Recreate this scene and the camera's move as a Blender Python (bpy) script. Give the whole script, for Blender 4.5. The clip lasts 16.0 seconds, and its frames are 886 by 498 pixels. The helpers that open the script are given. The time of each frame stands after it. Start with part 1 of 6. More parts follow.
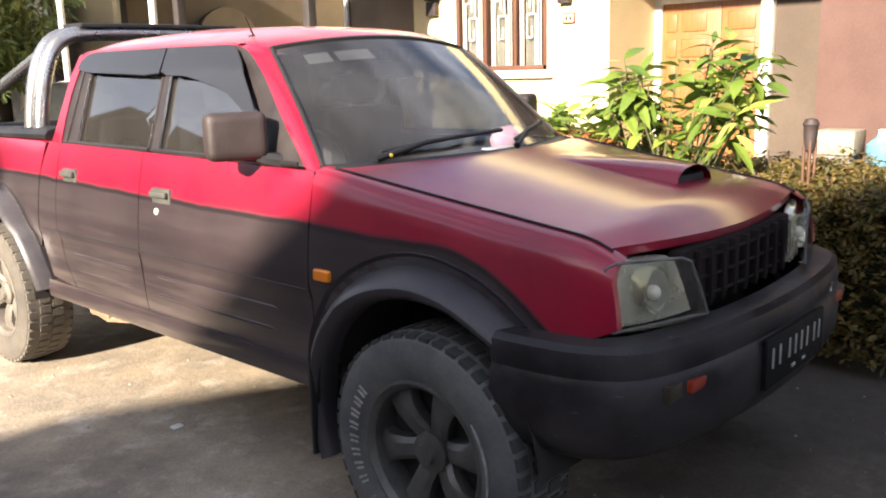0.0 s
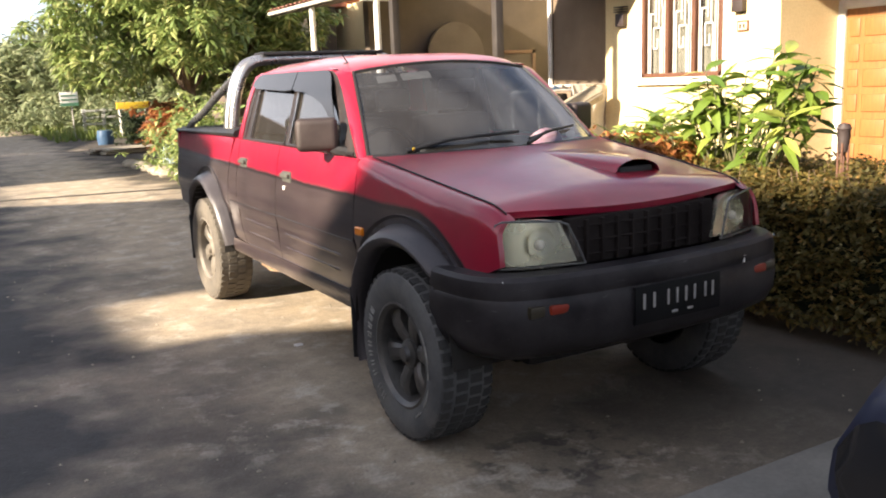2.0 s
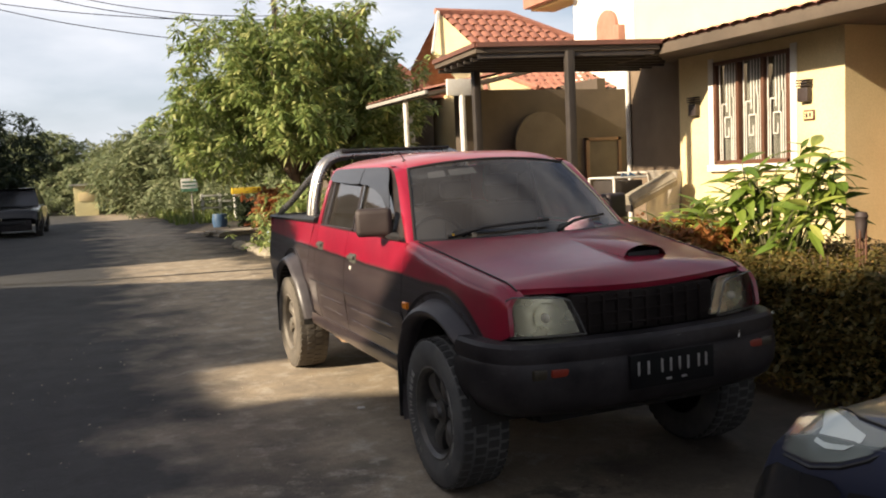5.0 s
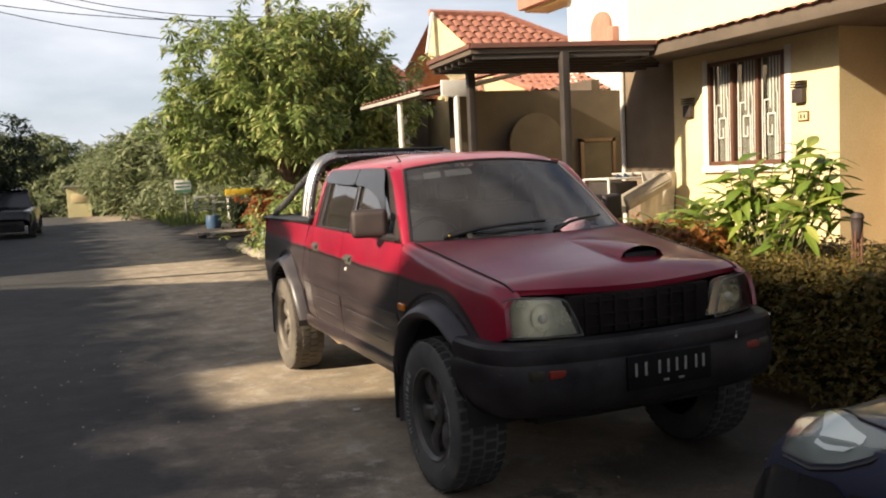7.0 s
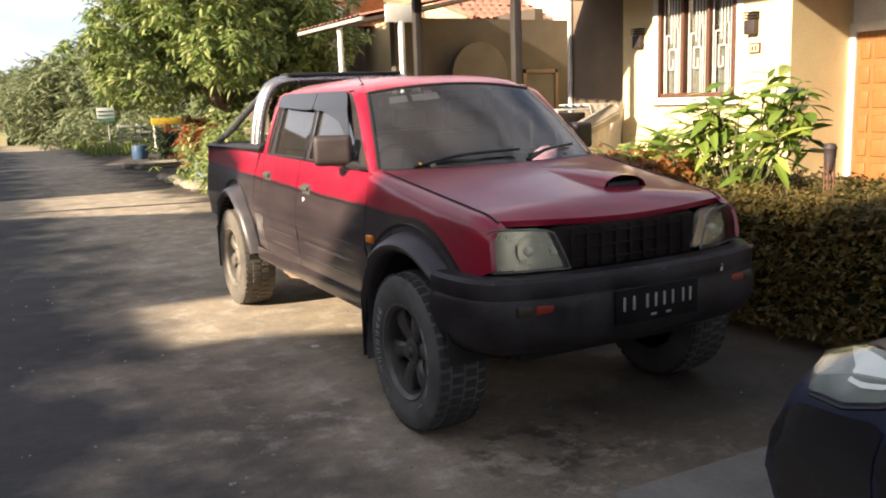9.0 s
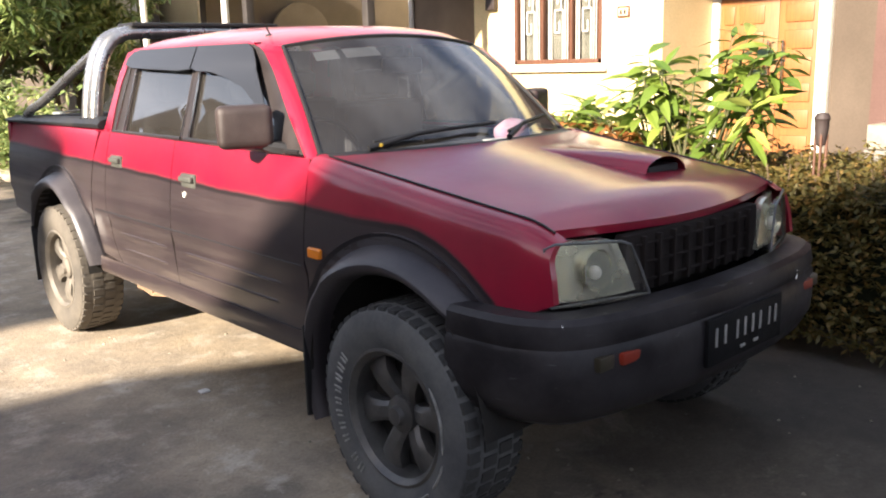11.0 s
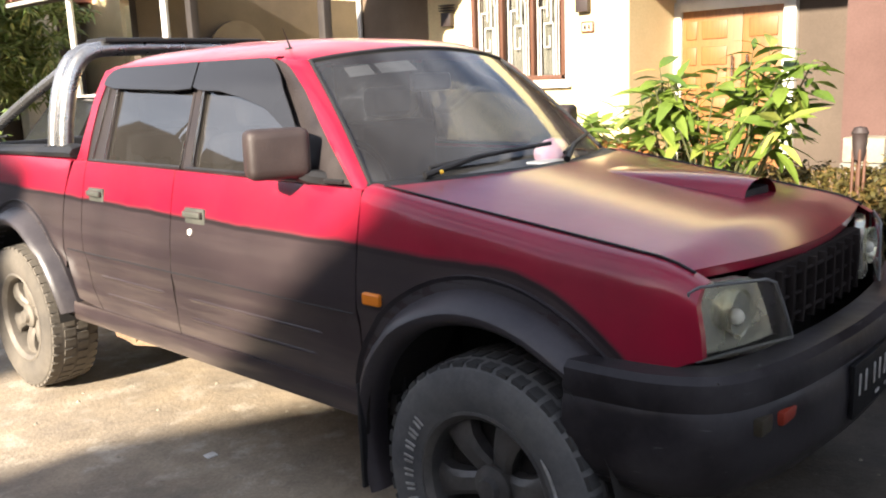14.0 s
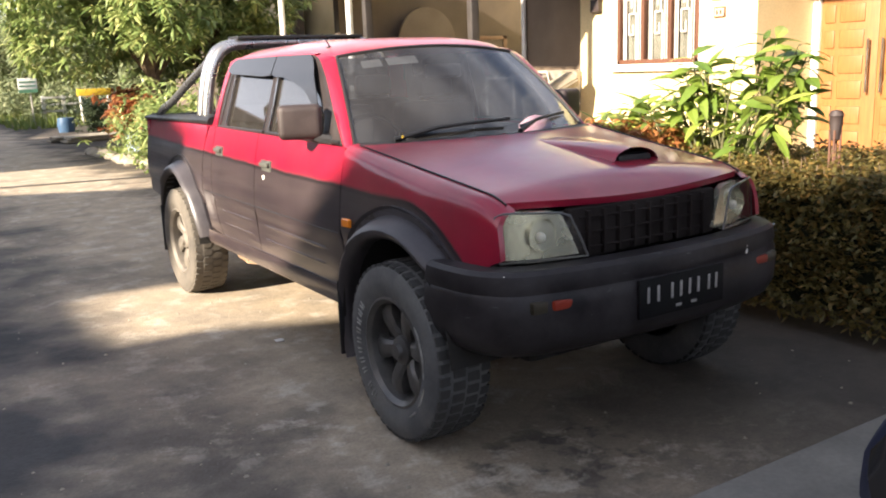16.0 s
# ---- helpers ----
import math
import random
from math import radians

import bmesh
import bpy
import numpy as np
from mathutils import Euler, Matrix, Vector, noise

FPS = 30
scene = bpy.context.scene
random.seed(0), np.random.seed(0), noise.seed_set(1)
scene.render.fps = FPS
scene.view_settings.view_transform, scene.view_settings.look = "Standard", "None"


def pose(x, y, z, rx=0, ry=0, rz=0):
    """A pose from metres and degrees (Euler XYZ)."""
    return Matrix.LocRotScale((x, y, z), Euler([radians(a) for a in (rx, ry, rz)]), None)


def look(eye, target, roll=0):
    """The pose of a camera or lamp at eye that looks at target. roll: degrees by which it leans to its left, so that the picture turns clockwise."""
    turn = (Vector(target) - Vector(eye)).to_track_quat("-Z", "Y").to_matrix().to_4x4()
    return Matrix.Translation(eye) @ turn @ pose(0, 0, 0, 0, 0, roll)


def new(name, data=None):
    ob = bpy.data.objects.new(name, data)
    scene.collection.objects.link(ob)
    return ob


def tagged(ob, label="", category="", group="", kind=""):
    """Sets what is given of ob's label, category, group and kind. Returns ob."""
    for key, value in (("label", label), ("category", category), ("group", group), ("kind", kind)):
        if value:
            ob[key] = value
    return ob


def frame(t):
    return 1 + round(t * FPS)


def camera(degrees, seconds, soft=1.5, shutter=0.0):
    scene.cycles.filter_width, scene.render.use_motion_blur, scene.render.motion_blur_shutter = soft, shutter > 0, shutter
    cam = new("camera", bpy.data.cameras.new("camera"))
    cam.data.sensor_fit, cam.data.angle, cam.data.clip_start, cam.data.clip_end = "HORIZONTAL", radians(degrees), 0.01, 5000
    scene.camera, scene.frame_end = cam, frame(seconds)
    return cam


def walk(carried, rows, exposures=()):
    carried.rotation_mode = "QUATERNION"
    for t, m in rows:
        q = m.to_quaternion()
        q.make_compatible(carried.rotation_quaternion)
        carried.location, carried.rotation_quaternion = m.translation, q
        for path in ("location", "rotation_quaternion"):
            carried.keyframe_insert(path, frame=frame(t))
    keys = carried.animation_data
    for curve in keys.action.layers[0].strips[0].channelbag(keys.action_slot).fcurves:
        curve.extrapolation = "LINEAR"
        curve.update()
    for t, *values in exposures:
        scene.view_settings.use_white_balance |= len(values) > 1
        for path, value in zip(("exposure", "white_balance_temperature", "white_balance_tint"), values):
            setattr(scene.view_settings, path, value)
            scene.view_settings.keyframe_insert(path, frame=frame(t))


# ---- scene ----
cam = camera(54.8, 16.0, 2.0)
PATH = [
    (0, (-2.419, -1.601, 1.432), (-0.972, -0.283, 1.02), -1.5),
    (0.5, (-2.368, -1.973, 1.423), (-1.039, -0.535, 1.016), -1.3),
    (1, (-2.39, -2.37, 1.434), (-1.197, -0.818, 1.026), -1.5),
    (1.5, (-2.393, -2.722, 1.452), (-1.292, -1.107, 1.028), -1.9),
    (2, (-2.32, -3.048, 1.459), (-1.345, -1.345, 1.074), -2.3),
    (2.5, (-2.37, -3.369, 1.464), (-1.447, -1.628, 1.119), -2.0),
    (3, (-2.377, -3.594, 1.501), (-1.496, -1.822, 1.208), -1.5),
    (3.5, (-2.31, -3.662, 1.508), (-1.525, -1.836, 1.287), -1.6),
    (4, (-2.293, -3.688, 1.513), (-1.513, -1.855, 1.332), -2.6),
    (6.5, (-2.279, -3.722, 1.508), (-1.503, -1.889, 1.313), -2.7),
    (7, (-2.292, -3.695, 1.509), (-1.502, -1.867, 1.325), -2.7),
    (7.5, (-2.291, -3.691, 1.505), (-1.509, -1.859, 1.327), -2.7),
    (8, (-2.305, -3.669, 1.511), (-1.532, -1.837, 1.299), -1.7),
    (8.5, (-2.371, -3.598, 1.5), (-1.495, -1.823, 1.213), -1.4),
    (9, (-2.379, -3.395, 1.472), (-1.457, -1.653, 1.128), -2.0),
    (9.5, (-2.321, -3.071, 1.463), (-1.352, -1.363, 1.08), -2.2),
    (9.7, (-2.329, -2.961, 1.454), (-1.323, -1.28, 1.055), -2.1),
    (11.8, (-2.416, -1.409, 1.437), (-0.975, -0.077, 1.048), -2.4),
    (12, (-2.398, -1.24, 1.462), (-0.984, 0.124, 1.085), -2.4),
    (12.5, (-2.437, -0.919, 1.497), (-1.099, 0.518, 1.12), -2.0),
    (12.8, (-2.449, -0.677, 1.453), (-1.136, 0.772, 1.033), -2.2),
    (13, (-2.449, -0.677, 1.453), (-1.136, 0.772, 1.033), -2.2),
    (13.5, (-2.412, -1.044, 1.507), (-1.05, 0.374, 1.14), -2.2),
    (14, (-2.413, -1.396, 1.44), (-0.97, -0.066, 1.052), -2.2),
    (14.5, (-2.387, -1.777, 1.428), (-0.991, -0.409, 1.004), -1.6),
    (15, (-2.346, -2.167, 1.451), (-1.1, -0.658, 1.035), -1.8),
    (15.5, (-2.398, -2.551, 1.46), (-1.249, -0.968, 1.046), -2.2),
    (16, (-2.337, -2.867, 1.455), (-1.299, -1.209, 1.038), -2.2),
]
GAP = [
    (10.3, (-2.398, -2.551, 1.46), (-1.249, -0.968, 1.046), -2.2),
    (10.8, (-2.346, -2.167, 1.451), (-1.1, -0.658, 1.035), -1.8),
    (11.3, (-2.387, -1.777, 1.428), (-0.991, -0.409, 1.004), -1.6),
]
EXPOSURE = [(0.0, 2.1, 6100, 15), (1.0, 2.22, 6200, 15), (1.5, 2.16, 6250, 15), (2.5, 1.78, 6650, 15), (3.0, 1.4, 6800, 15), (3.5, 1.14, 6810, 14), (8.0, 1.12, 6810, 14), (8.5, 1.4, 6800, 15), (9.0, 1.68, 6600, 15), (9.5, 1.84, 6400, 15), (10.0, 2.0, 6250, 15), (11.5, 2.09, 6100, 15), (12.0, 2.04, 6100, 14), (12.8, 1.86, 6050, 14), (13.2, 1.86, 6050, 14), (14.0, 2.06, 6100, 14), (14.5, 2.2, 6100, 15), (16.0, 2.12, 6250, 15)]
walk(cam, [(t, look(eye, target, roll)) for t, eye, target, roll in sorted(PATH + GAP)], EXPOSURE)

# ---- light ----
SUN = Vector((-1.0, -0.15, 0.455)).normalized()
world = bpy.data.worlds.new("sky")
scene.world = world
world.use_nodes = True


def sky_nodes():
    nt = world.node_tree
    nt.nodes.clear()
    out = nt.nodes.new("ShaderNodeOutputWorld")
    bg = nt.nodes.new("ShaderNodeBackground")
    sky = nt.nodes.new("ShaderNodeTexSky")
    sky.sky_type = "NISHITA"
    sky.sun_disc = False
    sky.sun_elevation = math.asin(SUN.z)
    sky.sun_rotation = math.atan2(SUN.x, SUN.y)
    sky.air_density, sky.dust_density, sky.ozone_density = 1.0, 1.5, 1.0
    co = nt.nodes.new("ShaderNodeTexCoord")
    mp = nt.nodes.new("ShaderNodeMapping")
    mp.inputs["Scale"].default_value = (1.0, 1.0, 3.2)
    no = nt.nodes.new("ShaderNodeTexNoise")
    no.inputs["Scale"].default_value = 2.3
    no.inputs["Detail"].default_value = 7.0
    ramp = nt.nodes.new("ShaderNodeMapRange")
    ramp.inputs["From Min"].default_value, ramp.inputs["From Max"].default_value = 0.38, 0.64
    mix = nt.nodes.new("ShaderNodeMixRGB")
    mix.inputs[2].default_value = (9.9, 10.1, 10.4, 1)
    nt.links.new(co.outputs["Generated"], mp.inputs[0])
    nt.links.new(mp.outputs[0], no.inputs["Vector"])
    nt.links.new(no.outputs["Fac"], ramp.inputs["Value"])
    # clouds gather low and thin out overhead
    upz = nt.nodes.new("ShaderNodeSeparateXYZ")
    thin = nt.nodes.new("ShaderNodeMapRange")
    thin.inputs["From Min"].default_value, thin.inputs["From Max"].default_value = 0.30, 0.62
    thin.inputs["To Min"].default_value, thin.inputs["To Max"].default_value = 1.0, 0.6
    cover = nt.nodes.new("ShaderNodeMath")
    cover.operation = "MULTIPLY"
    nt.links.new(co.outputs["Generated"], upz.inputs[0])
    nt.links.new(upz.outputs[2], thin.inputs["Value"])
    nt.links.new(ramp.outputs[0], cover.inputs[0])
    nt.links.new(thin.outputs[0], cover.inputs[1])
    nt.links.new(cover.outputs[0], mix.inputs[0])
    nt.links.new(sky.outputs[0], mix.inputs[1])
    # pale haze towards the horizon
    sep = nt.nodes.new("ShaderNodeSeparateXYZ")
    low = nt.nodes.new("ShaderNodeMapRange")
    low.inputs["From Min"].default_value, low.inputs["From Max"].default_value = 0.02, 0.38
    low.inputs["To Min"].default_value, low.inputs["To Max"].default_value = 0.6, 0.0
    haze = nt.nodes.new("ShaderNodeMixRGB")
    haze.inputs[2].default_value = (7.5, 8.6, 10.2, 1)
    nt.links.new(co.outputs["Generated"], sep.inputs[0])
    nt.links.new(sep.outputs[2], low.inputs["Value"])
    nt.links.new(low.outputs[0], haze.inputs[0])
    nt.links.new(mix.outputs[0], haze.inputs[1])
    nt.links.new(haze.outputs[0], bg.inputs[0])
    bg.inputs[1].default_value = 0.053
    nt.links.new(bg.outputs[0], out.inputs[0])


sky_nodes()
sun = new("sun", bpy.data.lights.new("sun", "SUN"))
sun.data.energy, sun.data.angle, sun.data.color = 5.0, radians(1.2), (1.0, 0.87, 0.66)
sun.matrix_world = look(SUN * 60, (0, 0, 0))


# ---- materials ----
def rgb(c):
    return (c[0], c[1], c[2], 1.0)


class Nodes:
    """A small helper to write node materials."""

    def __init__(self, name):
        self.m = bpy.data.materials.new(name)
        self.m.use_nodes = True
        self.t = self.m.node_tree
        self.b = self.t.nodes["Principled BSDF"]
        self.co = self.t.nodes.new("ShaderNodeTexCoord")

    def n(self, kind, **inputs):
        node = self.t.nodes.new(kind)
        for k, v in inputs.items():
            node.inputs[k.replace("_", " ")].default_value = v
        return node

    def link(self, a, b):
        self.t.links.new(a, b)

    def noise(self, scale, detail=4.0, rough=0.55, stretch=None):
        no = self.n("ShaderNodeTexNoise", Scale=scale, Detail=detail, Roughness=rough)
        src = self.co.outputs["Object"]
        if stretch:
            mp = self.n("ShaderNodeMapping", Scale=stretch)
            self.link(src, mp.inputs[0])
            src = mp.outputs[0]
        self.link(src, no.inputs["Vector"])
        return no.outputs["Fac"]

    def rng(self, src, a, b, c=0.0, d=1.0):
        r = self.n("ShaderNodeMapRange", From_Min=a, From_Max=b, To_Min=c, To_Max=d)
        self.link(src, r.inputs["Value"])
        return r.outputs[0]

    def mix(self, fac, a, b, mode="MIX"):
        m = self.t.nodes.new("ShaderNodeMixRGB")
        m.blend_type = mode
        for i, v in ((0, fac), (1, a), (2, b)):
            if isinstance(v, (int, float)):
                m.inputs[i].default_value = v if i == 0 else (v, v, v, 1)
            elif isinstance(v, (tuple, list)):
                m.inputs[i].default_value = rgb(v)
            else:
                self.link(v, m.inputs[i])
        return m.outputs[0]

    def math(self, op, a, b=0.0):
        m = self.t.nodes.new("ShaderNodeMath")
        m.operation = op
        for i, v in ((0, a), (1, b)):
            if isinstance(v, (int, float)):
                m.inputs[i].default_value = v
            else:
                self.link(v, m.inputs[i])
        return m.outputs[0]

    def bump(self, src, strength, dist=0.01):
        b = self.n("ShaderNodeBump", Strength=strength, Distance=dist)
        self.link(src, b.inputs["Height"])
        self.link(b.outputs[0], self.b.inputs["Normal"])

    def set(self, color=None, rough=None, metal=0.0, **more):
        for key, v in (("Base Color", color), ("Roughness", rough), ("Metallic", metal)):
            if v is None:
                continue
            if isinstance(v, (int, float)):
                self.b.inputs[key].default_value = v
            elif isinstance(v, (tuple, list)):
                self.b.inputs[key].default_value = rgb(v)
            else:
                self.link(v, self.b.inputs[key])
        for k, v in more.items():
            self.b.inputs[k.replace("_", " ")].default_value = v
        return self.m


def surface(name, base, other, scale=6.0, fine=60.0, rough=0.7, metal=0.0, bump=0.25, dist=0.004, spread=0.5, **more):
    """Two-scale mottled surface: large stains between two colours, fine grain, relief."""
    k = Nodes(name)
    big = k.rng(k.noise(scale, 5.0), 0.35, 0.68)
    fin = k.noise(fine, 3.0)
    col = k.mix(k.math("MULTIPLY", big, spread * 2), base, other)
    col = k.mix(k.rng(fin, 0.3, 0.7, 0.0, 0.35), col, k.mix(1.0, col, (0.62, 0.6, 0.58), "MULTIPLY"))
    if bump:
        k.bump(fin, bump, dist)
    r = k.rng(big, 0.0, 1.0, rough - 0.06, min(1.0, rough + 0.08))
    return k.set(col, r, metal, **more)


def plank_wood(name, base, dark, along="z", rough=0.45):
    k = Nodes(name)
    st = {"z": (1, 1, 0.07), "y": (1, 0.07, 1), "x": (0.07, 1, 1)}[along]
    g = k.noise(55.0, 5.0, 0.6, st)
    col = k.mix(k.rng(g, 0.35, 0.7), base, dark)
    k.bump(g, 0.15, 0.002)
    return k.set(col, rough)


def leaf_mat(name, a, b, c, gloss=0.42):
    """Leaves that differ one from another, with some light passing through."""
    k = Nodes(name)
    geo = k.t.nodes.new("ShaderNodeNewGeometry")
    inf = k.t.nodes.new("ShaderNodeObjectInfo")
    rnd = k.math("FRACT", k.math("ADD", geo.outputs["Random Per Island"], inf.outputs["Random"]))
    col = k.mix(k.rng(rnd, 0.0, 0.7), a, b)
    col = k.mix(k.rng(rnd, 0.72, 1.0), col, c)
    m = k.set(col, gloss)
    tr = k.t.nodes.new("ShaderNodeBsdfTranslucent")
    k.link(col, tr.inputs[0])
    ms = k.t.nodes.new("ShaderNodeMixShader")
    ms.inputs[0].default_value = 0.33
    k.link(k.b.outputs[0], ms.inputs[1])
    k.link(tr.outputs[0], ms.inputs[2])
    k.link(ms.outputs[0], k.t.nodes["Material Output"].inputs[0])
    return m


def truck_paint():
    """Two-tone paint: red over dark grey, split along a wavering line, with dust low down and faded patches."""
    k = Nodes("two_tone_paint")
    sep = k.t.nodes.new("ShaderNodeSeparateXYZ")
    k.link(k.co.outputs["Object"], sep.inputs[0])
    y, z = sep.outputs[1], sep.outputs[2]
    yn = k.math("MINIMUM", y, 0.0)
    line = k.math("ADD", k.math("MULTIPLY", y, 0.016), 0.966)
    line = k.math("SUBTRACT", line, k.math("MULTIPLY", k.math("MULTIPLY", yn, yn), 1.15))
    wav = k.rng(k.noise(3.0, 3.0), 0.3, 0.7, -0.006, 0.006)
    over = k.math("SUBTRACT", z, k.math("ADD", line, wav))
    fac = k.rng(over, -0.012, 0.006)
    big = k.noise(2.2, 5.0)
    red = k.mix(k.rng(big, 0.4, 0.7), (0.27, 0.0065, 0.026), (0.185, 0.005, 0.020))
    red = k.mix(k.rng(k.noise(14.0, 4.0), 0.62, 0.8, 0.0, 0.08), red, (0.45, 0.08, 0.09))
    film = k.rng(k.noise(1.5, 7.0, 0.62), 0.40, 0.72, 0.0, 0.12)
    red = k.mix(film, red, (0.44, 0.07, 0.10))
    settled = k.math("MULTIPLY", k.rng(z, 1.535, 1.575), k.rng(k.noise(2.4, 6.0, 0.6), 0.30, 0.70, 0.22, 0.50))
    red = k.mix(settled, red, (0.50, 0.27, 0.27))
    grey = k.mix(k.rng(big, 0.35, 0.7), (0.026, 0.0185, 0.020), (0.044, 0.031, 0.032))
    dust = k.rng(k.noise(1.0, 4.0, 0.6, (0.8, 0.8, 13.0)), 0.42, 0.78)
    low = k.rng(z, 0.42, 0.80, 0.38, 0.05)
    grey = k.mix(k.math("MULTIPLY", dust, low), grey, (0.28, 0.23, 0.18))
    col = k.mix(fac, grey, red)
    # dark pinstripe under the red
    stripe = k.rng(k.math("ABSOLUTE", k.math("ADD", over, 0.016)), 0.011, 0.005, 0.0, 0.75)
    col = k.mix(stripe, col, (0.010, 0.007, 0.008))
    rough = k.mix(fac, k.rng(dust, 0.0, 1.0, 0.40, 0.62), k.math("ADD", k.rng(big, 0.3, 0.7, 0.30, 0.38), k.math("MULTIPLY", film, 0.9)))
    k.bump(k.noise(7.0, 2.0), 0.05, 0.02)
    return k.set(col, rough, 0.0, Coat_Weight=0.7, Coat_Roughness=0.13, Specular_IOR_Level=0.25)


def ground_mat():
    """Worn road: grey asphalt turning to sandy concrete by the parked truck, earth beyond the verge."""
    k = Nodes("worn_road")
    sep = k.t.nodes.new("ShaderNodeSeparateXYZ")
    k.link(k.co.outputs["Object"], sep.inputs[0])
    x, y = sep.outputs[0], sep.outputs[1]
    big, mid, fine = k.noise(0.55, 5.0), k.noise(3.2, 6.0, 0.62), k.noise(70.0, 3.0)
    road = k.mix(k.rng(big, 0.35, 0.65), (0.027, 0.027, 0.028), (0.048, 0.047, 0.046))
    sand = k.mix(k.rng(mid, 0.35, 0.68), (0.45, 0.36, 0.25), (0.29, 0.24, 0.18))
    edge = k.math("ADD", x, k.rng(k.noise(1.1, 4.0), 0.2, 0.8, -0.9, 0.9))
    col = k.mix(k.rng(edge, -2.1, -0.95, 0.0, 0.9), road, sand)
    # oil spots dripped before the truck
    oil = k.math("MULTIPLY", k.rng(k.noise(7.5, 3.0), 0.50, 0.60), k.math("MULTIPLY", k.rng(y, -0.22, -0.40), k.rng(y, -0.95, -0.70)))
    oil = k.math("MULTIPLY", oil, k.math("MULTIPLY", k.rng(x, -0.85, -0.6), k.rng(x, 0.1, -0.2)))
    col = k.mix(k.math("MULTIPLY", oil, 0.85), col, (0.018, 0.016, 0.015))
    # old dark stain on the road beside the front wheel
    sx, sy = k.math("ADD", x, 1.38), k.math("SUBTRACT", y, 0.45)
    dist = k.math("SQRT", k.math("ADD", k.math("MULTIPLY", sx, sx), k.math("MULTIPLY", sy, sy)))
    spot = k.rng(k.math("ADD", dist, k.rng(k.noise(2.6, 5.0), 0.3, 0.7, -0.25, 0.25)), 0.55, 0.15, 0.0, 0.6)
    col = k.mix(spot, col, (0.045, 0.040, 0.036))
    # earth; its dark colour reaches under the truck to paint deep shade
    earth = k.mix(k.rng(mid, 0.4, 0.65), (0.060, 0.044, 0.031), (0.034, 0.028, 0.020))
    col = k.mix(k.rng(edge, 0.0, 0.9), col, earth)
    # shade before the truck's front, painted into the ground colour
    col = k.mix(k.math("MULTIPLY", k.rng(edge, -1.2, -0.2, 0.0, 0.6), k.rng(y, 0.25, -0.55)), col, (0.088, 0.078, 0.066))
    col = k.mix(k.rng(k.noise(1.7, 4.0), 0.60, 0.76, 0.0, 0.5), col, (0.060, 0.054, 0.050))
    pale = k.math("MULTIPLY", k.rng(k.noise(4.5, 8.0, 0.70), 0.52, 0.62, 0.0, 0.55), k.math("MULTIPLY", k.rng(edge, -1.9, -0.9), k.rng(edge, 0.7, 0.0)))
    col = k.mix(pale, col, (0.55, 0.49, 0.40))
    col = k.mix(k.rng(fine, 0.35, 0.75, 0.0, 0.5), col, k.mix(1.0, col, (0.55, 0.54, 0.53), "MULTIPLY"))
    grit = k.noise(19.0, 5.0, 0.7)
    col = k.mix(k.rng(grit, 0.40, 0.72, 0.0, 0.40), col, k.mix(1.0, col, (0.50, 0.49, 0.48), "MULTIPLY"))
    col = k.mix(k.math("MULTIPLY", k.rng(k.noise(34.0, 2.0), 0.69, 0.76), k.rng(edge, -2.3, -1.3, 0.05, 0.3)), col, (0.50, 0.44, 0.36))
    h = k.math("ADD", k.math("MULTIPLY", mid, 0.5), k.math("ADD", k.math("MULTIPLY", fine, 0.3), k.math("MULTIPLY", grit, 0.3)))
    k.bump(h, 0.75, 0.014)
    return k.set(col, k.rng(mid, 0.3, 0.7, 0.78, 0.95))


def glass_mat(name, tint, alpha=0.55, rough=0.03, film=0.0):
    """Thin tinted pane: lets part of the light straight through, mirrors by its angle."""
    k = Nodes(name)
    tr = k.t.nodes.new("ShaderNodeBsdfTransparent")
    tr.inputs[0].default_value = rgb(tint)
    gl = k.t.nodes.new("ShaderNodeBsdfGlossy")
    gl.inputs["Roughness"].default_value = rough
    fr = k.n("ShaderNodeLayerWeight", Blend=0.5)
    edge = k.math("POWER", fr.outputs["Facing"], 5.0)
    gain = k.math("MINIMUM", k.math("ADD", k.math("MULTIPLY", edge, 0.95), 0.04 + film), 1.0)
    ms = k.t.nodes.new("ShaderNodeMixShader")
    k.link(gain, ms.inputs[0])
    k.link(tr.outputs[0], ms.inputs[1])
    k.link(gl.outputs[0], ms.inputs[2])
    dirt = k.t.nodes.new("ShaderNodeBsdfDiffuse")
    dirt.inputs[0].default_value = (0.42, 0.38, 0.33, 1)
    md = k.t.nodes.new("ShaderNodeMixShader")
    k.link(k.rng(k.noise(1.6, 6.0, 0.5), 0.25, 0.75, alpha * 0.45, alpha), md.inputs[0])
    k.link(ms.outputs[0], md.inputs[1])
    k.link(dirt.outputs[0], md.inputs[2])
    k.link(md.outputs[0], k.t.nodes["Material Output"].inputs[0])
    return k.m


PAINT = truck_paint()
GROUND = ground_mat()
GLASS = glass_mat("windscreen_glass", (0.44, 0.47, 0.51), 0.06, 0.08, 0.07)
TINT = glass_mat("tinted_glass", (0.10, 0.11, 0.12), 0.06, 0.03, 0.15)
WINDOW_TRIM = surface("window_trim_black", (0.020, 0.015, 0.015), (0.032, 0.025, 0.024), 8, 120, 0.5)
PALE_TILE = surface("faded_terracotta", (0.42, 0.20, 0.14), (0.34, 0.16, 0.11), 4, 60, 0.8)
HOUSE_GLASS = glass_mat("house_glass", (0.80, 0.82, 0.80), 0.03)
CLEAR = glass_mat("lamp_lens", (0.95, 0.94, 0.88), 0.08, 0.06)
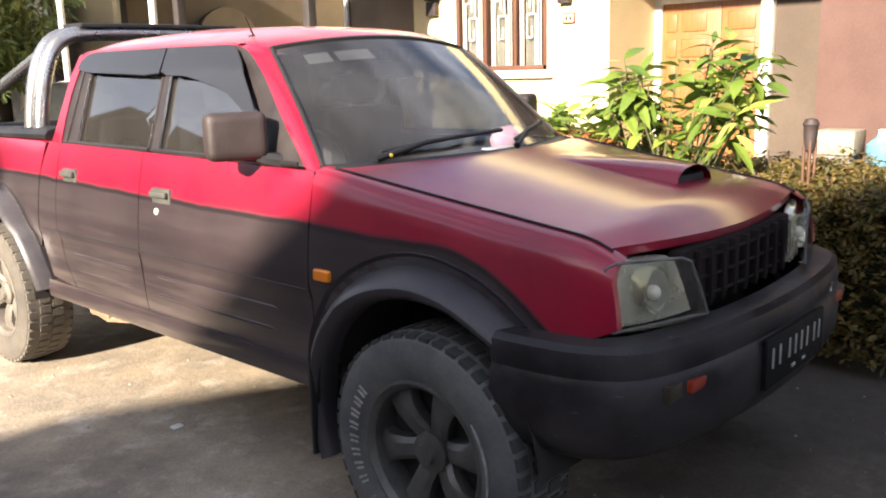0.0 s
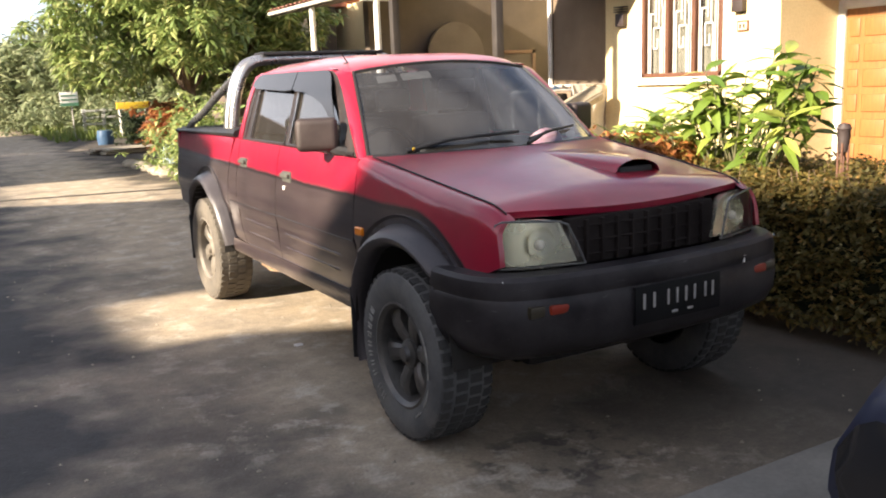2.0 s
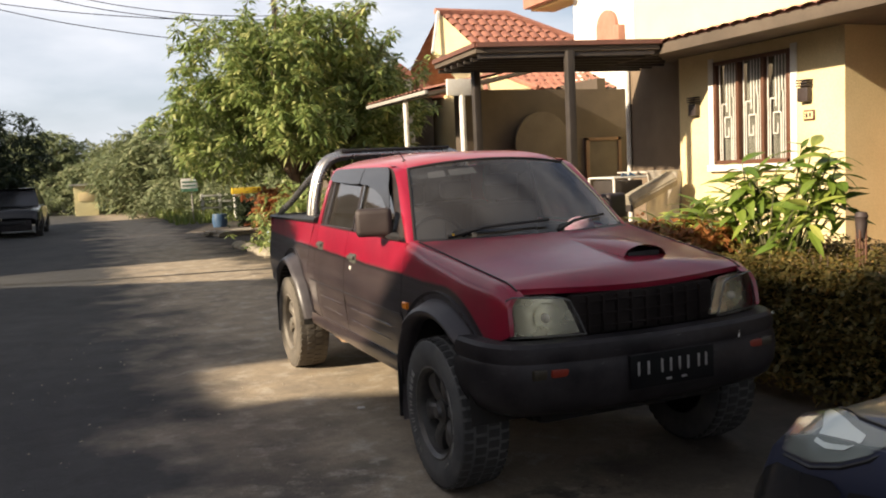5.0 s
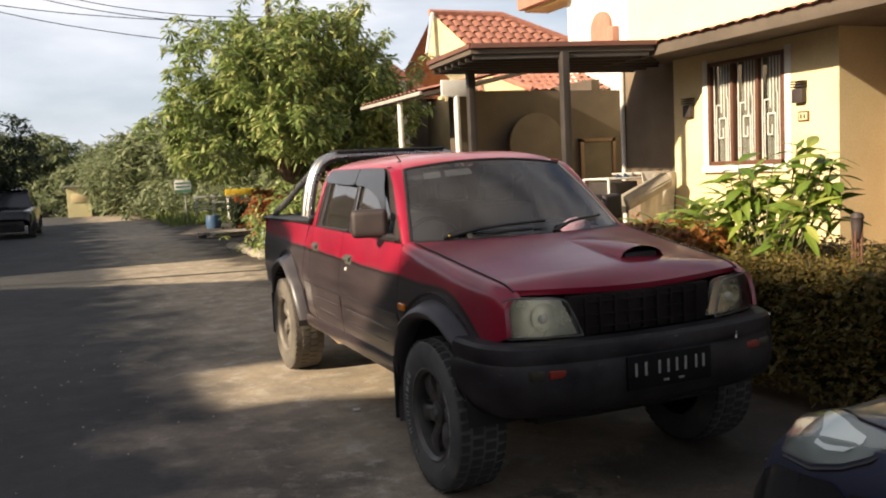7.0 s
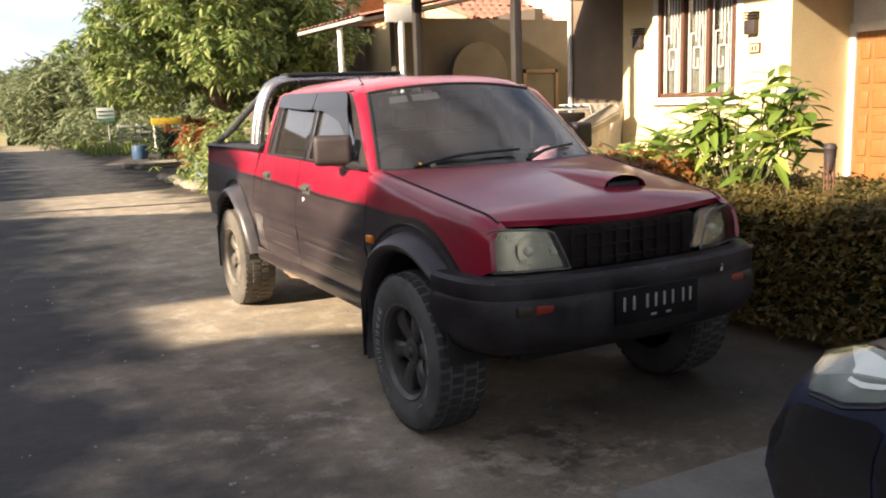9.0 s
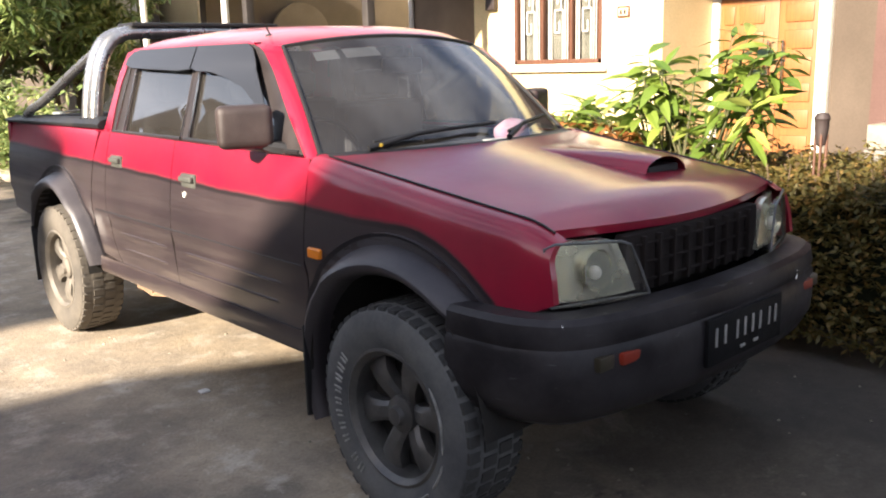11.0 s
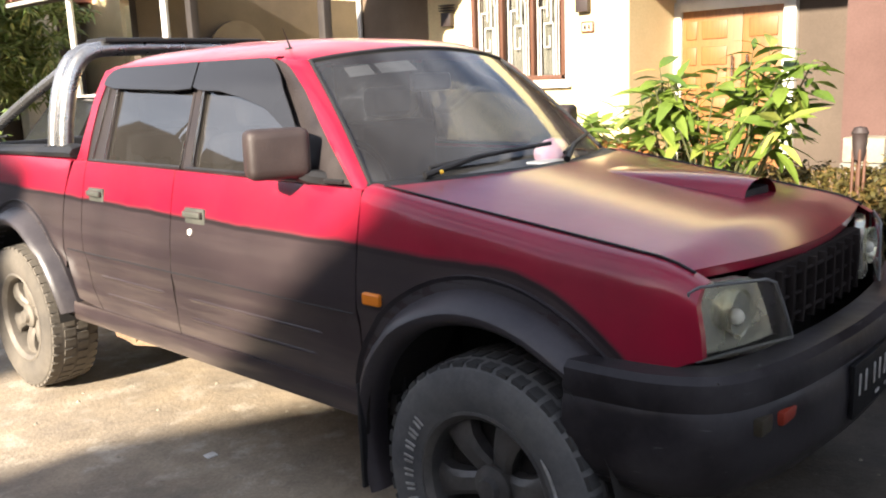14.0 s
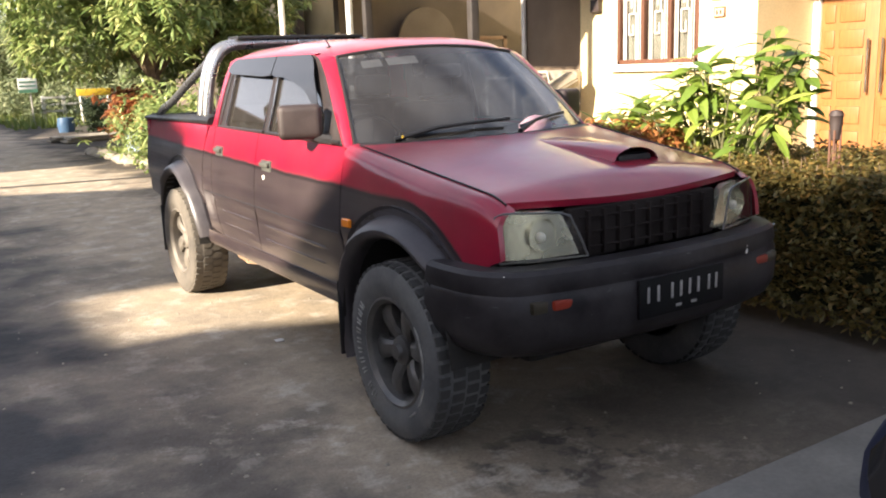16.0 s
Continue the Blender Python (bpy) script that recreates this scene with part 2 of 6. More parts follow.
BAR_STEEL = surface("brushed_steel_bar", (0.52, 0.51, 0.50), (0.34, 0.33, 0.32), 14, 80, 0.30, 0.9, 0.08)
BLACK = surface("black_plastic", (0.012, 0.012, 0.013), (0.022, 0.021, 0.022), 5, 120, 0.5, bump=0.15, Specular_IOR_Level=0.35)


def bumper_mat():
    """Black paint, dulled in patches, with pale scrapes running along it."""
    k = Nodes("scraped_black_paint")
    big = k.rng(k.noise(4.0, 6.0, 0.65), 0.38, 0.70)
    col = k.mix(big, (0.014, 0.012, 0.013), (0.044, 0.039, 0.040))
    scr = k.math("MULTIPLY", k.rng(k.noise(7.0, 6.0, 0.7, (1.0, 1.0, 9.0)), 0.64, 0.70), k.rng(k.noise(2.3, 3.0), 0.50, 0.62))
    col = k.mix(k.math("MULTIPLY", scr, 0.7), col, (0.26, 0.25, 0.25))
    k.bump(k.noise(9.0, 4.0), 0.12, 0.02)
    return k.set(col, k.rng(big, 0.0, 1.0, 0.34, 0.60), 0.0, Specular_IOR_Level=0.22)


BUMPER = bumper_mat()
GRILLE = surface("grille_black", (0.019, 0.015, 0.014), (0.030, 0.025, 0.023), 5, 80, 0.8, bump=0.1, Specular_IOR_Level=0.05)
FLARE = surface("flare_black", (0.026, 0.022, 0.025), (0.050, 0.043, 0.046), 4, 80, 0.42, bump=0.2)
MIRROR_CASE = surface("brown_black_plastic", (0.030, 0.020, 0.018), (0.046, 0.032, 0.029), 8, 150, 0.55)
VISOR = Nodes("smoked_acrylic").set((0.020, 0.020, 0.022), 0.16, 0.0, Specular_IOR_Level=0.4)
DARK = surface("cabin_dark", (0.022, 0.021, 0.021), (0.035, 0.033, 0.032), 4, 60, 0.8)
SEAT = surface("seat_cloth", (0.055, 0.05, 0.05), (0.085, 0.08, 0.075), 8, 180, 0.9)
CHROME = surface("polished_steel", (0.62, 0.60, 0.57), (0.48, 0.46, 0.43), 9, 80, 0.20, 1.0, 0.05)
STEEL = surface("dusty_steel", (0.16, 0.15, 0.14), (0.24, 0.21, 0.18), 9, 60, 0.45, 0.6)
MIRROR = Nodes("mirror_glass").set((0.85, 0.86, 0.87), 0.03, 1.0)
REFLECTOR = surface("lamp_reflector", (0.74, 0.72, 0.58), (0.60, 0.58, 0.46), 10, 40, 0.24, 0.75, bump=0.12, dist=0.004)
ORANGE = Nodes("orange_lens").set((0.75, 0.22, 0.015), 0.25)
REDLENS = Nodes("orange_red_lens").set((0.22, 0.022, 0.008), 0.4)
GREYLENS = Nodes("grey_lens").set((0.09, 0.088, 0.085), 0.3)
DULL_LENS = Nodes("dull_brown_lens").set((0.035, 0.028, 0.016), 0.4)
LABEL_GREY = surface("label_grey", (0.11, 0.11, 0.11), (0.085, 0.085, 0.085), 20, 90, 0.6)
SILVER = Nodes("lamp_silver").set((0.55, 0.57, 0.52), 0.3, 0.6)
CAR_LAMP = Nodes("car_lamp_bowl").set((0.16, 0.19, 0.20), 0.25, 0.5)
HANDLE = surface("grey_handle", (0.055, 0.058, 0.050), (0.085, 0.085, 0.072), 20, 100, 0.5)
PLATE = surface("plate_black", (0.008, 0.008, 0.009), (0.013, 0.013, 0.013), 10, 80, 0.55, Specular_IOR_Level=0.12)
PLATE_BAR = surface("plate_bars", (0.36, 0.35, 0.33), (0.24, 0.23, 0.22), 30, 100, 0.5)
LETTER = surface("tyre_letter_white", (0.33, 0.32, 0.30), (0.17, 0.165, 0.15), 22, 90, 0.8)
RUBBER = surface("dusty_rubber", (0.060, 0.060, 0.062), (0.120, 0.117, 0.110), 6, 70, 0.88, bump=0.4)
# front tread near black: shade under the bumper put into its colour
SHADE_TREAD = surface("shaded_tread", (0.022, 0.022, 0.022), (0.045, 0.043, 0.040), 9, 70, 0.9, bump=0.4)
RUBBER_DUSTY = surface("very_dusty_rubber", (0.075, 0.066, 0.055), (0.135, 0.118, 0.095), 6, 70, 0.92, bump=0.4)
# front rims darker than the dusty rear ones: shade put into colour
SHADED_RIM = surface("shaded_rim", (0.075, 0.072, 0.070), (0.13, 0.122, 0.112), 10, 90, 0.42, 0.5)
RIM_DUSTY = surface("dusty_rim", (0.14, 0.125, 0.105), (0.22, 0.195, 0.16), 8, 90, 0.6, 0.3)
RUST = surface("dusty_rust", (0.30, 0.21, 0.13), (0.20, 0.12, 0.07), 14, 60, 0.9, bump=0.5)
CHASSIS = surface("chassis_dirt", (0.010, 0.009, 0.008), (0.024, 0.020, 0.016), 10, 60, 0.9)
WHITE_PAPER = surface("paper", (0.75, 0.73, 0.70), (0.62, 0.60, 0.56), 20, 100, 0.7)
PINK = surface("pink_cloth", (0.62, 0.30, 0.40), (0.72, 0.48, 0.52), 15, 100, 0.8)
CREAM = surface("cream_plaster", (0.74, 0.60, 0.34), (0.66, 0.52, 0.28), 1.6, 45, 0.85, bump=0.25)
PALE = surface("white_plaster", (0.80, 0.77, 0.70), (0.70, 0.67, 0.60), 2, 45, 0.85)
YELLOW_WALL = surface("yellow_plaster", (0.78, 0.70, 0.38), (0.70, 0.62, 0.34), 1.27, 40, 0.85)
# brownish cream plaster with the carport's shade put into the colour
SHADED_SIDE_WALL = surface("shaded_side_plaster", (0.20, 0.145, 0.095), (0.15, 0.11, 0.075), 1.3, 45, 0.88)
# salmon plaster lowered in colour to take in the shade on the wall
SHADED_PINK_WALL = surface("shaded_salmon_plaster", (0.115, 0.062, 0.050), (0.092, 0.050, 0.040), 1.5, 45, 0.85)
# brown plaster darkened to carry the shade under the roofs and in the recess
SHADED_BROWN_WALL = surface("shaded_brown_plaster", (0.105, 0.078, 0.056), (0.08, 0.06, 0.044), 1.3, 45, 0.88)
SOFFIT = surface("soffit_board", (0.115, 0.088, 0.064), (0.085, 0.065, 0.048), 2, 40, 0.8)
TRIM_WHITE = surface("white_trim", (0.80, 0.78, 0.72), (0.68, 0.65, 0.58), 5, 60, 0.6)
WOOD = plank_wood("varnished_teak", (0.29, 0.125, 0.036), (0.20, 0.082, 0.025))
DARK_WOOD = plank_wood("dark_window_wood", (0.13, 0.055, 0.03), (0.08, 0.035, 0.02))
GRILLE_PAINT = surface("window_bar_paint", (0.78, 0.75, 0.68), (0.66, 0.62, 0.55), 20, 90, 0.5)
CURTAIN = surface("sheer_curtain", (0.50, 0.47, 0.41), (0.36, 0.34, 0.29), 6, 90, 0.9)
TILE = surface("clay_tile", (0.42, 0.185, 0.125), (0.30, 0.12, 0.085), 5, 60, 0.8)
FASCIA = surface("red_brown_fascia", (0.15, 0.060, 0.042), (0.11, 0.050, 0.036), 3, 60, 0.7)
POST_DARK = surface("dark_post", (0.028, 0.022, 0.018), (0.045, 0.036, 0.030), 6, 60, 0.6)
POST_WHITE = surface("white_post", (0.72, 0.70, 0.65), (0.58, 0.55, 0.50), 6, 60, 0.55)
CONCRETE = surface("concrete_slab", (0.36, 0.345, 0.31), (0.27, 0.255, 0.23), 3, 50, 0.9, bump=0.5)
STONE = surface("kerb_stone", (0.34, 0.30, 0.23), (0.24, 0.21, 0.16), 8, 50, 0.9, bump=0.5)
TARP = surface("grey_tarp", (0.42, 0.385, 0.33), (0.52, 0.48, 0.42), 5, 60, 0.55, bump=0.3)
CARBLACK = Nodes("black_car_paint").set((0.026, 0.032, 0.066), 0.42, 0.5, Coat_Weight=0.35, Coat_Roughness=0.10)
SLAB = surface("dark_concrete", (0.26, 0.245, 0.215), (0.18, 0.17, 0.15), 2.5, 50, 0.9, bump=0.5)
LAMP_WHITE = Nodes("bright_lamp_bowl").set((0.80, 0.88, 0.92), 0.25, 0.35)
BARK = surface("bark", (0.13, 0.085, 0.055), (0.20, 0.14, 0.09), 12, 60, 0.95, bump=0.8, dist=0.01)
MANGO = leaf_mat("mango_leaf", (0.135, 0.20, 0.062), (0.26, 0.32, 0.10), (0.48, 0.48, 0.20))
# far leaves paled and greyed: distance haze put into the colour
WOODS = leaf_mat("far_leaf", (0.15, 0.19, 0.095), (0.22, 0.25, 0.125), (0.30, 0.31, 0.17), 0.7)
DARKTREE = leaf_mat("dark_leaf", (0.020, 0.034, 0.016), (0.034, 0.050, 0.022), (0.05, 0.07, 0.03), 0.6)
HEDGE = leaf_mat("hedge_leaf", (0.075, 0.068, 0.017), (0.15, 0.115, 0.028), (0.29, 0.17, 0.050), 0.55)
BUSH = leaf_mat("bush_leaf", (0.085, 0.15, 0.024), (0.20, 0.27, 0.042), (0.40, 0.42, 0.10), 0.35)
CROTON = leaf_mat("croton_leaf", (0.36, 0.13, 0.045), (0.22, 0.07, 0.032), (0.46, 0.31, 0.09), 0.45)
STEM = surface("green_stem", (0.075, 0.085, 0.03), (0.11, 0.10, 0.045), 12, 60, 0.7)
ORANGELOW = leaf_mat("low_orange_leaf", (0.36, 0.14, 0.035), (0.24, 0.09, 0.03), (0.28, 0.23, 0.05), 0.5)
GRASS = leaf_mat("grass_blade", (0.10, 0.15, 0.03), (0.16, 0.20, 0.045), (0.26, 0.25, 0.09), 0.6)
BLUE = surface("blue_plastic", (0.04, 0.08, 0.15), (0.06, 0.12, 0.20), 6, 60, 0.4)
BUCKET = surface("pale_blue_pail", (0.30, 0.38, 0.44), (0.24, 0.31, 0.36), 8, 60, 0.55)
YELLOW = surface("yellow_board", (0.78, 0.52, 0.03), (0.66, 0.43, 0.03), 3, 60, 0.6)
SIGN_GREEN = surface("green_sign", (0.10, 0.25, 0.15), (0.08, 0.20, 0.12), 8, 60, 0.5)
DARK_LINE = surface("dark_line", (0.022, 0.021, 0.020), (0.04, 0.037, 0.033), 8, 60, 0.85)
# colour of the hedge's inner block: paints the shade between leaves
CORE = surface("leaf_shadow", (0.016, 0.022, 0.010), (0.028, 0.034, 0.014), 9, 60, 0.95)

# ---- building helpers ----
from mathutils import geometry


def mesh_of(bm, name, material, smooth=True, angle=35):
    me = bpy.data.meshes.new(name)
    bmesh.ops.recalc_face_normals(bm, faces=bm.faces[:])
    if smooth:
        for f in bm.faces:
            f.smooth = True
        for e in bm.edges:
            if len(e.link_faces) == 2 and e.calc_face_angle(0) > radians(angle):
                e.smooth = False
            elif len(e.link_faces) != 2:
                e.smooth = False
    bm.to_mesh(me)
    bm.free()
    me.materials.append(material)
    return me


def part(name, bm, material, parent, label="", smooth=True, angle=35):
    """Links a bmesh as one mesh object under a thing or under a part."""
    ob = new(name, mesh_of(bm, name, material, smooth, angle))
    if parent:
        ob.parent = parent
    if label:
        ob["label"] = label
    return ob


def solid(name, bm, material, label, category, group="", kind="", smooth=True):
    return tagged(part(name, bm, material, None, "", smooth), label, category, group, kind)


def thing(name, label, category, group="", kind=""):
    return tagged(new(name), label, category, group, kind)


def box(bm, lo, hi, bevel=0.0, m=None, seg=2):
    made = bmesh.ops.create_cube(bm, size=1.0)
    vs = made["verts"]
    c = [(a + b) / 2 for a, b in zip(lo, hi)]
    s = [abs(b - a) for a, b in zip(lo, hi)]
    for v in vs:
        v.co = Vector((c[0] + v.co.x * s[0], c[1] + v.co.y * s[1], c[2] + v.co.z * s[2]))
    if bevel:
        es = list({e for v in vs for e in v.link_edges})
        got = bmesh.ops.bevel(bm, geom=es, offset=bevel, segments=seg, affect="EDGES", profile=0.6)
        vs = list({v for f in got["faces"] for v in f.verts} | {v for v in vs if v.is_valid})
    if m:
        bmesh.ops.transform(bm, matrix=m, verts=vs)
    return bm


def boxed(lo, hi, bevel=0.0, m=None, seg=2):
    return box(bmesh.new(), lo, hi, bevel, m, seg)


def tube(bm, pts, r, n=10, caps=True):
    """A round bar along points; r is one radius or one for each point."""
    pts = [Vector(p) for p in pts]
    rs = r if isinstance(r, (list, tuple)) else [r] * len(pts)
    rings, up = [], None
    for i, p in enumerate(pts):
        d = (pts[min(i + 1, len(pts) - 1)] - pts[max(i - 1, 0)]).normalized()
        if up is None:
            up = d.orthogonal().normalized()
        up = (up - d * up.dot(d)).normalized()
        side = d.cross(up)
        rings.append([bm.verts.new(p + (up * math.cos(a) + side * math.sin(a)) * rs[i]) for a in [2 * math.pi * j / n for j in range(n)]])
    for a, b in zip(rings, rings[1:]):
        for j in range(n):
            bm.faces.new((a[j], a[(j + 1) % n], b[(j + 1) % n], b[j]))
    if caps:
        bm.faces.new(rings[0][::-1])
        bm.faces.new(rings[-1])
    return bm


def tubed(pts, r, n=10):
    return tube(bmesh.new(), pts, r, n)


def smooth_path(pts, steps=6):
    """Points of a smooth line through the given ones."""
    pts = [Vector(p) for p in pts]
    out = []
    for i in range(len(pts) - 1):
        p0, p1, p2, p3 = pts[max(i - 1, 0)], pts[i], pts[i + 1], pts[min(i + 2, len(pts) - 1)]
        for s in range(steps):
            t = s / steps
            out.append(0.5 * ((2 * p1) + (p2 - p0) * t + (2 * p0 - 5 * p1 + 4 * p2 - p3) * t * t + (3 * p1 - p0 - 3 * p2 + p3) * t ** 3))
    out.append(pts[-1])
    return out


def grid(bm, nu, nv, f):
    """A sheet of quads from f(u, v), u and v from 0 to 1."""
    vs = [[bm.verts.new(f(i / nu, j / nv)) for j in range(nv + 1)] for i in range(nu + 1)]
    for i in range(nu):
        for j in range(nv):
            bm.faces.new((vs[i][j], vs[i + 1][j], vs[i + 1][j + 1], vs[i][j + 1]))
    return bm


def thicken(bm, d):
    bmesh.ops.recalc_face_normals(bm, faces=bm.faces[:])
    bmesh.ops.solidify(bm, geom=bm.faces[:], thickness=d)
    return bm


def inside(p, poly):
    hit, j = False, len(poly) - 1
    for i in range(len(poly)):
        (xi, yi), (xj, yj) = poly[i], poly[j]
        if (yi > p[1]) != (yj > p[1]) and p[0] < (xj - xi) * (p[1] - yi) / (yj - yi) + xi:
            hit = not hit
        j = i
    return hit


def patch(outline, f, step=0.05, lip=None):
    """A curved panel: the flat outline is filled with a mesh and mapped by f; lip turns its rim inwards by that vector."""
    rim = []
    for (a, b), (c, d) in zip(outline, outline[1:] + outline[:1]):
        n = max(1, int(math.hypot(c - a, d - b) / step))
        rim += [(a + (c - a) * i / n, b + (d - b) * i / n) for i in range(n)]
    xs, ys = [p[0] for p in rim], [p[1] for p in rim]
    pts = list(rim)
    gx = np.arange(min(xs) + step / 2, max(xs), step)
    gy = np.arange(min(ys) + step / 2, max(ys), step)
    near = np.array(rim)
    for x in gx:
        for y in gy:
            if inside((x, y), rim) and np.min(np.hypot(near[:, 0] - x, near[:, 1] - y)) > step * 0.45:
                pts.append((float(x), float(y)))
    edges = [(i, (i + 1) % len(rim)) for i in range(len(rim))]
    v2, _, fs, *_ = geometry.delaunay_2d_cdt([Vector(p) for p in pts], edges, [], 0, 1e-5)
    bm = bmesh.new()
    vs = [bm.verts.new(f(p.x, p.y)) for p in v2]
    for face in fs:
        c = sum((v2[i] for i in face), Vector((0, 0))) / len(face)
        if inside((c.x, c.y), rim):
            bm.faces.new([vs[i] for i in face])
    loose = [v for v in bm.verts if not v.link_faces]
    bmesh.ops.delete(bm, geom=loose, context="VERTS")
    if lip:
        rimmed = [e for e in bm.edges if len(e.link_faces) == 1]
        got = bmesh.ops.extrude_edge_only(bm, edges=rimmed)
        for v in got["geom"]:
            if isinstance(v, bmesh.types.BMVert):
                v.co += Vector(lip)
    return bm


def mirrored(bm):
    for v in bm.verts:
        v.co.x = -v.co.x
    bmesh.ops.reverse_faces(bm, faces=bm.faces[:])
    return bm


def prism(bm, poly, y0, y1, axis="y"):
    """A flat polygon drawn out along an axis."""
    put = {"y": lambda a, b, t: (a, t, b), "x": lambda a, b, t: (t, a, b), "z": lambda a, b, t: (a, b, t)}[axis]
    lo = [bm.verts.new(put(a, b, y0)) for a, b in poly]
    hi = [bm.verts.new(put(a, b, y1)) for a, b in poly]
    bm.faces.new(lo)
    bm.faces.new(hi[::-1])
    for i in range(len(poly)):
        j = (i + 1) % len(poly)
        bm.faces.new((lo[i], hi[i], hi[j], lo[j]))
    return bm


def lathe(bm, prof, n=48, axis="x", centre=(0, 0, 0)):
    """Turns (along, radius) points round an axis."""
    rings = []
    for a, r in prof:
        ring = []
        for j in range(n):
            t = 2 * math.pi * j / n
            p = {"x": (a, r * math.cos(t), r * math.sin(t)), "z": (r * math.cos(t), r * math.sin(t), a)}[axis]
            ring.append(bm.verts.new(Vector(p) + Vector(centre)))
        rings.append(ring)
    for a, b in zip(rings, rings[1:]):
        for j in range(n):
            bm.faces.new((a[j], a[(j + 1) % n], b[(j + 1) % n], b[j]))
    return bm


def sheet_mesh(name, verts, faces, material):
    me = bpy.data.meshes.new(name)
    me.from_pydata(verts, [], faces)
    me.materials.append(material)
    return me


def leaves(rng, spots, count, length, width, droop, spread=1.0):
    """Bent pointed leaves in rosettes of count at each spot; returns the points and faces."""
    verts, faces = [], []
    for s in spots:
        s = np.array(s)
        n = max(1, int(count * rng.uniform(0.7, 1.3)))
        a0 = rng.uniform(0, 6.28)
        for i in range(n):
            a = a0 + 6.283 * i / n + rng.normal(0, 0.3)
            el = rng.normal(0.15, 0.45)
            L = length * rng.uniform(0.65, 1.2)
            d = np.array([math.cos(a) * math.cos(el), math.sin(a) * math.cos(el), math.sin(el)])
            side = np.array([-math.sin(a), math.cos(a), rng.normal(0, 0.35)]) * width * 0.5 * rng.uniform(0.8, 1.2)
            base = s + d * L * 0.08 * spread
            mid = base + d * L * 0.5 + np.array([0, 0, -droop * L * 0.18])
            tip = base + d * L * 0.92 + np.array([0, 0, -droop * L * 0.62])
            fold = np.array([0, 0, -width * 0.16])
            k = len(verts)
            verts += [tuple(base), tuple(mid + side + fold), tuple(mid), tuple(mid - side + fold), tuple(tip)]
            faces += [(k, k + 1, k + 2), (k, k + 2, k + 3), (k + 2, k + 1, k + 4), (k + 3, k + 2, k + 4)]
    return verts, faces


# ---- ground ----
def build_ground():
    bm = bmesh.new()
    xs = [-2500, -300, -60, -20] + [-10 + 0.5 * i for i in range(60)] + [20, 60, 300, 2500]
    ys = [-2500, -300, -60, -15] + [-8 + 0.5 * i for i in range(76)] + [32, 36, 40, 60, 300, 2500]
    vs = [[bm.verts.new((x, y, 0.012 * noise.noise((x * 0.5, y * 0.5, 0)) if abs(x) < 8 and -6 < y < 26 else 0.0)) for y in ys] for x in xs]
    for i in range(len(xs) - 1):
        for j in range(len(ys) - 1):
            bm.faces.new((vs[i][j], vs[i + 1][j], vs[i + 1][j + 1], vs[i][j + 1]))
    for row in vs:
        for v in row:
            if -1.6 < v.co.x < 1.6 and -1 < v.co.y < 4.2:
                v.co.z *= 0.25
    solid("ground", bm, GROUND, "worn grey asphalt road with sandy concrete edge and dust", "road", kind="structure")


build_ground()


def build_road_line():
    """Narrow dark line running across the road."""
    line = [(-6.0, 12.2), (-3.4, 11.42), (-2.2, 10.98), (-0.9, 10.66), (0.55, 10.34), (1.0, 10.25)]
    bm = bmesh.new()
    rows = []
    for p in smooth_path([(x, y, 0) for x, y in line], 5):
        w = 0.045 + 0.02 * noise.noise((p.x * 3, p.y * 3, 0))
        z = 0.012 * noise.noise((p.x * 0.5, p.y * 0.5, 0)) + 0.008
        rows.append([bm.verts.new((p.x, p.y - w, z)), bm.verts.new((p.x, p.y, z + 0.006)), bm.verts.new((p.x, p.y + w, z))])
    for a, b in zip(rows, rows[1:]):
        for j in (0, 1):
            bm.faces.new((a[j], b[j], b[j + 1], a[j + 1]))
    solid("road_line", bm, DARK_LINE, "narrow dark line across the road", "road joint", kind="structure")


build_road_line()


# ---- pickup truck ----
truck = thing("pickup_truck", "red over dark grey double-cab pickup truck parked on the road edge", "pickup truck")
HUB_Z, BASE = 0.362, 2.96


def lerp(a, b, t):
    return a + (b - a) * t


def curve(t, pts):
    """Piecewise straight function."""
    if t <= pts[0][0]:
        return pts[0][1]
    for (a, b), (c, d) in zip(pts, pts[1:]):
        if t <= c:
            return b + (d - b) * (t - a) / (c - a)
    return pts[-1][1]


def half(y, z):
    """Half width of the body side at a place along and up."""
    w = curve(y, [(-0.62, 0.665), (-0.45, 0.705), (-0.2, 0.735), (0.2, 0.757), (0.6, 0.768), (2.4, 0.768), (3.2, 0.752), (4.0, 0.728)])
    dz = (z - 0.74) / 0.40
    return w - 0.055 * dz * dz - (0.012 if z < 0.745 else 0.0) * min(1.0, (0.745 - z) / 0.012)


def hood_line(y):
    return curve(y, [(-0.56, 0.600), (-0.40, 0.612), (0.10, 0.640), (0.50, 0.668)])


def hood_z(x, y):
    z = 0.990 + (y + 0.55) * 0.148 + 0.036 * (1 - min(1.0, (x / 0.64) ** 2))
    edge = max(0.0, min(1.0, (-0.42 - y) / 0.17))
    return z - 0.055 * edge * edge


def side_map(y, w):
    return Vector((-half(y, w), y, w))


def fender_map(y, w):
    """Side of the front fender, rolling over at the shoulder to the bonnet's edge."""
    zh = hood_z(hood_line(y) + 0.006, y) - 0.002
    zs = zh - 0.085
    if w <= zs:
        return Vector((-half(y, w), y, w))
    t = min(1.0, (w - zs) / (1.20 - zs))
    xs, xh = half(y, zs), hood_line(y) + 0.006
    return Vector((-(xh + (xs - xh) * math.cos(t * math.pi / 2) ** 0.8), y, zs + (zh - zs) * math.sin(t * math.pi / 2) ** 0.9))


def bed_map(y, w):
    zs, zh = 1.115, 1.172
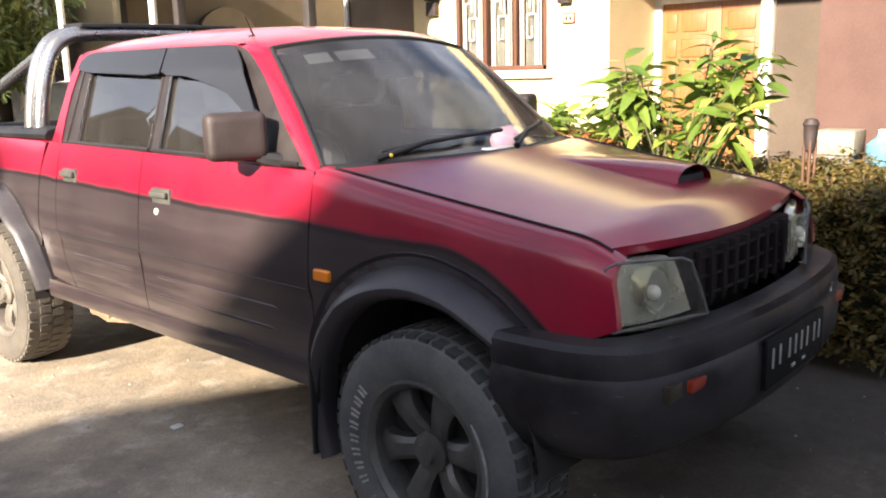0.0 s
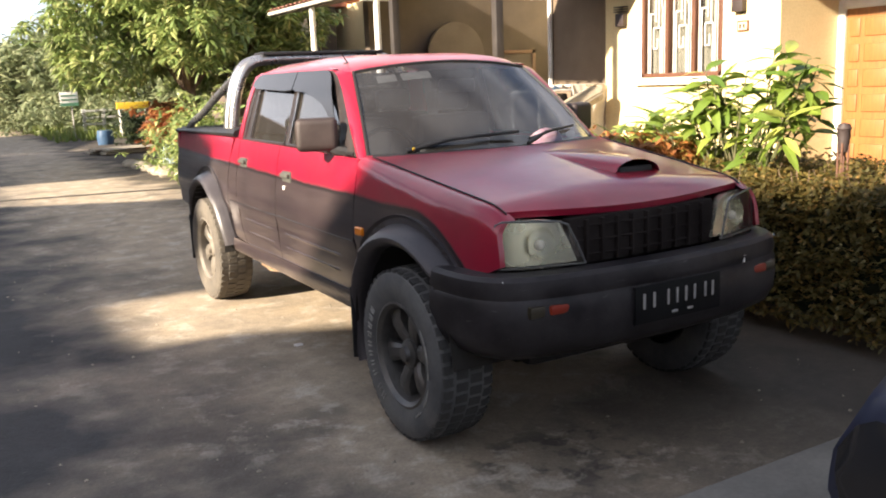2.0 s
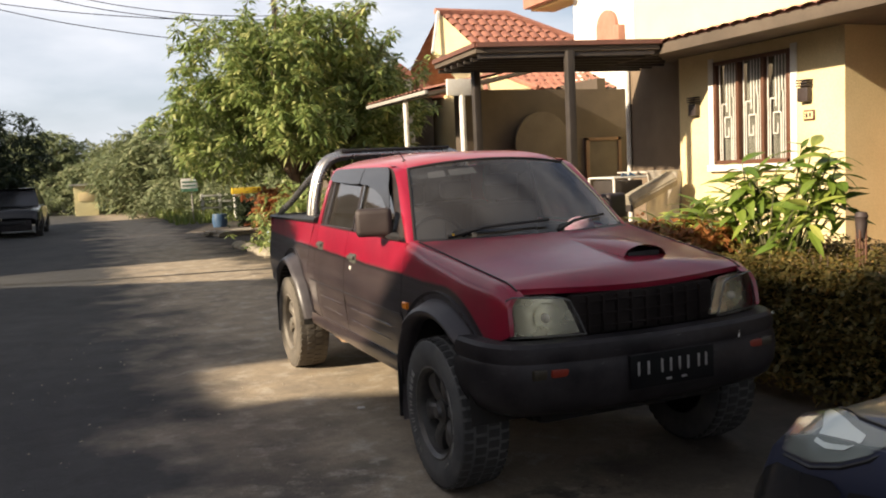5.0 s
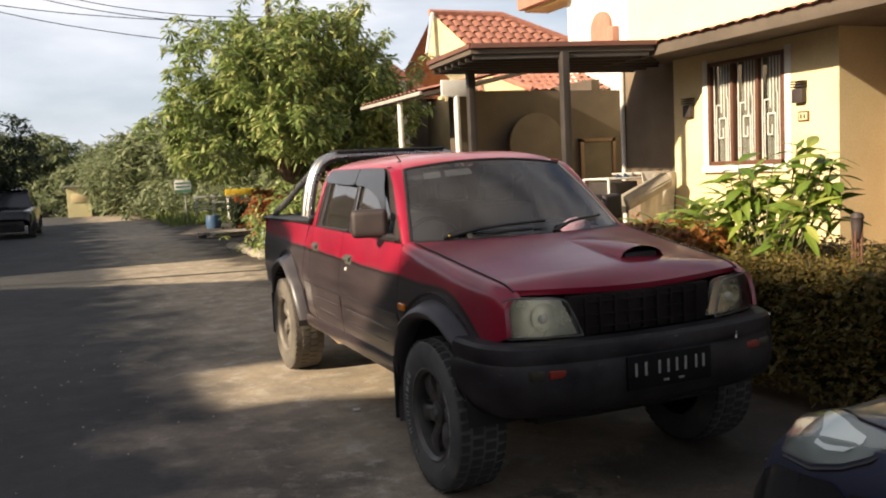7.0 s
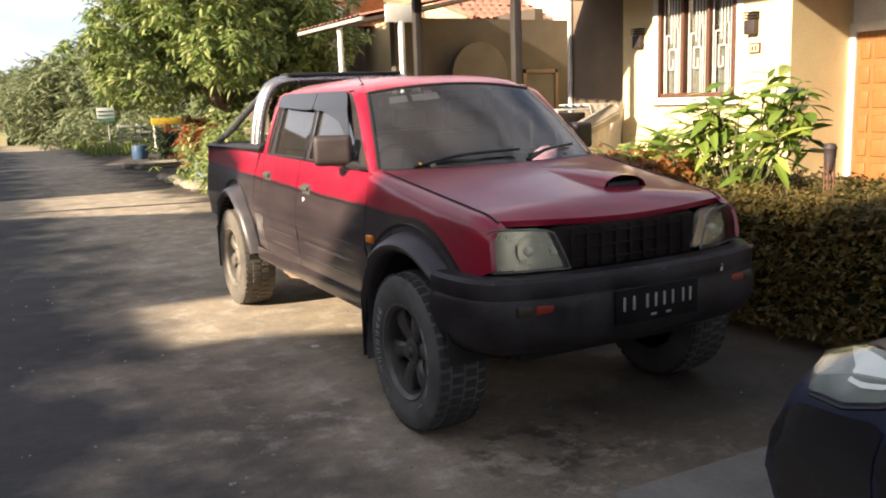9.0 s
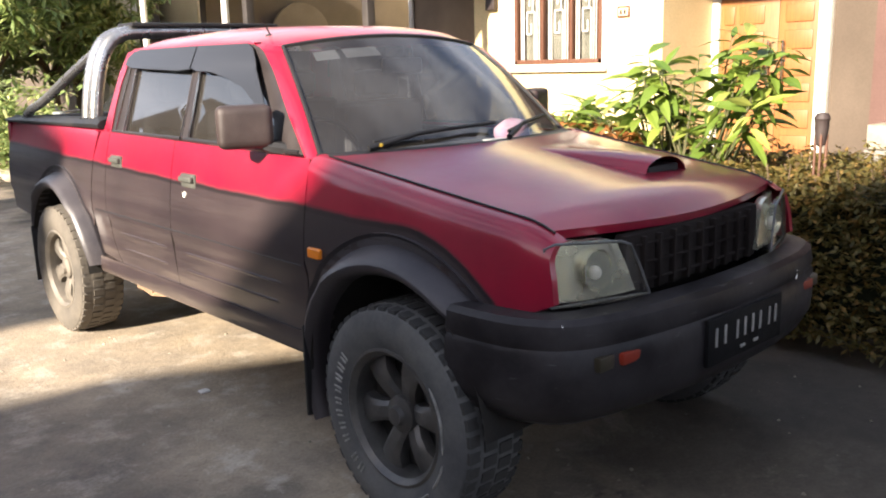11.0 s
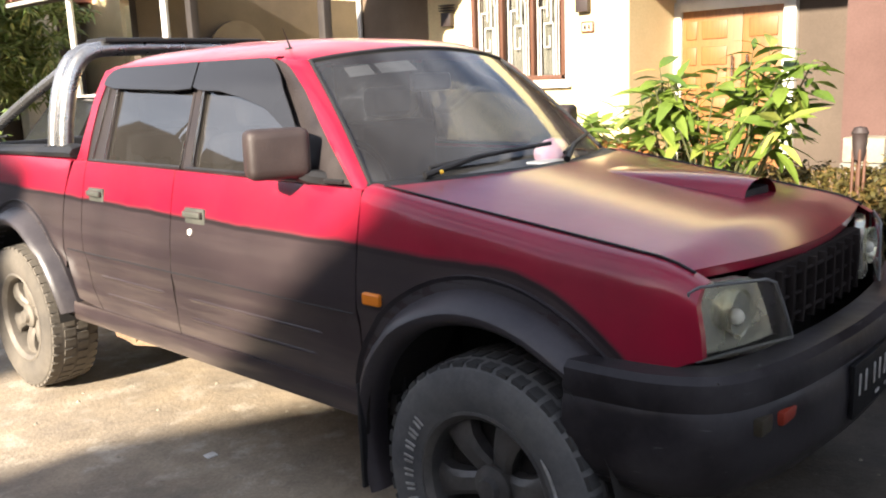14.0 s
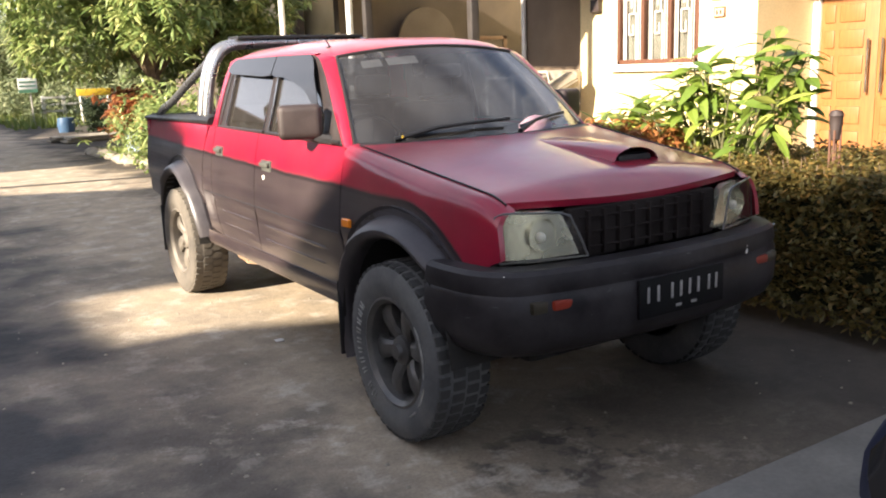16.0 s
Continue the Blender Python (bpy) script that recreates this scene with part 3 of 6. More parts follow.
    if w <= zs:
        return Vector((-half(y, w), y, w))
    t = min(1.0, (w - zs) / 0.085)
    xs, xh = half(y, zs), 0.645
    return Vector((-(xh + (xs - xh) * math.cos(t * math.pi / 2)), y, zs + (zh - zs) * math.sin(t * math.pi / 2) ** 0.8))


def arch(yc, r, a0, a1, n=14):
    return [(yc + r * math.cos(radians(a0 + (a1 - a0) * i / n)), HUB_Z + 0.02 + r * math.sin(radians(a0 + (a1 - a0) * i / n))) for i in range(n + 1)]


IN = (0.022, 0, 0)
GLASS_TOP = 1.555


def lean(y, z):
    """Side of the cab above the belt."""
    return 0.690 - (z - 1.13) * 0.26 - 0.06 * max(0.0, z - 1.35) ** 2


def lean_map(off):
    return lambda y, z: Vector((-(lean(y, z) + off), y, z))


def both(name, make, material, label="", parent=truck, smooth=True):
    a = part(name, make(), material, parent, label, smooth)
    b = part(name, mirrored(make()), material, parent, label, smooth)
    return a, b


def build_body():
    g = 0.004
    front = [(0.485, 1.20), (0.485 + 0.0, 0.45)] + [(0.47, 0.43)] + arch(0.0, 0.435, 8, 125, 16) + [(-0.33, 0.735), (-0.52, 0.775), (-0.575, 0.80), (-0.555, 0.97), (-0.55, 1.20)]
    both("front_fender", lambda: patch(front, fender_map, 0.045, IN), PAINT)
    fd = [(0.490, 1.128), (1.530, 1.142), (1.534, 0.80), (1.562, 0.49), (1.50, 0.455), (0.60, 0.43), (0.490, 0.45)]
    fdoors = both("front_door", lambda: patch(fd, side_map, 0.05, IN), PAINT)
    rd = [(1.535, 1.142), (2.258, 1.150), (2.268, 0.82), (2.249, 0.60), (2.204, 0.50), (1.568, 0.487), (1.539, 0.80)]
    rdoors = both("rear_door", lambda: patch(rd, side_map, 0.05, IN), PAINT)
    q = [(2.263, 1.150), (2.380, 1.152), (2.434, 1.02), (2.469, 0.70), (2.43, 0.52), (2.21, 0.497), (2.254, 0.60), (2.273, 0.82)]
    both("cab_quarter", lambda: patch(q, side_map, 0.05, IN), PAINT)
    bed = [(2.392, 1.20), (2.442, 1.02), (2.477, 0.70)] + arch(BASE, 0.44, 158, 12, 16) + [(3.42, 0.56), (3.98, 0.60), (3.975, 1.20)]
    both("bed_side", lambda: patch(bed, bed_map, 0.05, IN), PAINT)

    def sill():
        return prism(bmesh.new(), [(-0.745, 0.50), (-0.752, 0.455), (-0.735, 0.41), (-0.66, 0.40), (-0.62, 0.50)], 0.46, 2.50)
    both("sill", sill, PAINT)

    def seam(z, dx):
        return lambda: tube(bmesh.new(), [side_map(y, z) + Vector((dx, 0, 0)) for y in np.linspace(0.50, 2.42, 20)], 0.0028, 6)
    both("crease_strip", seam(0.757, 0.0), BLACK)
    # pressed ribs along the lower doors
    for z, y0, y1 in ((0.662, 0.62, 1.49), (0.662, 1.60, 2.18), (0.583, 0.66, 1.50), (0.583, 1.62, 2.15)):
        both("pressed_rib", lambda: tube(bmesh.new(), [side_map(y, z) + Vector((0.0075, 0, 0)) for y in np.linspace(y0, y1, 14)], [0.004] + [0.0105] * 12 + [0.004], 10), PAINT)
    def door_gap(pts):
        return lambda: tube(bmesh.new(), [side_map(y, z) + Vector((0.003, 0, 0)) for y, z in pts], 0.0048, 6)
    both("door_gap", door_gap([(1.5325, 1.14), (1.537, 0.80), (1.565, 0.49)]), GRILLE)
    both("door_gap", door_gap([(2.2605, 1.148), (2.2705, 0.82), (2.2515, 0.60), (2.207, 0.50)]), GRILLE)
    both("door_gap", door_gap([(0.4875, 1.12), (0.4875, 0.46)]), GRILLE)
    # bonnet
    def hood():
        bm = grid(bmesh.new(), 26, 26, lambda u, v: (lambda y: Vector(((2 * u - 1) * (hood_line(y) - 0.003), y - 0.0, hood_z((2 * u - 1) * hood_line(y), y))))(lerp(-0.585 + 0.075 * (2 * u - 1) ** 2, 0.44 - 0.18 * (1 - (2 * u - 1) ** 2), v)))
        rim = [e for e in bm.edges if len(e.link_faces) == 1]
        got = bmesh.ops.extrude_edge_only(bm, edges=rim)
        for v in got["geom"]:
            if isinstance(v, bmesh.types.BMVert):
                v.co += Vector((-0.004 * np.sign(v.co.x), 0.004, -0.025))
        return bm
    bonnet = part("bonnet", hood(), PAINT, truck)
    def shut_line():
        return tube(bmesh.new(), [Vector((-hood_line(y) - 0.001, y, hood_z(hood_line(y), y) + 0.001)) for y in np.linspace(-0.52, 0.44, 24)], 0.0038, 6)
    both("bonnet_gap", shut_line, BLACK)
    # air scoop
    def scoop():
        def f(u, v):
            x = 0.19 + (u - 0.5) * lerp(0.25, 0.36, v)
            y = lerp(-0.345, 0.16, v)
            s = math.sin(math.pi * u) ** 0.45 if 0 < u < 1 else 0.0
            return Vector((x, y, hood_z(x, y) - 0.004 + lerp(0.058, 0.0, v ** 1.4) * s))
        bm = grid(bmesh.new(), 16, 12, f)
        return bm
    sc = part("air_scoop", scoop(), PAINT, bonnet)
    bm = boxed((0.098, -0.336, 1.034), (0.282, -0.25, 1.078), 0.012)
    part("scoop_mouth", bm, BLACK, bonnet, "black opening of the air scoop")
    # cowl below the windscreen
    cow = grid(bmesh.new(), 20, 3, lambda u, v: Vector(((2 * u - 1) * 0.67, lerp(0.245, 0.33, v) + 0.20 * (2 * u - 1) ** 2, hood_z(0, 0.25) - 0.016 + 0.012 * v)))
    part("cowl", thicken(cow, 0.01), BLACK, truck)

    # windscreen
    def ws(u, v, grow=0.0):
        s = 2 * u - 1
        k = 1 - s * s
        yb, yt = 0.512 - 0.177 * k, 0.932 - 0.062 * k
        return Vector((s * (lerp(0.654, 0.514, v) + grow), lerp(yb, yt, v), lerp(1.135, 1.520 + 0.040 * k, v) + 0.018 * math.sin(math.pi * v)))
    pane = part("windscreen", grid(bmesh.new(), 20, 12, lambda u, v: ws(u, v)), GLASS, truck, "dusty curved windscreen")
    pane.visible_shadow = False

    def rubber():
        pts = [ws(i / 16, 0) for i in range(17)] + [ws(1, j / 8) for j in range(1, 9)] + [ws(1 - i / 16, 1) for i in range(1, 17)] + [ws(0, 1 - j / 8) for j in range(1, 8)]
        return tube(bmesh.new(), pts + pts[:1], 0.0085, 6, False)
    part("windscreen_seal", rubber(), BLACK, pane)

    for u0, u1 in ((0.10, 0.19), (0.215, 0.36)):
        st = grid(bmesh.new(), 5, 2, lambda u, v: ws(lerp(u0, u1, u), lerp(0.80, 0.895, v)) + Vector((0, 0.008, -0.004)))
        part("sticker", thicken(st, 0.001), LABEL_GREY, pane, "pale grey label strip inside the windscreen")

    # roof, pillars
    def roof(u, v):
        s = 2 * u - 1
        front = 0.945 - 0.080 * (1 - s * s)
        y = lerp(front, 2.235, v)
        w = curve(v, [(0.0, 0.515), (0.08, 0.555), (0.3, 0.586), (1.0, 0.592)])
        x = w * math.copysign(abs(s) ** 0.85, s)
        h = curve(v, [(0, 0.050), (0.06, 0.070), (0.2, 0.092), (0.5, 0.105), (0.9, 0.092), (1.0, 0.060)])
        e = (1 - abs(s) ** 3.2)
        p = Vector((x, y, 1.520 + h * max(0.0, e) ** 0.6))
        q = max(0.0, 1.0 - v / 0.10)
        return p.lerp(ws(u, 1.0) + Vector((0, 0.0, 0.004)), q * q * (3 - 2 * q))
    part("roof", grid(bmesh.new(), 30, 24, roof), PAINT, truck)

    def a_pillar():
        def f(u, v):
            a = ws(0, v, 0.010)
            z = lerp(1.10, 1.538, v)
            b = Vector((-lean(0.5, z) - 0.004, curve(z, [(1.10, 0.515), (1.123, 0.545), (1.269, 0.697), (1.425, 0.844), (1.499, 0.935), (1.522, 0.985), (1.538, 1.045)]), z))
            p = a.lerp(b, u)
            out = Vector((-0.75, -0.5, 0.3)) * 0.014 * math.sin(math.pi * u) * (1 - 0.9 * v ** 2)
            return p + out
        return grid(bmesh.new(), 6, 24, f)
    both("windscreen_pillar", a_pillar, PAINT)

    def c_pillar():
        return patch([(2.305, 1.146), (2.388, 1.146), (2.380, 1.20), (2.300, 1.44), (2.240, 1.532), (2.10, 1.549), (2.06, 1.540), (2.155, 1.532), (2.205, 1.50), (2.262, 1.38), (2.290, 1.27)], lean_map(0.004), 0.05, (0.05, 0, 0))
    both("rear_pillar", c_pillar, PAINT)

    def gutter():
        return patch([(1.03, 1.533), (1.10, 1.537), (2.14, 1.537), (2.2, 1.540), (2.15, 1.549), (1.10, 1.549), (1.02, 1.540)], lean_map(0.003), 0.05, (0.03, 0, 0))
    both("roof_edge", gutter, PAINT)

    # door frames and panes
    def frame_strip(pts, r=0.009):
        return lambda: tube(bmesh.new(), [lean_map(-0.002)(*p) for p in pts], r, 6)
    for doors, glass, frame_pts in (
        (fdoors, [(0.76, 1.145), (1.458, 1.150), (1.445, 1.535), (1.08, 1.53), (0.96, 1.42), (0.80, 1.25)], [(0.60, 1.142), (1.50, 1.148)]),
        (rdoors, [(1.540, 1.150), (2.142, 1.155), (2.100, 1.535), (1.510, 1.535)], [(1.54, 1.150), (2.29, 1.152)]),
    ):
        for i, d in enumerate(doors):
            mk = lambda: patch(glass, lean_map(-0.012), 0.08)
            p = part("door_glass", mk() if i == 0 else mirrored(mk()), TINT, d, "smoke-tinted side window glass")
            p.visible_shadow = False
            mk = frame_strip(frame_pts)
            part("window_frame", mk() if i == 0 else mirrored(mk()), BLACK, d)
    def corner_plate():
        return patch([(0.565, 1.136), (0.775, 1.138), (0.80, 1.25), (0.90, 1.34), (1.02, 1.43), (1.13, 1.475), (1.16, 1.538), (1.045, 1.536), (0.985, 1.520), (0.935, 1.497), (0.846, 1.424), (0.699, 1.268)], lean_map(-0.001), 0.05, (0.015, 0, 0))
    def b_post(front):
        if front:
            return patch([(1.454, 1.146), (1.528, 1.146), (1.492, 1.538), (1.441, 1.538)], lean_map(-0.003), 0.05, (0.012, 0, 0))
        return patch([(1.533, 1.146), (1.545, 1.146), (1.514, 1.538), (1.497, 1.538)], lean_map(-0.003), 0.05, (0.012, 0, 0))
    def rear_surround():
        return patch([(2.138, 1.148), (2.306, 1.148), (2.291, 1.27), (2.262, 1.38), (2.205, 1.50), (2.15, 1.536), (2.09, 1.536), (2.10, 1.456)], lean_map(-0.002), 0.05, (0.012, 0, 0))
    for i, d in enumerate(fdoors):
        part("mirror_plate", corner_plate() if i == 0 else mirrored(corner_plate()), WINDOW_TRIM, d)
        part("door_post", b_post(True) if i == 0 else mirrored(b_post(True)), WINDOW_TRIM, d)

        def run():
            bm = tube(bmesh.new(), [lean_map(0.002)(1.458, 1.16), lean_map(0.002)(1.444, 1.46)], 0.005, 6)
            return bm
        if i == 0:
            part("glass_channel", run(), CHROME, d, "bright worn glass channel")
    for i, d in enumerate(rdoors):
        part("door_post", b_post(False) if i == 0 else mirrored(b_post(False)), WINDOW_TRIM, d)
        part("window_surround", rear_surround() if i == 0 else mirrored(rear_surround()), WINDOW_TRIM, d)

        if i == 0:
            for p, q, r in (((2.150, 1.160), (2.108, 1.46), 0.004), ((2.252, 1.160), (2.176, 1.46), 0.004), ((1.541, 1.155), (1.532, 1.25), 0.003)):
                part("glass_channel", tubed([lean_map(0.002)(*p), lean_map(0.002)(*q)], r, 6), CHROME, d, "bright worn glass channel")
    # smoked rain visors
    def visor(pts):
        def f(y, z):
            k = max(0.0, min(1.0, (1.545 - z) / 0.10))
            return Vector((-(lean(y, z) + 0.010 + 0.022 * k), y, z))
        return lambda: patch(pts, f, 0.04, (0.004, 0, -0.003))
    va = visor([(1.06, 1.538), (1.487, 1.542), (1.478, 1.45), (1.43, 1.437), (1.30, 1.432), (1.163, 1.408), (1.018, 1.372), (0.93, 1.325), (0.86, 1.285), (0.800, 1.245), (0.80, 1.262), (0.87, 1.36), (0.96, 1.475), (1.01, 1.518)])
    vb = visor([(1.497, 1.542), (2.09, 1.542), (2.15, 1.532), (2.19, 1.505), (2.196, 1.474), (2.10, 1.458), (1.60, 1.440), (1.49, 1.445)])
    for i in (0, 1):
        part("rain_visor", va() if i == 0 else mirrored(va()), VISOR, fdoors[i], "smoked plastic rain visor")
        part("rain_visor", vb() if i == 0 else mirrored(vb()), VISOR, rdoors[i], "smoked plastic rain visor")
    # handles, lock
    for doors, y, z in ((fdoors, 1.365, 0.985), (rdoors, 2.135, 1.015)):
        for i, d in enumerate(doors):
            x = half(y, z)
            def recess():
                return boxed((-x - 0.006, y - 0.066, z - 0.030), (-x + 0.02, y + 0.066, z + 0.030), 0.008)
            def grip():
                return boxed((-x - 0.022, y - 0.058, z - 0.004), (-x - 0.004, y + 0.058, z + 0.020), 0.007)
            h = part("handle_plate", recess() if i == 0 else mirrored(recess()), HANDLE, d, "grey door handle plate")
            part("grip", grip() if i == 0 else mirrored(grip()), HANDLE, d)
    for i, d in enumerate(fdoors):
        def lock():
            return lathe(bmesh.new(), [(-half(1.395, 0.925) - 0.005, 0.0001), (-half(1.395, 0.925) - 0.005, 0.012), (-half(1.395, 0.925) + 0.01, 0.014)], 14, "x", (0, 1.395, 0.925))
        part("lock", lock() if i == 0 else mirrored(lock()), TRIM_WHITE, d, "bright door lock")
    # rear wall of the cab
    def back_low():
        return boxed((-0.70, 2.33, 0.45), (0.70, 2.385, 1.16), 0.01)
    part("cab_back", back_low(), PAINT, truck)
    def back_post(x0, x1):
        bm = bmesh.new()
        bm.faces.new([bm.verts.new(p) for p in ((x0[0], 2.382, 1.15), (x1[0], 2.382, 1.15), (x1[1], 2.235, 1.530), (x0[1], 2.235, 1.530))])
        return thicken(bm, 0.02)
    part("cab_back_post", back_post((-0.685, -0.575), (-0.57, -0.49)), PAINT, truck)
    part("cab_back_post", back_post((0.57, 0.49), (0.685, 0.575)), PAINT, truck)
    bm = bmesh.new()
    bm.faces.new([bm.verts.new(p) for p in ((-0.57, 2.37, 1.165), (0.57, 2.37, 1.165), (0.49, 2.24, 1.53), (-0.49, 2.24, 1.53))])
    rw = part("rear_window", bm, TINT, truck, "tinted rear cab window")
    rw.visible_shadow = False


build_body()


def build_front():
    # grille
    gr = part("grille", boxed((-0.375, -0.590, 0.765), (0.375, -0.545, 0.945), 0.012), GRILLE, truck, "black slatted radiator grille")
    for i in range(3):
        z = 0.80 + 0.055 * i
        part("slat", tubed(smooth_path([(-0.335, -0.590, z), (0, -0.605, z), (0.335, -0.590, z)], 5), 0.005, 6), GRILLE, gr)
    for i in range(9):
        x = -0.30 + 0.075 * i
        part("bar", boxed((x - 0.007, -0.612 + 0.05 * abs(x) ** 2, 0.772), (x + 0.007, -0.59, 0.935), 0.002), GRILLE, gr)
    # headlights
    def lamp_map(off):
        def f(a, z):
            k = (a - 0.33) / 0.36
            return Vector((-a, -0.655 + 0.045 * k + 0.09 * k ** 3 + 0.25 * (z - 0.78) * (0.35 + 0.0 * k) + off, z))
        return f
    outline = [(0.352, 0.787), (0.382, 0.865), (0.415, 0.934), (0.45, 0.948), (0.640, 0.957), (0.662, 0.946), (0.671, 0.88), (0.668, 0.795), (0.655, 0.785)]
    for i in (0, 1):
        def side(bm):
            return bm if i == 0 else mirrored(bm)
        lamp = part("headlight", side(patch(outline, lamp_map(0.045), 0.04, (0.0, 0.03, 0.0))), REFLECTOR, truck, "large clear headlight with greenish reflector")
        lens = part("lens", side(patch(outline, lamp_map(-0.006), 0.03, (0.0, 0.02, 0.0))), CLEAR, lamp)
        lens.visible_shadow = False
        edge = [lamp_map(-0.004)(*p) for p in outline]
        part("surround", side(tube(bmesh.new(), edge + edge[:1], 0.004, 6, False)), LABEL_GREY, lamp)
        bowl = lathe(bmesh.new(), [(-0.012, 0.060), (0.0, 0.056), (0.03, 0.04), (0.045, 0.015), (0.046, 0.0005)], 20, "x")
        m = Matrix.Translation((-0.50, -0.575, 0.868)) @ Matrix.Rotation(radians(90), 4, "Z")
        bmesh.ops.transform(bowl, matrix=m, verts=bowl.verts[:])
        part("reflector_bowl", side(bowl), REFLECTOR, lamp)
        bulb = bmesh.new()
        bmesh.ops.create_uvsphere(bulb, u_segments=12, v_segments=8, radius=0.020, matrix=Matrix.Translation((-0.50, -0.575, 0.860)))
        part("bulb", side(bulb), TRIM_WHITE, lamp)
    # bumper: swept section round the front corners
    path = smooth_path([(-0.795, -0.28, 0), (-0.79, -0.40, 0), (-0.765, -0.53, 0), (-0.68, -0.645, 0), (-0.50, -0.705, 0), (-0.25, -0.735, 0), (0, -0.745, 0), (0.25, -0.735, 0), (0.50, -0.705, 0), (0.68, -0.645, 0), (0.765, -0.53, 0), (0.79, -0.40, 0), (0.795, -0.28, 0)], 4)
    prof = [(0.09, 0.775), (0.02, 0.772), (0.002, 0.757), (-0.006, 0.715), (0.000, 0.692), (-0.008, 0.676), (-0.012, 0.61), (-0.008, 0.54), (0.02, 0.485), (0.07, 0.455), (0.14, 0.45)]
    bm = bmesh.new()
    rings = []
    for i, p in enumerate(path):
        d = (path[min(i + 1, len(path) - 1)] - path[max(i - 1, 0)]).normalized()
        n = Vector((d.y, -d.x, 0))
        rings.append([bm.verts.new(Vector((p.x, p.y, z)) - n * o) for o, z in prof])
    for a, b in zip(rings, rings[1:]):
        for j in range(len(prof) - 1):
            bm.faces.new((a[j], b[j], b[j + 1], a[j + 1]))
    bump = part("front_bumper", bm, BUMPER, truck, "scuffed black full-width front bumper")
    for s in (-1, 1):
        ind = part("indicator", boxed((s * 0.49 - 0.065, -0.718, 0.634), (s * 0.49 + 0.065, -0.675, 0.668), 0.008, pose(0, 0, 0)), REDLENS, bump, "orange-red indicator lens in the bumper")
        part("clear_lens", boxed((s * 0.60 - 0.032, -0.700, 0.628), (s * 0.60 + 0.032, -0.655, 0.670), 0.008), DULL_LENS, bump)
        part("bumper_bolt", lathe(bmesh.new(), [(0.0, 0.0004), (0.0, 0.007), (0.012, 0.007)], 10, "x", (s * 0.70, -0.62, 0.755)), CHROME, bump)
    part("bumper_chip", boxed((0.408, -0.724, 0.692), (0.418, -0.716, 0.724), 0.002), TRIM_WHITE, bump, "white paint chip on the bumper")
    # number plate with plain bars
    pl = part("number_plate", boxed((-0.205, -0.762, 0.545), (0.235, -0.748, 0.690), 0.004), PLATE, truck, "black number plate with pale raised characters")
    xs = [-0.165, -0.115, -0.045, 0.001, 0.047, 0.093, 0.150, 0.190]
    for i, x in enumerate(xs):
        part("plate_bar", boxed((x - 0.0055, -0.766, 0.602), (x + 0.0055, -0.7625, 0.660), 0.001), PLATE_BAR, pl)
    for x in (-0.01, 0.07):
        part("plate_bar", boxed((x - 0.014, -0.766, 0.566), (x + 0.014, -0.7625, 0.576), 0.001), PLATE_BAR, pl)
    # apron and skid plate under the bumper
    part("apron", boxed((-0.50, -0.50, 0.37), (0.50, -0.40, 0.50), 0.03), CHASSIS, truck)
    # side repeaters
    def rep():
        x = half(0.40, 0.815)
        return boxed((-x - 0.014, 0.380, 0.795), (-x + 0.01, 0.454, 0.833), 0.010, None, 3)
    both("side_repeater", rep, ORANGE, "orange side repeater lamp")
    # mirrors
    def case():
        bm = boxed((-0.885, 0.745, 1.155), (-0.685, 0.845, 1.312), 0.032, None, 4)
        bmesh.ops.transform(bm, matrix=Matrix.Translation((-0.785, 0.795, 0)) @ Matrix.Rotation(radians(-24), 4, "Z") @ Matrix.Translation((0.785, -0.795, 0)), verts=bm.verts[:])
        return bm
    cases = both("door_mirror", case, MIRROR_CASE, "brown-black door mirror housing")
    def arm():
        return tubed([(-0.665, 0.70, 1.145), (-0.71, 0.735, 1.155), (-0.735, 0.765, 1.175)], [0.028, 0.026, 0.03], 8)
    def glass():
        bm = boxed((-0.868, 0.842, 1.175), (-0.702, 0.848, 1.295), 0.003)
        bmesh.ops.transform(bm, matrix=Matrix.Translation((-0.785, 0.795, 0)) @ Matrix.Rotation(radians(-24), 4, "Z") @ Matrix.Translation((0.785, -0.795, 0)), verts=bm.verts[:])
        return bm
    for i, c in enumerate(cases):
        part("mirror_arm", arm() if i == 0 else mirrored(arm()), BLACK, c)
        part("mirror_pane", glass() if i == 0 else mirrored(glass()), MIRROR, c)
    # wipers
    for x0, x1 in ((-0.50, 0.08), (0.10, 0.52)):
        def onscreen(x, up):
            k = 1 - (x / 0.63) ** 2
            return Vector((x, 0.535 - 0.20 * k + 0.42 * up - 0.016, 1.135 + (0.40 * up) + 0.028))
        w = part("wiper", tubed([onscreen(x0, -0.03), onscreen(lerp(x0, x1, 0.35), 0.07), onscreen(lerp(x0, x1, 0.62), 0.10)], [0.012, 0.009, 0.006], 8), BLACK, truck)
        part("wiper_blade", tubed([onscreen(lerp(x0, x1, 0.05), 0.02), onscreen(lerp(x0, x1, 0.5), 0.085), onscreen(x1, 0.11)], 0.008, 6), BLACK, w)
    nut = bmesh.new()
    bmesh.ops.create_uvsphere(nut, u_segments=10, v_segments=6, radius=0.007, matrix=Matrix.Translation((-0.50, 0.36, 1.166)))
    part("wiper_nut", nut, YELLOW, truck, "yellowish wiper spindle cap")
    # aerial and roof plug
    part("aerial", tubed([(-0.47, 1.09, 1.565), (-0.53, 1.05, 1.635)], [0.004, 0.0015], 6), BLACK, truck)
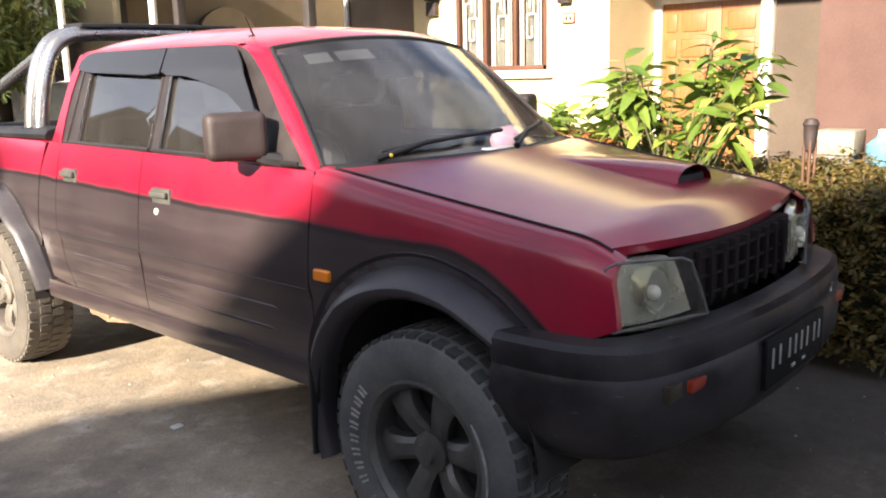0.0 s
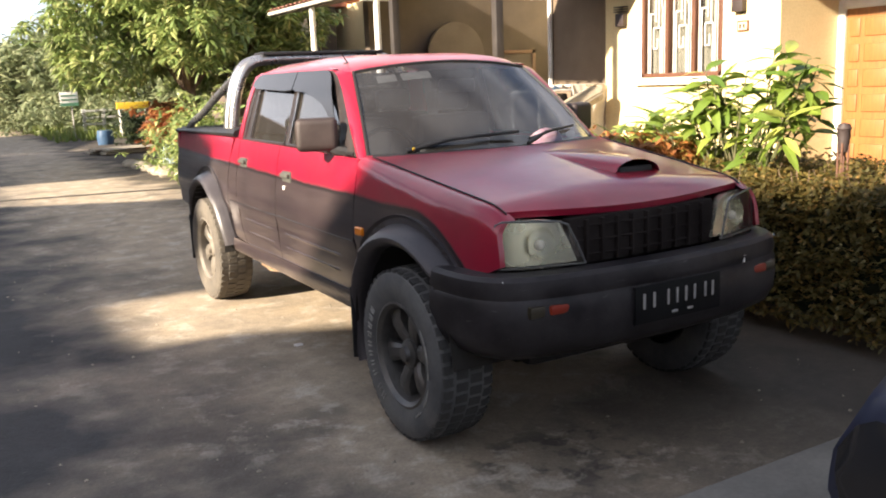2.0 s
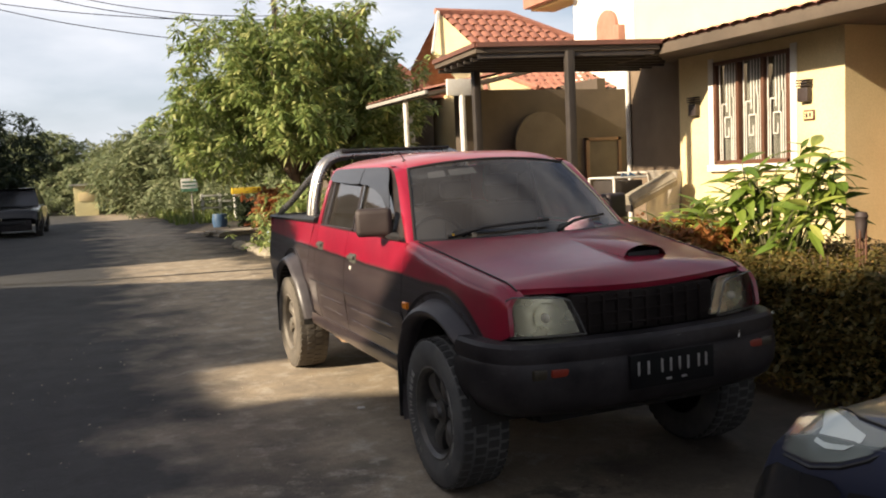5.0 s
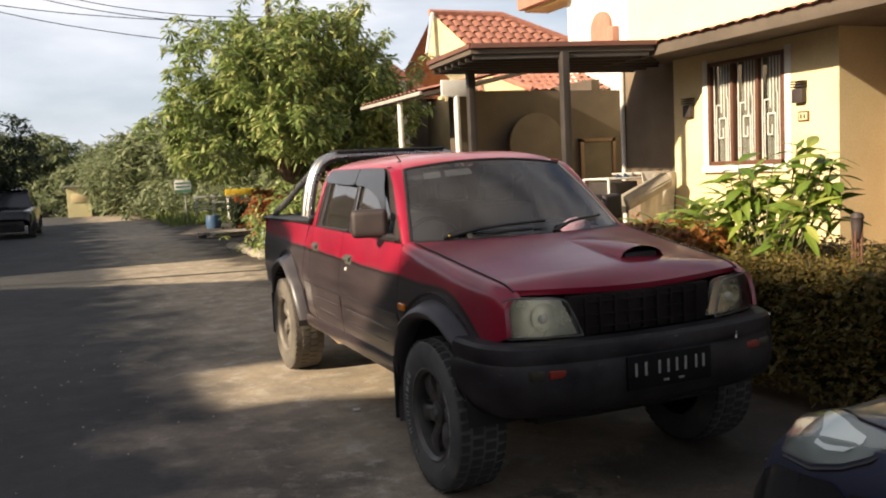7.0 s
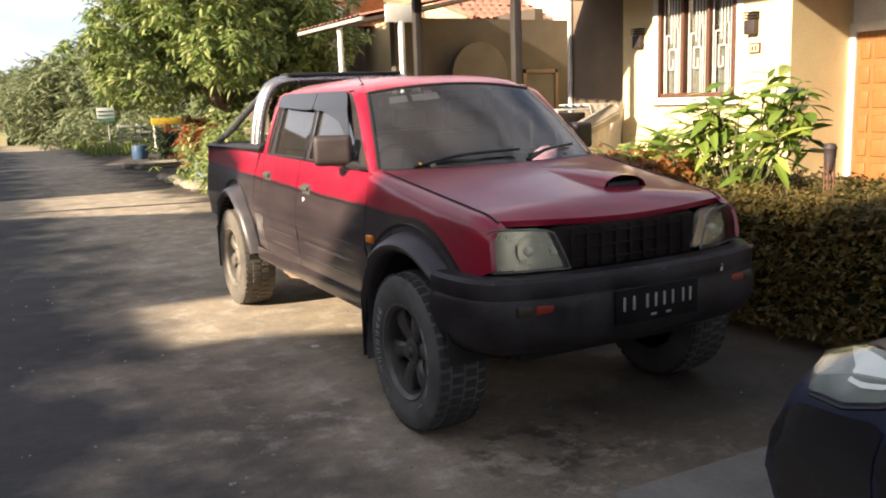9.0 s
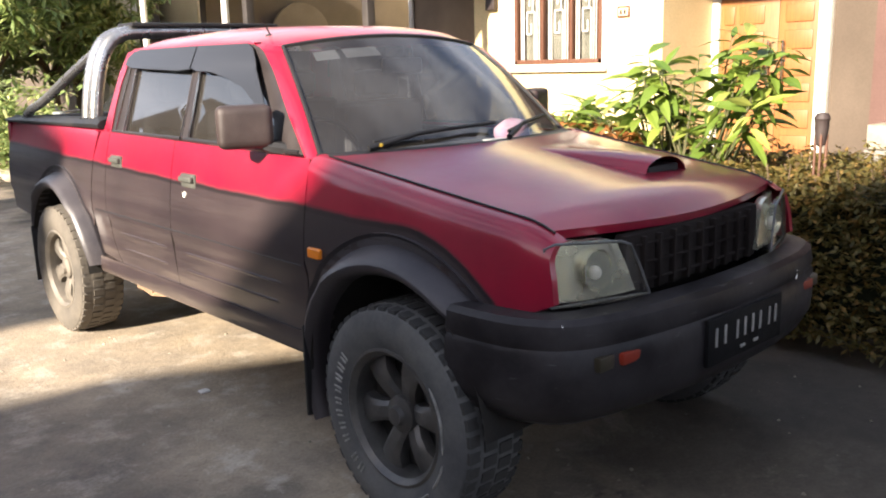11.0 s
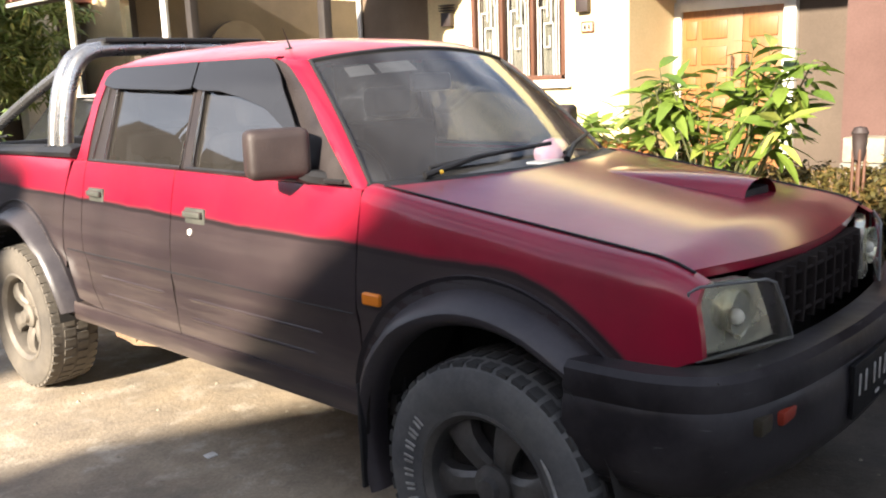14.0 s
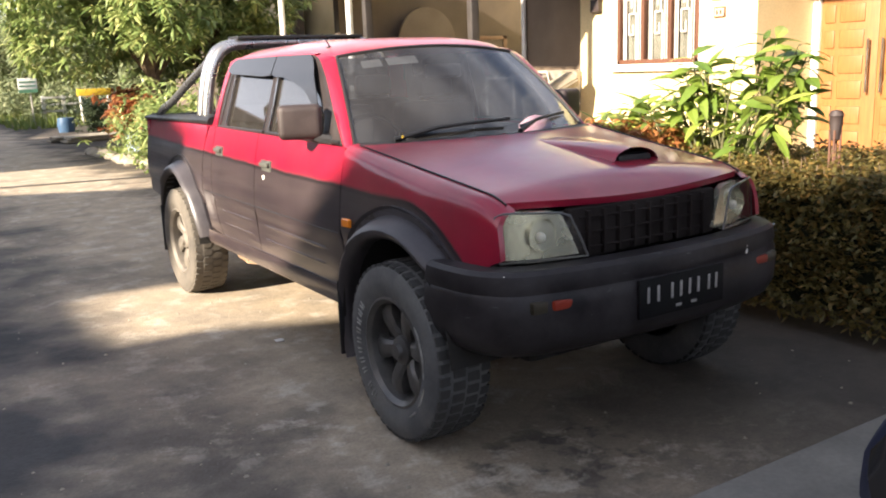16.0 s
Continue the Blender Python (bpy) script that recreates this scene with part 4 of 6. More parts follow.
    part("aerial_base", lathe(bmesh.new(), [(1.575, 0.0005), (1.572, 0.014), (1.555, 0.02)], 12, "z", (-0.478, 1.09, 0)), BLACK, truck)


build_front()


def build_wheels():
    def flare(yc, a0, a1, r0, down):
        def f(u, v):
            a = radians(lerp(a0, a1, v))
            r = lerp(r0, r0 + curve(v, [(0.0, 0.112), (0.3, 0.126), (0.6, 0.126), (0.85, 0.105), (1.0, 0.100)]), u)
            out = 0.078 * math.sin(min(1.0, u * 1.35 + 0.14) * math.pi) ** 0.6 if u < 0.92 else 0.012
            y, z = yc + r * math.cos(a), HUB_Z + 0.02 + r * math.sin(a)
            return Vector((-(half(y, max(z, 0.45)) + out), y, z))
        bm = grid(bmesh.new(), 10, 26, f)
        rim = [e for e in bm.edges if len(e.link_faces) == 1]
        got = bmesh.ops.extrude_edge_only(bm, edges=rim)
        for v in got["geom"]:
            if isinstance(v, bmesh.types.BMVert):
                v.co.x += 0.05
        return bm
    both("wheel_flare", lambda: flare(0.0, -22, 152, 0.425, 0), FLARE, "black wheel-arch flare")
    both("wheel_flare", lambda: flare(BASE, -14, 172, 0.435, 0), FLARE, "black wheel-arch flare")

    def arch_liner(yc):
        def f(u, v):
            a = radians(lerp(2, 178, v))
            return Vector((lerp(-0.80, -0.50, u), yc + 0.435 * math.cos(a), HUB_Z + 0.02 + 0.435 * math.sin(a)))
        return grid(bmesh.new(), 3, 20, f)
    both("wheel_well", lambda: arch_liner(0.0), CHASSIS)
    both("wheel_well", lambda: arch_liner(BASE), CHASSIS)

    def flap(y):
        bm = boxed((-0.815, y, 0.225), (-0.62, y + 0.014, 0.56), 0.006)
        return bm
    both("mud_flap", lambda: flap(0.440), BLACK, "hanging black mud flap")
    both("mud_flap", lambda: flap(BASE + 0.405), BLACK, "hanging black mud flap")

    def tyre_mesh():
        prof = [(0.11, 0.222), (0.118, 0.245), (0.128, 0.285), (0.128, 0.325), (0.118, 0.352), (0.10, 0.366), (0.05, 0.371), (0.0, 0.372), (-0.05, 0.371), (-0.10, 0.366), (-0.118, 0.352), (-0.128, 0.325), (-0.128, 0.285), (-0.118, 0.245), (-0.11, 0.222)]
        bm = lathe(bmesh.new(), prof, 64, "x")
        return bm

    def block_mesh(x0, x1, mat):
        m = boxed((x0, -0.018, 0.352), (x1, 0.018, 0.3755 if abs(x0 + x1) < 0.15 else 0.3685))
        return mesh_of(m, "tread_block", mat, False)

    def rim_mesh():
        prof = [(-0.10, 0.226), (-0.115, 0.232), (-0.118, 0.222), (-0.10, 0.205), (-0.03, 0.195), (0.10, 0.21)]
        bm = lathe(bmesh.new(), prof, 48, "x")
        return bm

    def spoke_mesh(k):
        a = 2 * math.pi * k / 6
        bm = bmesh.new()
        sect = [(0.050, 0.034, -0.060), (0.10, 0.034, -0.078), (0.15, 0.040, -0.085), (0.208, 0.058, -0.072)]
        rows = []
        for r, w, x in sect:
            rows.append([bm.verts.new((x + 0.012, -w, r)), bm.verts.new((x, -w * 0.55, r)), bm.verts.new((x, w * 0.55, r)), bm.verts.new((x + 0.012, w, r)), bm.verts.new((x + 0.05, w, r)), bm.verts.new((x + 0.05, -w, r))])
        for a_, b_ in zip(rows, rows[1:]):
            for j in range(6):
                bm.faces.new((a_[j], a_[(j + 1) % 6], b_[(j + 1) % 6], b_[j]))
        bm.faces.new(rows[0])
        bm.faces.new(rows[-1][::-1])
        bmesh.ops.transform(bm, matrix=Matrix.Rotation(a, 4, "X"), verts=bm.verts[:])
        return bm

    for yc, tm, rm, lab in ((0.0, RUBBER, SHADED_RIM, "spoked wheel with an all-terrain tyre, shade in its rim colour"), (BASE, RUBBER_DUSTY, RIM_DUSTY, "dust-covered spoked wheel with an all-terrain tyre")):
        for side in (-1, 1):
            turn = Matrix.Translation((side * 0.706, yc - (0.034 if yc < 1 else 0.018), HUB_Z)) @ Matrix.Scale(0.965, 4) @ Matrix.Rotation(0 if side < 0 else math.pi, 4, "Z") @ Matrix.Rotation(0.35 + yc, 4, "X")
            w = new("wheel")
            w.parent = truck
            w.matrix_basis = turn
            w["label"] = lab
            ty = part("tyre", tyre_mesh(), tm, w, "", True, 30)
            part("rim", rim_mesh(), rm, w)
            for x0, x1, sh in ((-0.113, -0.07, 0.0), (-0.058, -0.006, 0.5), (0.006, 0.058, 0.0), (0.07, 0.113, 0.5)):
                data = block_mesh(x0, x1, SHADE_TREAD if yc < 1 else tm)
                for k in range(44):
                    bl = new("tread_block", data)
                    bl.parent = w
                    bl.matrix_basis = Matrix.Rotation(2 * math.pi * (k + sh) / 44, 4, "X")
            for k in range(6):
                part("spoke", spoke_mesh(k), rm, w)
            hubm = lathe(bmesh.new(), [(-0.102, 0.0005), (-0.102, 0.03), (-0.085, 0.036), (-0.075, 0.062), (-0.03, 0.066)], 24, "x")
            part("hub", hubm, rm, w)
            disc = lathe(bmesh.new(), [(-0.02, 0.0005), (-0.02, 0.20)], 32, "x")
            part("brake_disc", disc, CHASSIS, w)
            if side < 0 and yc < 1:
                # worn pale raised marking round the outer wall, too worn to read
                back = Matrix.Rotation(-(0.35 + yc), 4, "X")
                for j in range(10):
                    a = radians(-56 - 9.2 * j - (6 if j > 7 else 0))
                    for da, h in ((-0.030, 0.016), (0.030, 0.019)):
                        bm = boxed((-0.1305, -0.0035, 0.272 - h), (-0.126, 0.0035, 0.272 + h), 0.001, Matrix.Rotation(a + da, 4, "X") @ back)
                        part("tyre_bar", bm, LETTER, w)
                for a0, a1, r in ((52, 98, 0.262), (106, 128, 0.268), (136, 150, 0.270)):
                    pts = [Matrix.Rotation(radians(lerp(a0, a1, i / 8)), 4, "X") @ back @ Vector((-0.126, 0, r)) for i in range(9)]
                    part("tyre_bar", tubed(pts, [0.002] + [0.0045] * 7 + [0.002], 6), LETTER, w)


build_wheels()


def build_bed_and_cabin():
    # load bed
    part("bed_floor", boxed((-0.66, 2.45, 0.72), (0.66, 3.95, 0.75)), BLACK, truck)
    def inner():
        return boxed((-0.665, 2.43, 0.72), (-0.645, 3.96, 1.19), 0.004)
    both("bed_inner_wall", inner, BLACK)
    def cap():
        bm = bmesh.new()
        prof = [(0.712, 0.0), (0.716, 0.016), (0.700, 0.036), (0.66, 0.046), (0.632, 0.040), (0.632, -0.02)]
        ends = [[bm.verts.new((-x, y, 1.164 - 0.012 * (y - 2.4) / 1.6 + z * k)) for x, z in prof] for y, k in ((2.405, 1.0), (2.43, 1.25), (3.2, 0.95), (3.96, 0.65), (3.985, 0.45))]
        for a, b in zip(ends, ends[1:]):
            for i in range(6):
                bm.faces.new((a[i], b[i], b[(i + 1) % 6], a[(i + 1) % 6]))
        bm.faces.new(ends[0])
        bm.faces.new(ends[-1][::-1])
        bmesh.ops.recalc_face_normals(bm, faces=bm.faces[:])
        return bm
    both("bed_rail_cap", cap, BLACK, "black bed rail cap")
    part("bed_front_wall", boxed((-0.66, 2.42, 0.72), (0.66, 2.45, 1.195), 0.006), BLACK, truck)
    tg = part("tailgate", boxed((-0.70, 3.945, 0.62), (0.70, 3.99, 1.165), 0.012), PAINT, truck)
    part("tailgate_liner", boxed((-0.645, 3.925, 0.75), (0.645, 3.943, 1.172), 0.004), BLACK, tg, "black inner panel of the tailgate")
    part("tailgate_cap", boxed((-0.645, 3.944, 1.163), (0.645, 3.992, 1.178), 0.005), BLACK, tg)
    part("tailgate_handle", boxed((-0.09, 3.988, 0.95), (0.09, 4.005, 1.02), 0.008), BLACK, tg)
    def tail():
        return boxed((-0.70, 3.955, 0.80), (-0.62, 3.998, 1.08), 0.008)
    both("tail_lamp", tail, REDLENS, "red tail lamp")
    part("rear_crossbar", boxed((-0.60, 3.93, 0.50), (0.60, 4.0, 0.60), 0.015), BUMPER, truck)
    # sports bar
    hoop = [(-0.665, 1.20), (-0.648, 1.32), (-0.612, 1.47), (-0.562, 1.575), (-0.485, 1.632), (-0.35, 1.648), (0, 1.652), (0.35, 1.648), (0.485, 1.632), (0.562, 1.575), (0.612, 1.47), (0.648, 1.32), (0.665, 1.20)]
    bar = part("sports_bar", tubed(smooth_path([(x, 2.550, z) for x, z in hoop], 4), 0.036, 14), BAR_STEEL, truck, "twin-tube polished steel sports bar")
    part("sports_tube", tubed(smooth_path([(x, 2.650, z) for x, z in hoop], 4), 0.036, 14), BAR_STEEL, bar)
    part("lamp_bar", boxed((-0.44, 2.50, 1.672), (0.44, 2.70, 1.694), 0.008), BLACK, bar, "flat black top plate of the bar")
    for s in (-1, 1):
        part("brace", tubed(smooth_path([(s * 0.575, 2.66, 1.555), (s * 0.618, 2.98, 1.432), (s * 0.655, 3.34, 1.292), (s * 0.670, 3.56, 1.232), (s * 0.675, 3.66, 1.190)], 4), 0.026, 10), BAR_STEEL, bar, "dusty steel brace of the sports bar")
        part("foot_plate", boxed((s * 0.664 - 0.035, 2.50, 1.196), (s * 0.664 + 0.035, 2.70, 1.212), 0.004), BLACK, bar)
    # underbody
    for s in (-1, 1):
        part("chassis_rail", boxed((s * 0.44 - 0.05, -0.4, 0.36), (s * 0.44 + 0.05, 3.9, 0.50), 0.01), CHASSIS, truck)
    part("cab_floor", boxed((-0.70, 0.40, 0.43), (0.70, 2.36, 0.50)), CHASSIS, truck)
    part("engine_block", boxed((-0.40, -0.45, 0.36), (0.40, 0.40, 0.92), 0.03), CHASSIS, truck)
    for y in (0.0, BASE):
        part("axle", tubed([(-0.64, y, HUB_Z - 0.02), (-0.2, y, HUB_Z - 0.02), (-0.12, y, HUB_Z - 0.02), (0.12, y, HUB_Z - 0.02), (0.2, y, HUB_Z - 0.02), (0.64, y, HUB_Z - 0.02)], [0.045, 0.045, 0.12, 0.12, 0.045, 0.045], 10), CHASSIS, truck)
    for s in (-1, 1):
        part("leaf_spring", tubed(smooth_path([(s * 0.52, 2.35, 0.44), (s * 0.52, 2.96, 0.30), (s * 0.52, 3.6, 0.46)], 6), 0.035, 6), CHASSIS, truck)
    hg = part("spring_hanger", boxed((-0.60, 2.22, 0.30), (-0.47, 2.42, 0.44), 0.02), RUST, truck, "rusty spring hanger below the cab")
    part("strap", tubed([(-0.56, 2.05, 0.315), (-0.58, 2.25, 0.30), (-0.60, 2.36, 0.33)], [0.006, 0.016, 0.012], 6), RUST, hg)
    part("exhaust", tubed(smooth_path([(0.25, 0.6, 0.36), (0.25, 1.6, 0.34), (0.30, 2.4, 0.36), (0.5, 2.9, 0.42), (0.55, 3.9, 0.42)], 4), 0.035, 8), CHASSIS, truck)
    def card():
        return boxed((-0.672, 0.50, 0.50), (-0.640, 2.32, 1.125), 0.012)
    both("door_card", card, DARK, "dark inner door lining")
    # firewall and cabin
    part("firewall", boxed((-0.66, 0.40, 0.45), (0.66, 0.44, 1.09)), DARK, truck)
    dash = bmesh.new()
    prism(dash, [(0.42, 1.085), (0.60, 1.105), (0.78, 1.10), (0.86, 1.02), (0.80, 0.80), (0.44, 0.80)], -0.655, 0.655, "x")
    part("dashboard", dash, DARK, truck)
    wheel_pts = [Vector((-0.34 + 0.18 * math.cos(a), 0.93 + 0.05 * math.sin(a), 1.06 + 0.17 * math.sin(a))) for a in np.linspace(0, 2 * math.pi, 25)]
    part("steering_wheel", tube(bmesh.new(), wheel_pts, 0.014, 8, False), BLACK, truck)
    for y, xs in ((1.25, (-0.34, 0.34)), (2.0, (-0.34, 0.34))):
        for x in xs:
            st = part("seat", boxed((x - 0.25, y - 0.28, 0.62), (x + 0.25, y + 0.22, 0.80), 0.05, None, 3), SEAT, truck)
            part("seat_back", boxed((x - 0.25, y + 0.12, 0.76), (x + 0.25, y + 0.26, 1.27), 0.05, None, 3), SEAT, st)
            part("headrest", boxed((x - 0.12, y + 0.15, 1.29), (x + 0.12, y + 0.25, 1.42), 0.04, None, 3), SEAT, st)
    part("rear_view_mirror", boxed((-0.02, 0.93, 1.40), (0.20, 0.955, 1.47), 0.02, None, 3), LABEL_GREY, truck)
    # papers and a cloth on the dashboard, stickers on the pane
    part("paper", boxed((0.22, 0.48, 1.112), (0.38, 0.58, 1.120), 0.001, pose(0, 0, 0)), WHITE_PAPER, truck, "papers lying on the dashboard")
    cl = bmesh.new()
    bmesh.ops.create_icosphere(cl, subdivisions=3, radius=0.075, matrix=Matrix.Translation((0.42, 0.60, 1.135)) @ Matrix.Diagonal((1.3, 0.8, 0.75, 1)))
    for v in cl.verts:
        v.co += Vector((0, 0, 0.02 * noise.noise(v.co * 25)))
    part("cloth", cl, PINK, truck, "pink and white cloth on the dashboard")


build_bed_and_cabin()


# ---- house beside the truck ----
def wall_box(name, lo, hi, material, label, category="wall"):
    return solid(name, boxed(lo, hi), material, label, category, kind="structure", smooth=False)


FX = 5.45


def build_house():
    # window wall with a real opening: y 3.95 to 5.25, z 1.40 to 2.72
    y0, y1, wy0, wy1, wz0, wz1 = 3.18, 5.95, 3.95, 5.25, 1.40, 2.72
    bm = bmesh.new()
    for lo, hi in (((FX, y0, 0), (FX + 0.15, wy0, 3.0)), ((FX, wy1, 0), (FX + 0.15, y1, 3.0)), ((FX, wy0, 0), (FX + 0.15, wy1, wz0)), ((FX, wy0, wz1), (FX + 0.15, wy1, 3.0))):
        box(bm, lo, hi)
    solid("wall_front", bm, CREAM, "cream plastered house wall with a barred window", "wall", kind="structure", smooth=False)
    wall_box("wall_porch", (FX + 0.15, 3.18, 0), (6.45, 3.33, 3.0), CREAM, "cream plastered porch side wall beside the door")
    bm = bmesh.new()
    for lo, hi in (((6.45, 3.10, 0), (6.6, 3.33, 3.0)), ((6.45, 1.96, 2.14), (6.6, 3.10, 3.0)), ((6.45, 1.86, 0), (6.6, 1.96, 3.0))):
        box(bm, lo, hi)
    solid("wall_door", bm, PALE, "pale plastered wall round the front door", "wall", kind="structure", smooth=False)
    wall_box("wall_salmon", (5.80, -5.0, 0), (5.95, 1.2, 3.2), SHADED_PINK_WALL, "salmon plastered wall beyond the door, darkened for its shade")
    wall_box("wall_salmon_return", (5.95, 1.05, 0), (6.60, 1.2, 3.2), SHADED_PINK_WALL, "salmon plastered wall return, darkened for its shade")
    wall_box("wall_recess", (6.45, 1.2, 0), (6.6, 1.86, 3.0), SHADED_BROWN_WALL, "brown plastered recess beside the door, shade in its colour")
    wall_box("wall_side", (FX + 0.15, 5.95, 0), (FX + 0.3, 7.35, 3.0), SHADED_SIDE_WALL, "brownish cream side wall under the carport roof, shade in its colour")
    wall_box("wall_inside", (7.6, 1.9, 0), (7.75, 8.0, 3.0), SHADED_BROWN_WALL, "dim inner wall behind the window")
    # window
    win = thing("window_1", "dark wooden casement window with pale ornamental bars and curtains", "window", kind="structure")
    fr = bmesh.new()
    t = 0.05
    for lo, hi in (((FX - 0.02, wy0, wz0), (FX + 0.08, wy0 + t, wz1)), ((FX - 0.02, wy1 - t, wz0), (FX + 0.08, wy1, wz1)), ((FX - 0.02, wy0, wz0), (FX + 0.08, wy1, wz0 + t)), ((FX - 0.02, wy0, wz1 - t), (FX + 0.08, wy1, wz1))):
        box(fr, lo, hi, 0.006)
    part("window_frame", fr, DARK_WOOD, win)
    for y in (4.385, 4.815):
        part("mullion", boxed((FX - 0.018, y - 0.022, wz0 + t), (FX + 0.07, y + 0.022, wz1 - t), 0.006), DARK_WOOD, win)
    for a, b in ((4.00, 4.363), (4.407, 4.793), (4.837, 5.20)):
        p = part("pane", boxed((FX + 0.045, a, wz0 + t), (FX + 0.05, b, wz1 - t)), HOUSE_GLASS, win)
        p.visible_shadow = False
        g = part("window_bars", tubed([(FX + 0.02, a + 0.05, wz0 + t), (FX + 0.02, a + 0.05, wz1 - t)], 0.006, 6), GRILLE_PAINT, win, "pale ornamental window bars")
        for k, (p0, p1) in enumerate((((0.12, 0.0), (0.12, 0.55)), ((0.12, 0.55), (0.24, 0.55)), ((0.24, 0.30), (0.24, 0.55)), ((0.17, 0.30), (0.24, 0.30)), ((0.17, 0.30), (0.17, 0.42)), ((0.29, 0.0), (0.29, 0.72)), ((0.20, 0.72), (0.29, 0.72)), ((0.20, 0.62), (0.20, 1.22)), ((0.10, 0.80), (0.10, 1.22)), ((0.325, 0.0), (0.325, 1.22)), ((0.15, 0.55), (0.15, 1.22)), ((0.085, 0.0), (0.085, 0.80)))):
            part("bar", tubed([(FX + 0.02, a + p0[0], wz0 + t + p0[1]), (FX + 0.02, a + p1[0], wz0 + t + p1[1])], 0.008, 6), GRILLE_PAINT, g)
        # curtain drawn to one side, wavy
        cur = grid(bmesh.new(), 26, 8, lambda u, v: Vector((FX + 0.085 + 0.022 * math.sin(u * 38 + 2 * v), lerp(b - 0.06, lerp(a + 0.06, b - 0.20, min(1.0, 1.5 * (1 - v)) ** 0.8), u), lerp(wz0 + 0.05, wz1 - 0.04, v))))
        part("curtain", cur, CURTAIN, win, "gathered pale sheer curtain")
    part("window_sill", boxed((FX - 0.07, wy0 - 0.08, wz0 - 0.09), (FX + 0.02, wy1 + 0.08, wz0 - 0.004), 0.01), TRIM_WHITE, win)
    part("window_reveal", boxed((FX - 0.012, wy1 + 0.003, wz0 - 0.03), (FX + 0.01, wy1 + 0.10, wz1 + 0.05), 0.004), TRIM_WHITE, win)
    part("window_reveal", boxed((FX - 0.012, wy0 - 0.10, wz0 - 0.03), (FX + 0.01, wy0 - 0.003, wz1 + 0.05), 0.004), TRIM_WHITE, win)
    # wall lamps
    def wall_lamp(y, z):
        lp = thing("wall_lamp", "dark brown louvred box lamp on the cream wall", "wall lamp", "wall lamps by the window")
        part("body", boxed((FX - 0.08, y - 0.075, z - 0.11), (FX, y + 0.075, z + 0.05), 0.008), MIRROR_CASE, lp)
        for k in range(3):
            part("louvre", boxed((FX - 0.10, y - 0.085, z + 0.065 + 0.03 * k), (FX, y + 0.085, z + 0.078 + 0.03 * k), 0.003), MIRROR_CASE, lp)
        return lp
    wall_lamp(5.60, 2.17)
    wall_lamp(3.70, 2.19)
    num = thing("house_plaque", "small framed plaque with plain bars on the wall", "plaque")
    part("frame", boxed((FX - 0.02, 3.585, 1.865), (FX, 3.745, 1.985), 0.012), DARK_WOOD, num)
    part("face", boxed((FX - 0.024, 3.605, 1.885), (FX - 0.018, 3.725, 1.965), 0.002), CREAM, num)
    for y in (3.64, 3.69):
        part("bar", boxed((FX - 0.028, y - 0.014, 1.90), (FX - 0.023, y + 0.014, 1.95), 0.001), MIRROR_CASE, num)
    # double door
    door = thing("door_1", "closed varnished wooden double door with raised panels and long steel handles", "door", kind="structure")
    part("door_frame", boxed((6.40, 3.10, 0.0), (6.47, 3.19, 2.16), 0.008), TRIM_WHITE, door)
    part("door_frame", boxed((6.36, 1.86, 0.0), (6.47, 1.98, 2.16), 0.008), TRIM_WHITE, door)
    part("door_frame", boxed((6.40, 1.96, 2.06), (6.47, 3.10, 2.16), 0.008), TRIM_WHITE, door)
    for a, b in ((1.985, 2.42), (2.425, 3.095)):
        leaf = part("door_leaf", boxed((6.43, a, 0.02), (6.47, b, 2.06), 0.004), WOOD, door)
        w = b - a
        cols = [(a + 0.07, b - 0.07)] if w < 0.5 else [(a + 0.16, a + 0.44), (a + 0.50, b - 0.05)]
        for c0, c1 in cols:
            for k in range(7):
                z = 0.14 + 0.27 * k
                part("panel", boxed((6.418, c0, z), (6.432, c1, z + 0.19), 0.012), WOOD, leaf)
    for y in (2.345, 2.505):
        h = part("long_handle", tubed([(6.375, y, 1.02), (6.375, y, 1.58)], 0.014, 10), CHROME, door, "long tubular steel door handle")
        for z in (1.10, 1.50):
            part("standoff", tubed([(6.375, y, z), (6.43, y, z)], 0.008, 8), CHROME, h)
    # porch floor and canopy roof
    wall_box("porch_floor", (5.45, -5.0, 0.0), (7.6, 3.18, 0.16), CONCRETE, "raised concrete porch floor", "floor")
    roof = thing("canopy_roof", "flat tiled canopy roof with a brown boarded underside", "roof", kind="structure")
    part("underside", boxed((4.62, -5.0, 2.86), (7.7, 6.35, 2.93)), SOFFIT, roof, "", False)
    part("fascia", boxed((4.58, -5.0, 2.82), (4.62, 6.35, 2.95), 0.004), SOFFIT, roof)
    rng = random.Random(3)
    for k in range(56):
        y = -4.9 + 0.2 * k
        part("tile", grid(bmesh.new(), 4, 1, lambda u, v: Vector((lerp(4.52, 4.95, v), y + 0.2 * u, 2.962 + 0.075 * v + 0.028 * math.sin(math.pi * u) + 0.0 * rng.random()))), TILE, roof, "", True)
    part("tile_bed", boxed((4.6, -5.0, 2.935), (7.7, 6.35, 2.99)), TILE, roof)
    # upper storeys behind
    up = thing("upper_house", "yellow and white plastered upper storey behind the canopy", "house")
    part("yellow_wall", boxed((9.0, -4.0, 0.0), (9.3, 11.8, 5.5)), YELLOW_WALL, up, "sunlit pale yellow plaster wall", False)
    part("white_wall", boxed((8.98, 11.8, 0.0), (9.3, 14.2, 5.6)), PALE, up, "sunlit white plaster wall", False)
    niche = prism(bmesh.new(), [(12.37, 3.9)] + [(12.75 + 0.38 * math.cos(a), 4.50 + 0.37 * math.sin(a)) for a in np.linspace(math.pi, 0, 12)] + [(13.13, 3.9)], 8.90, 8.985, "x")
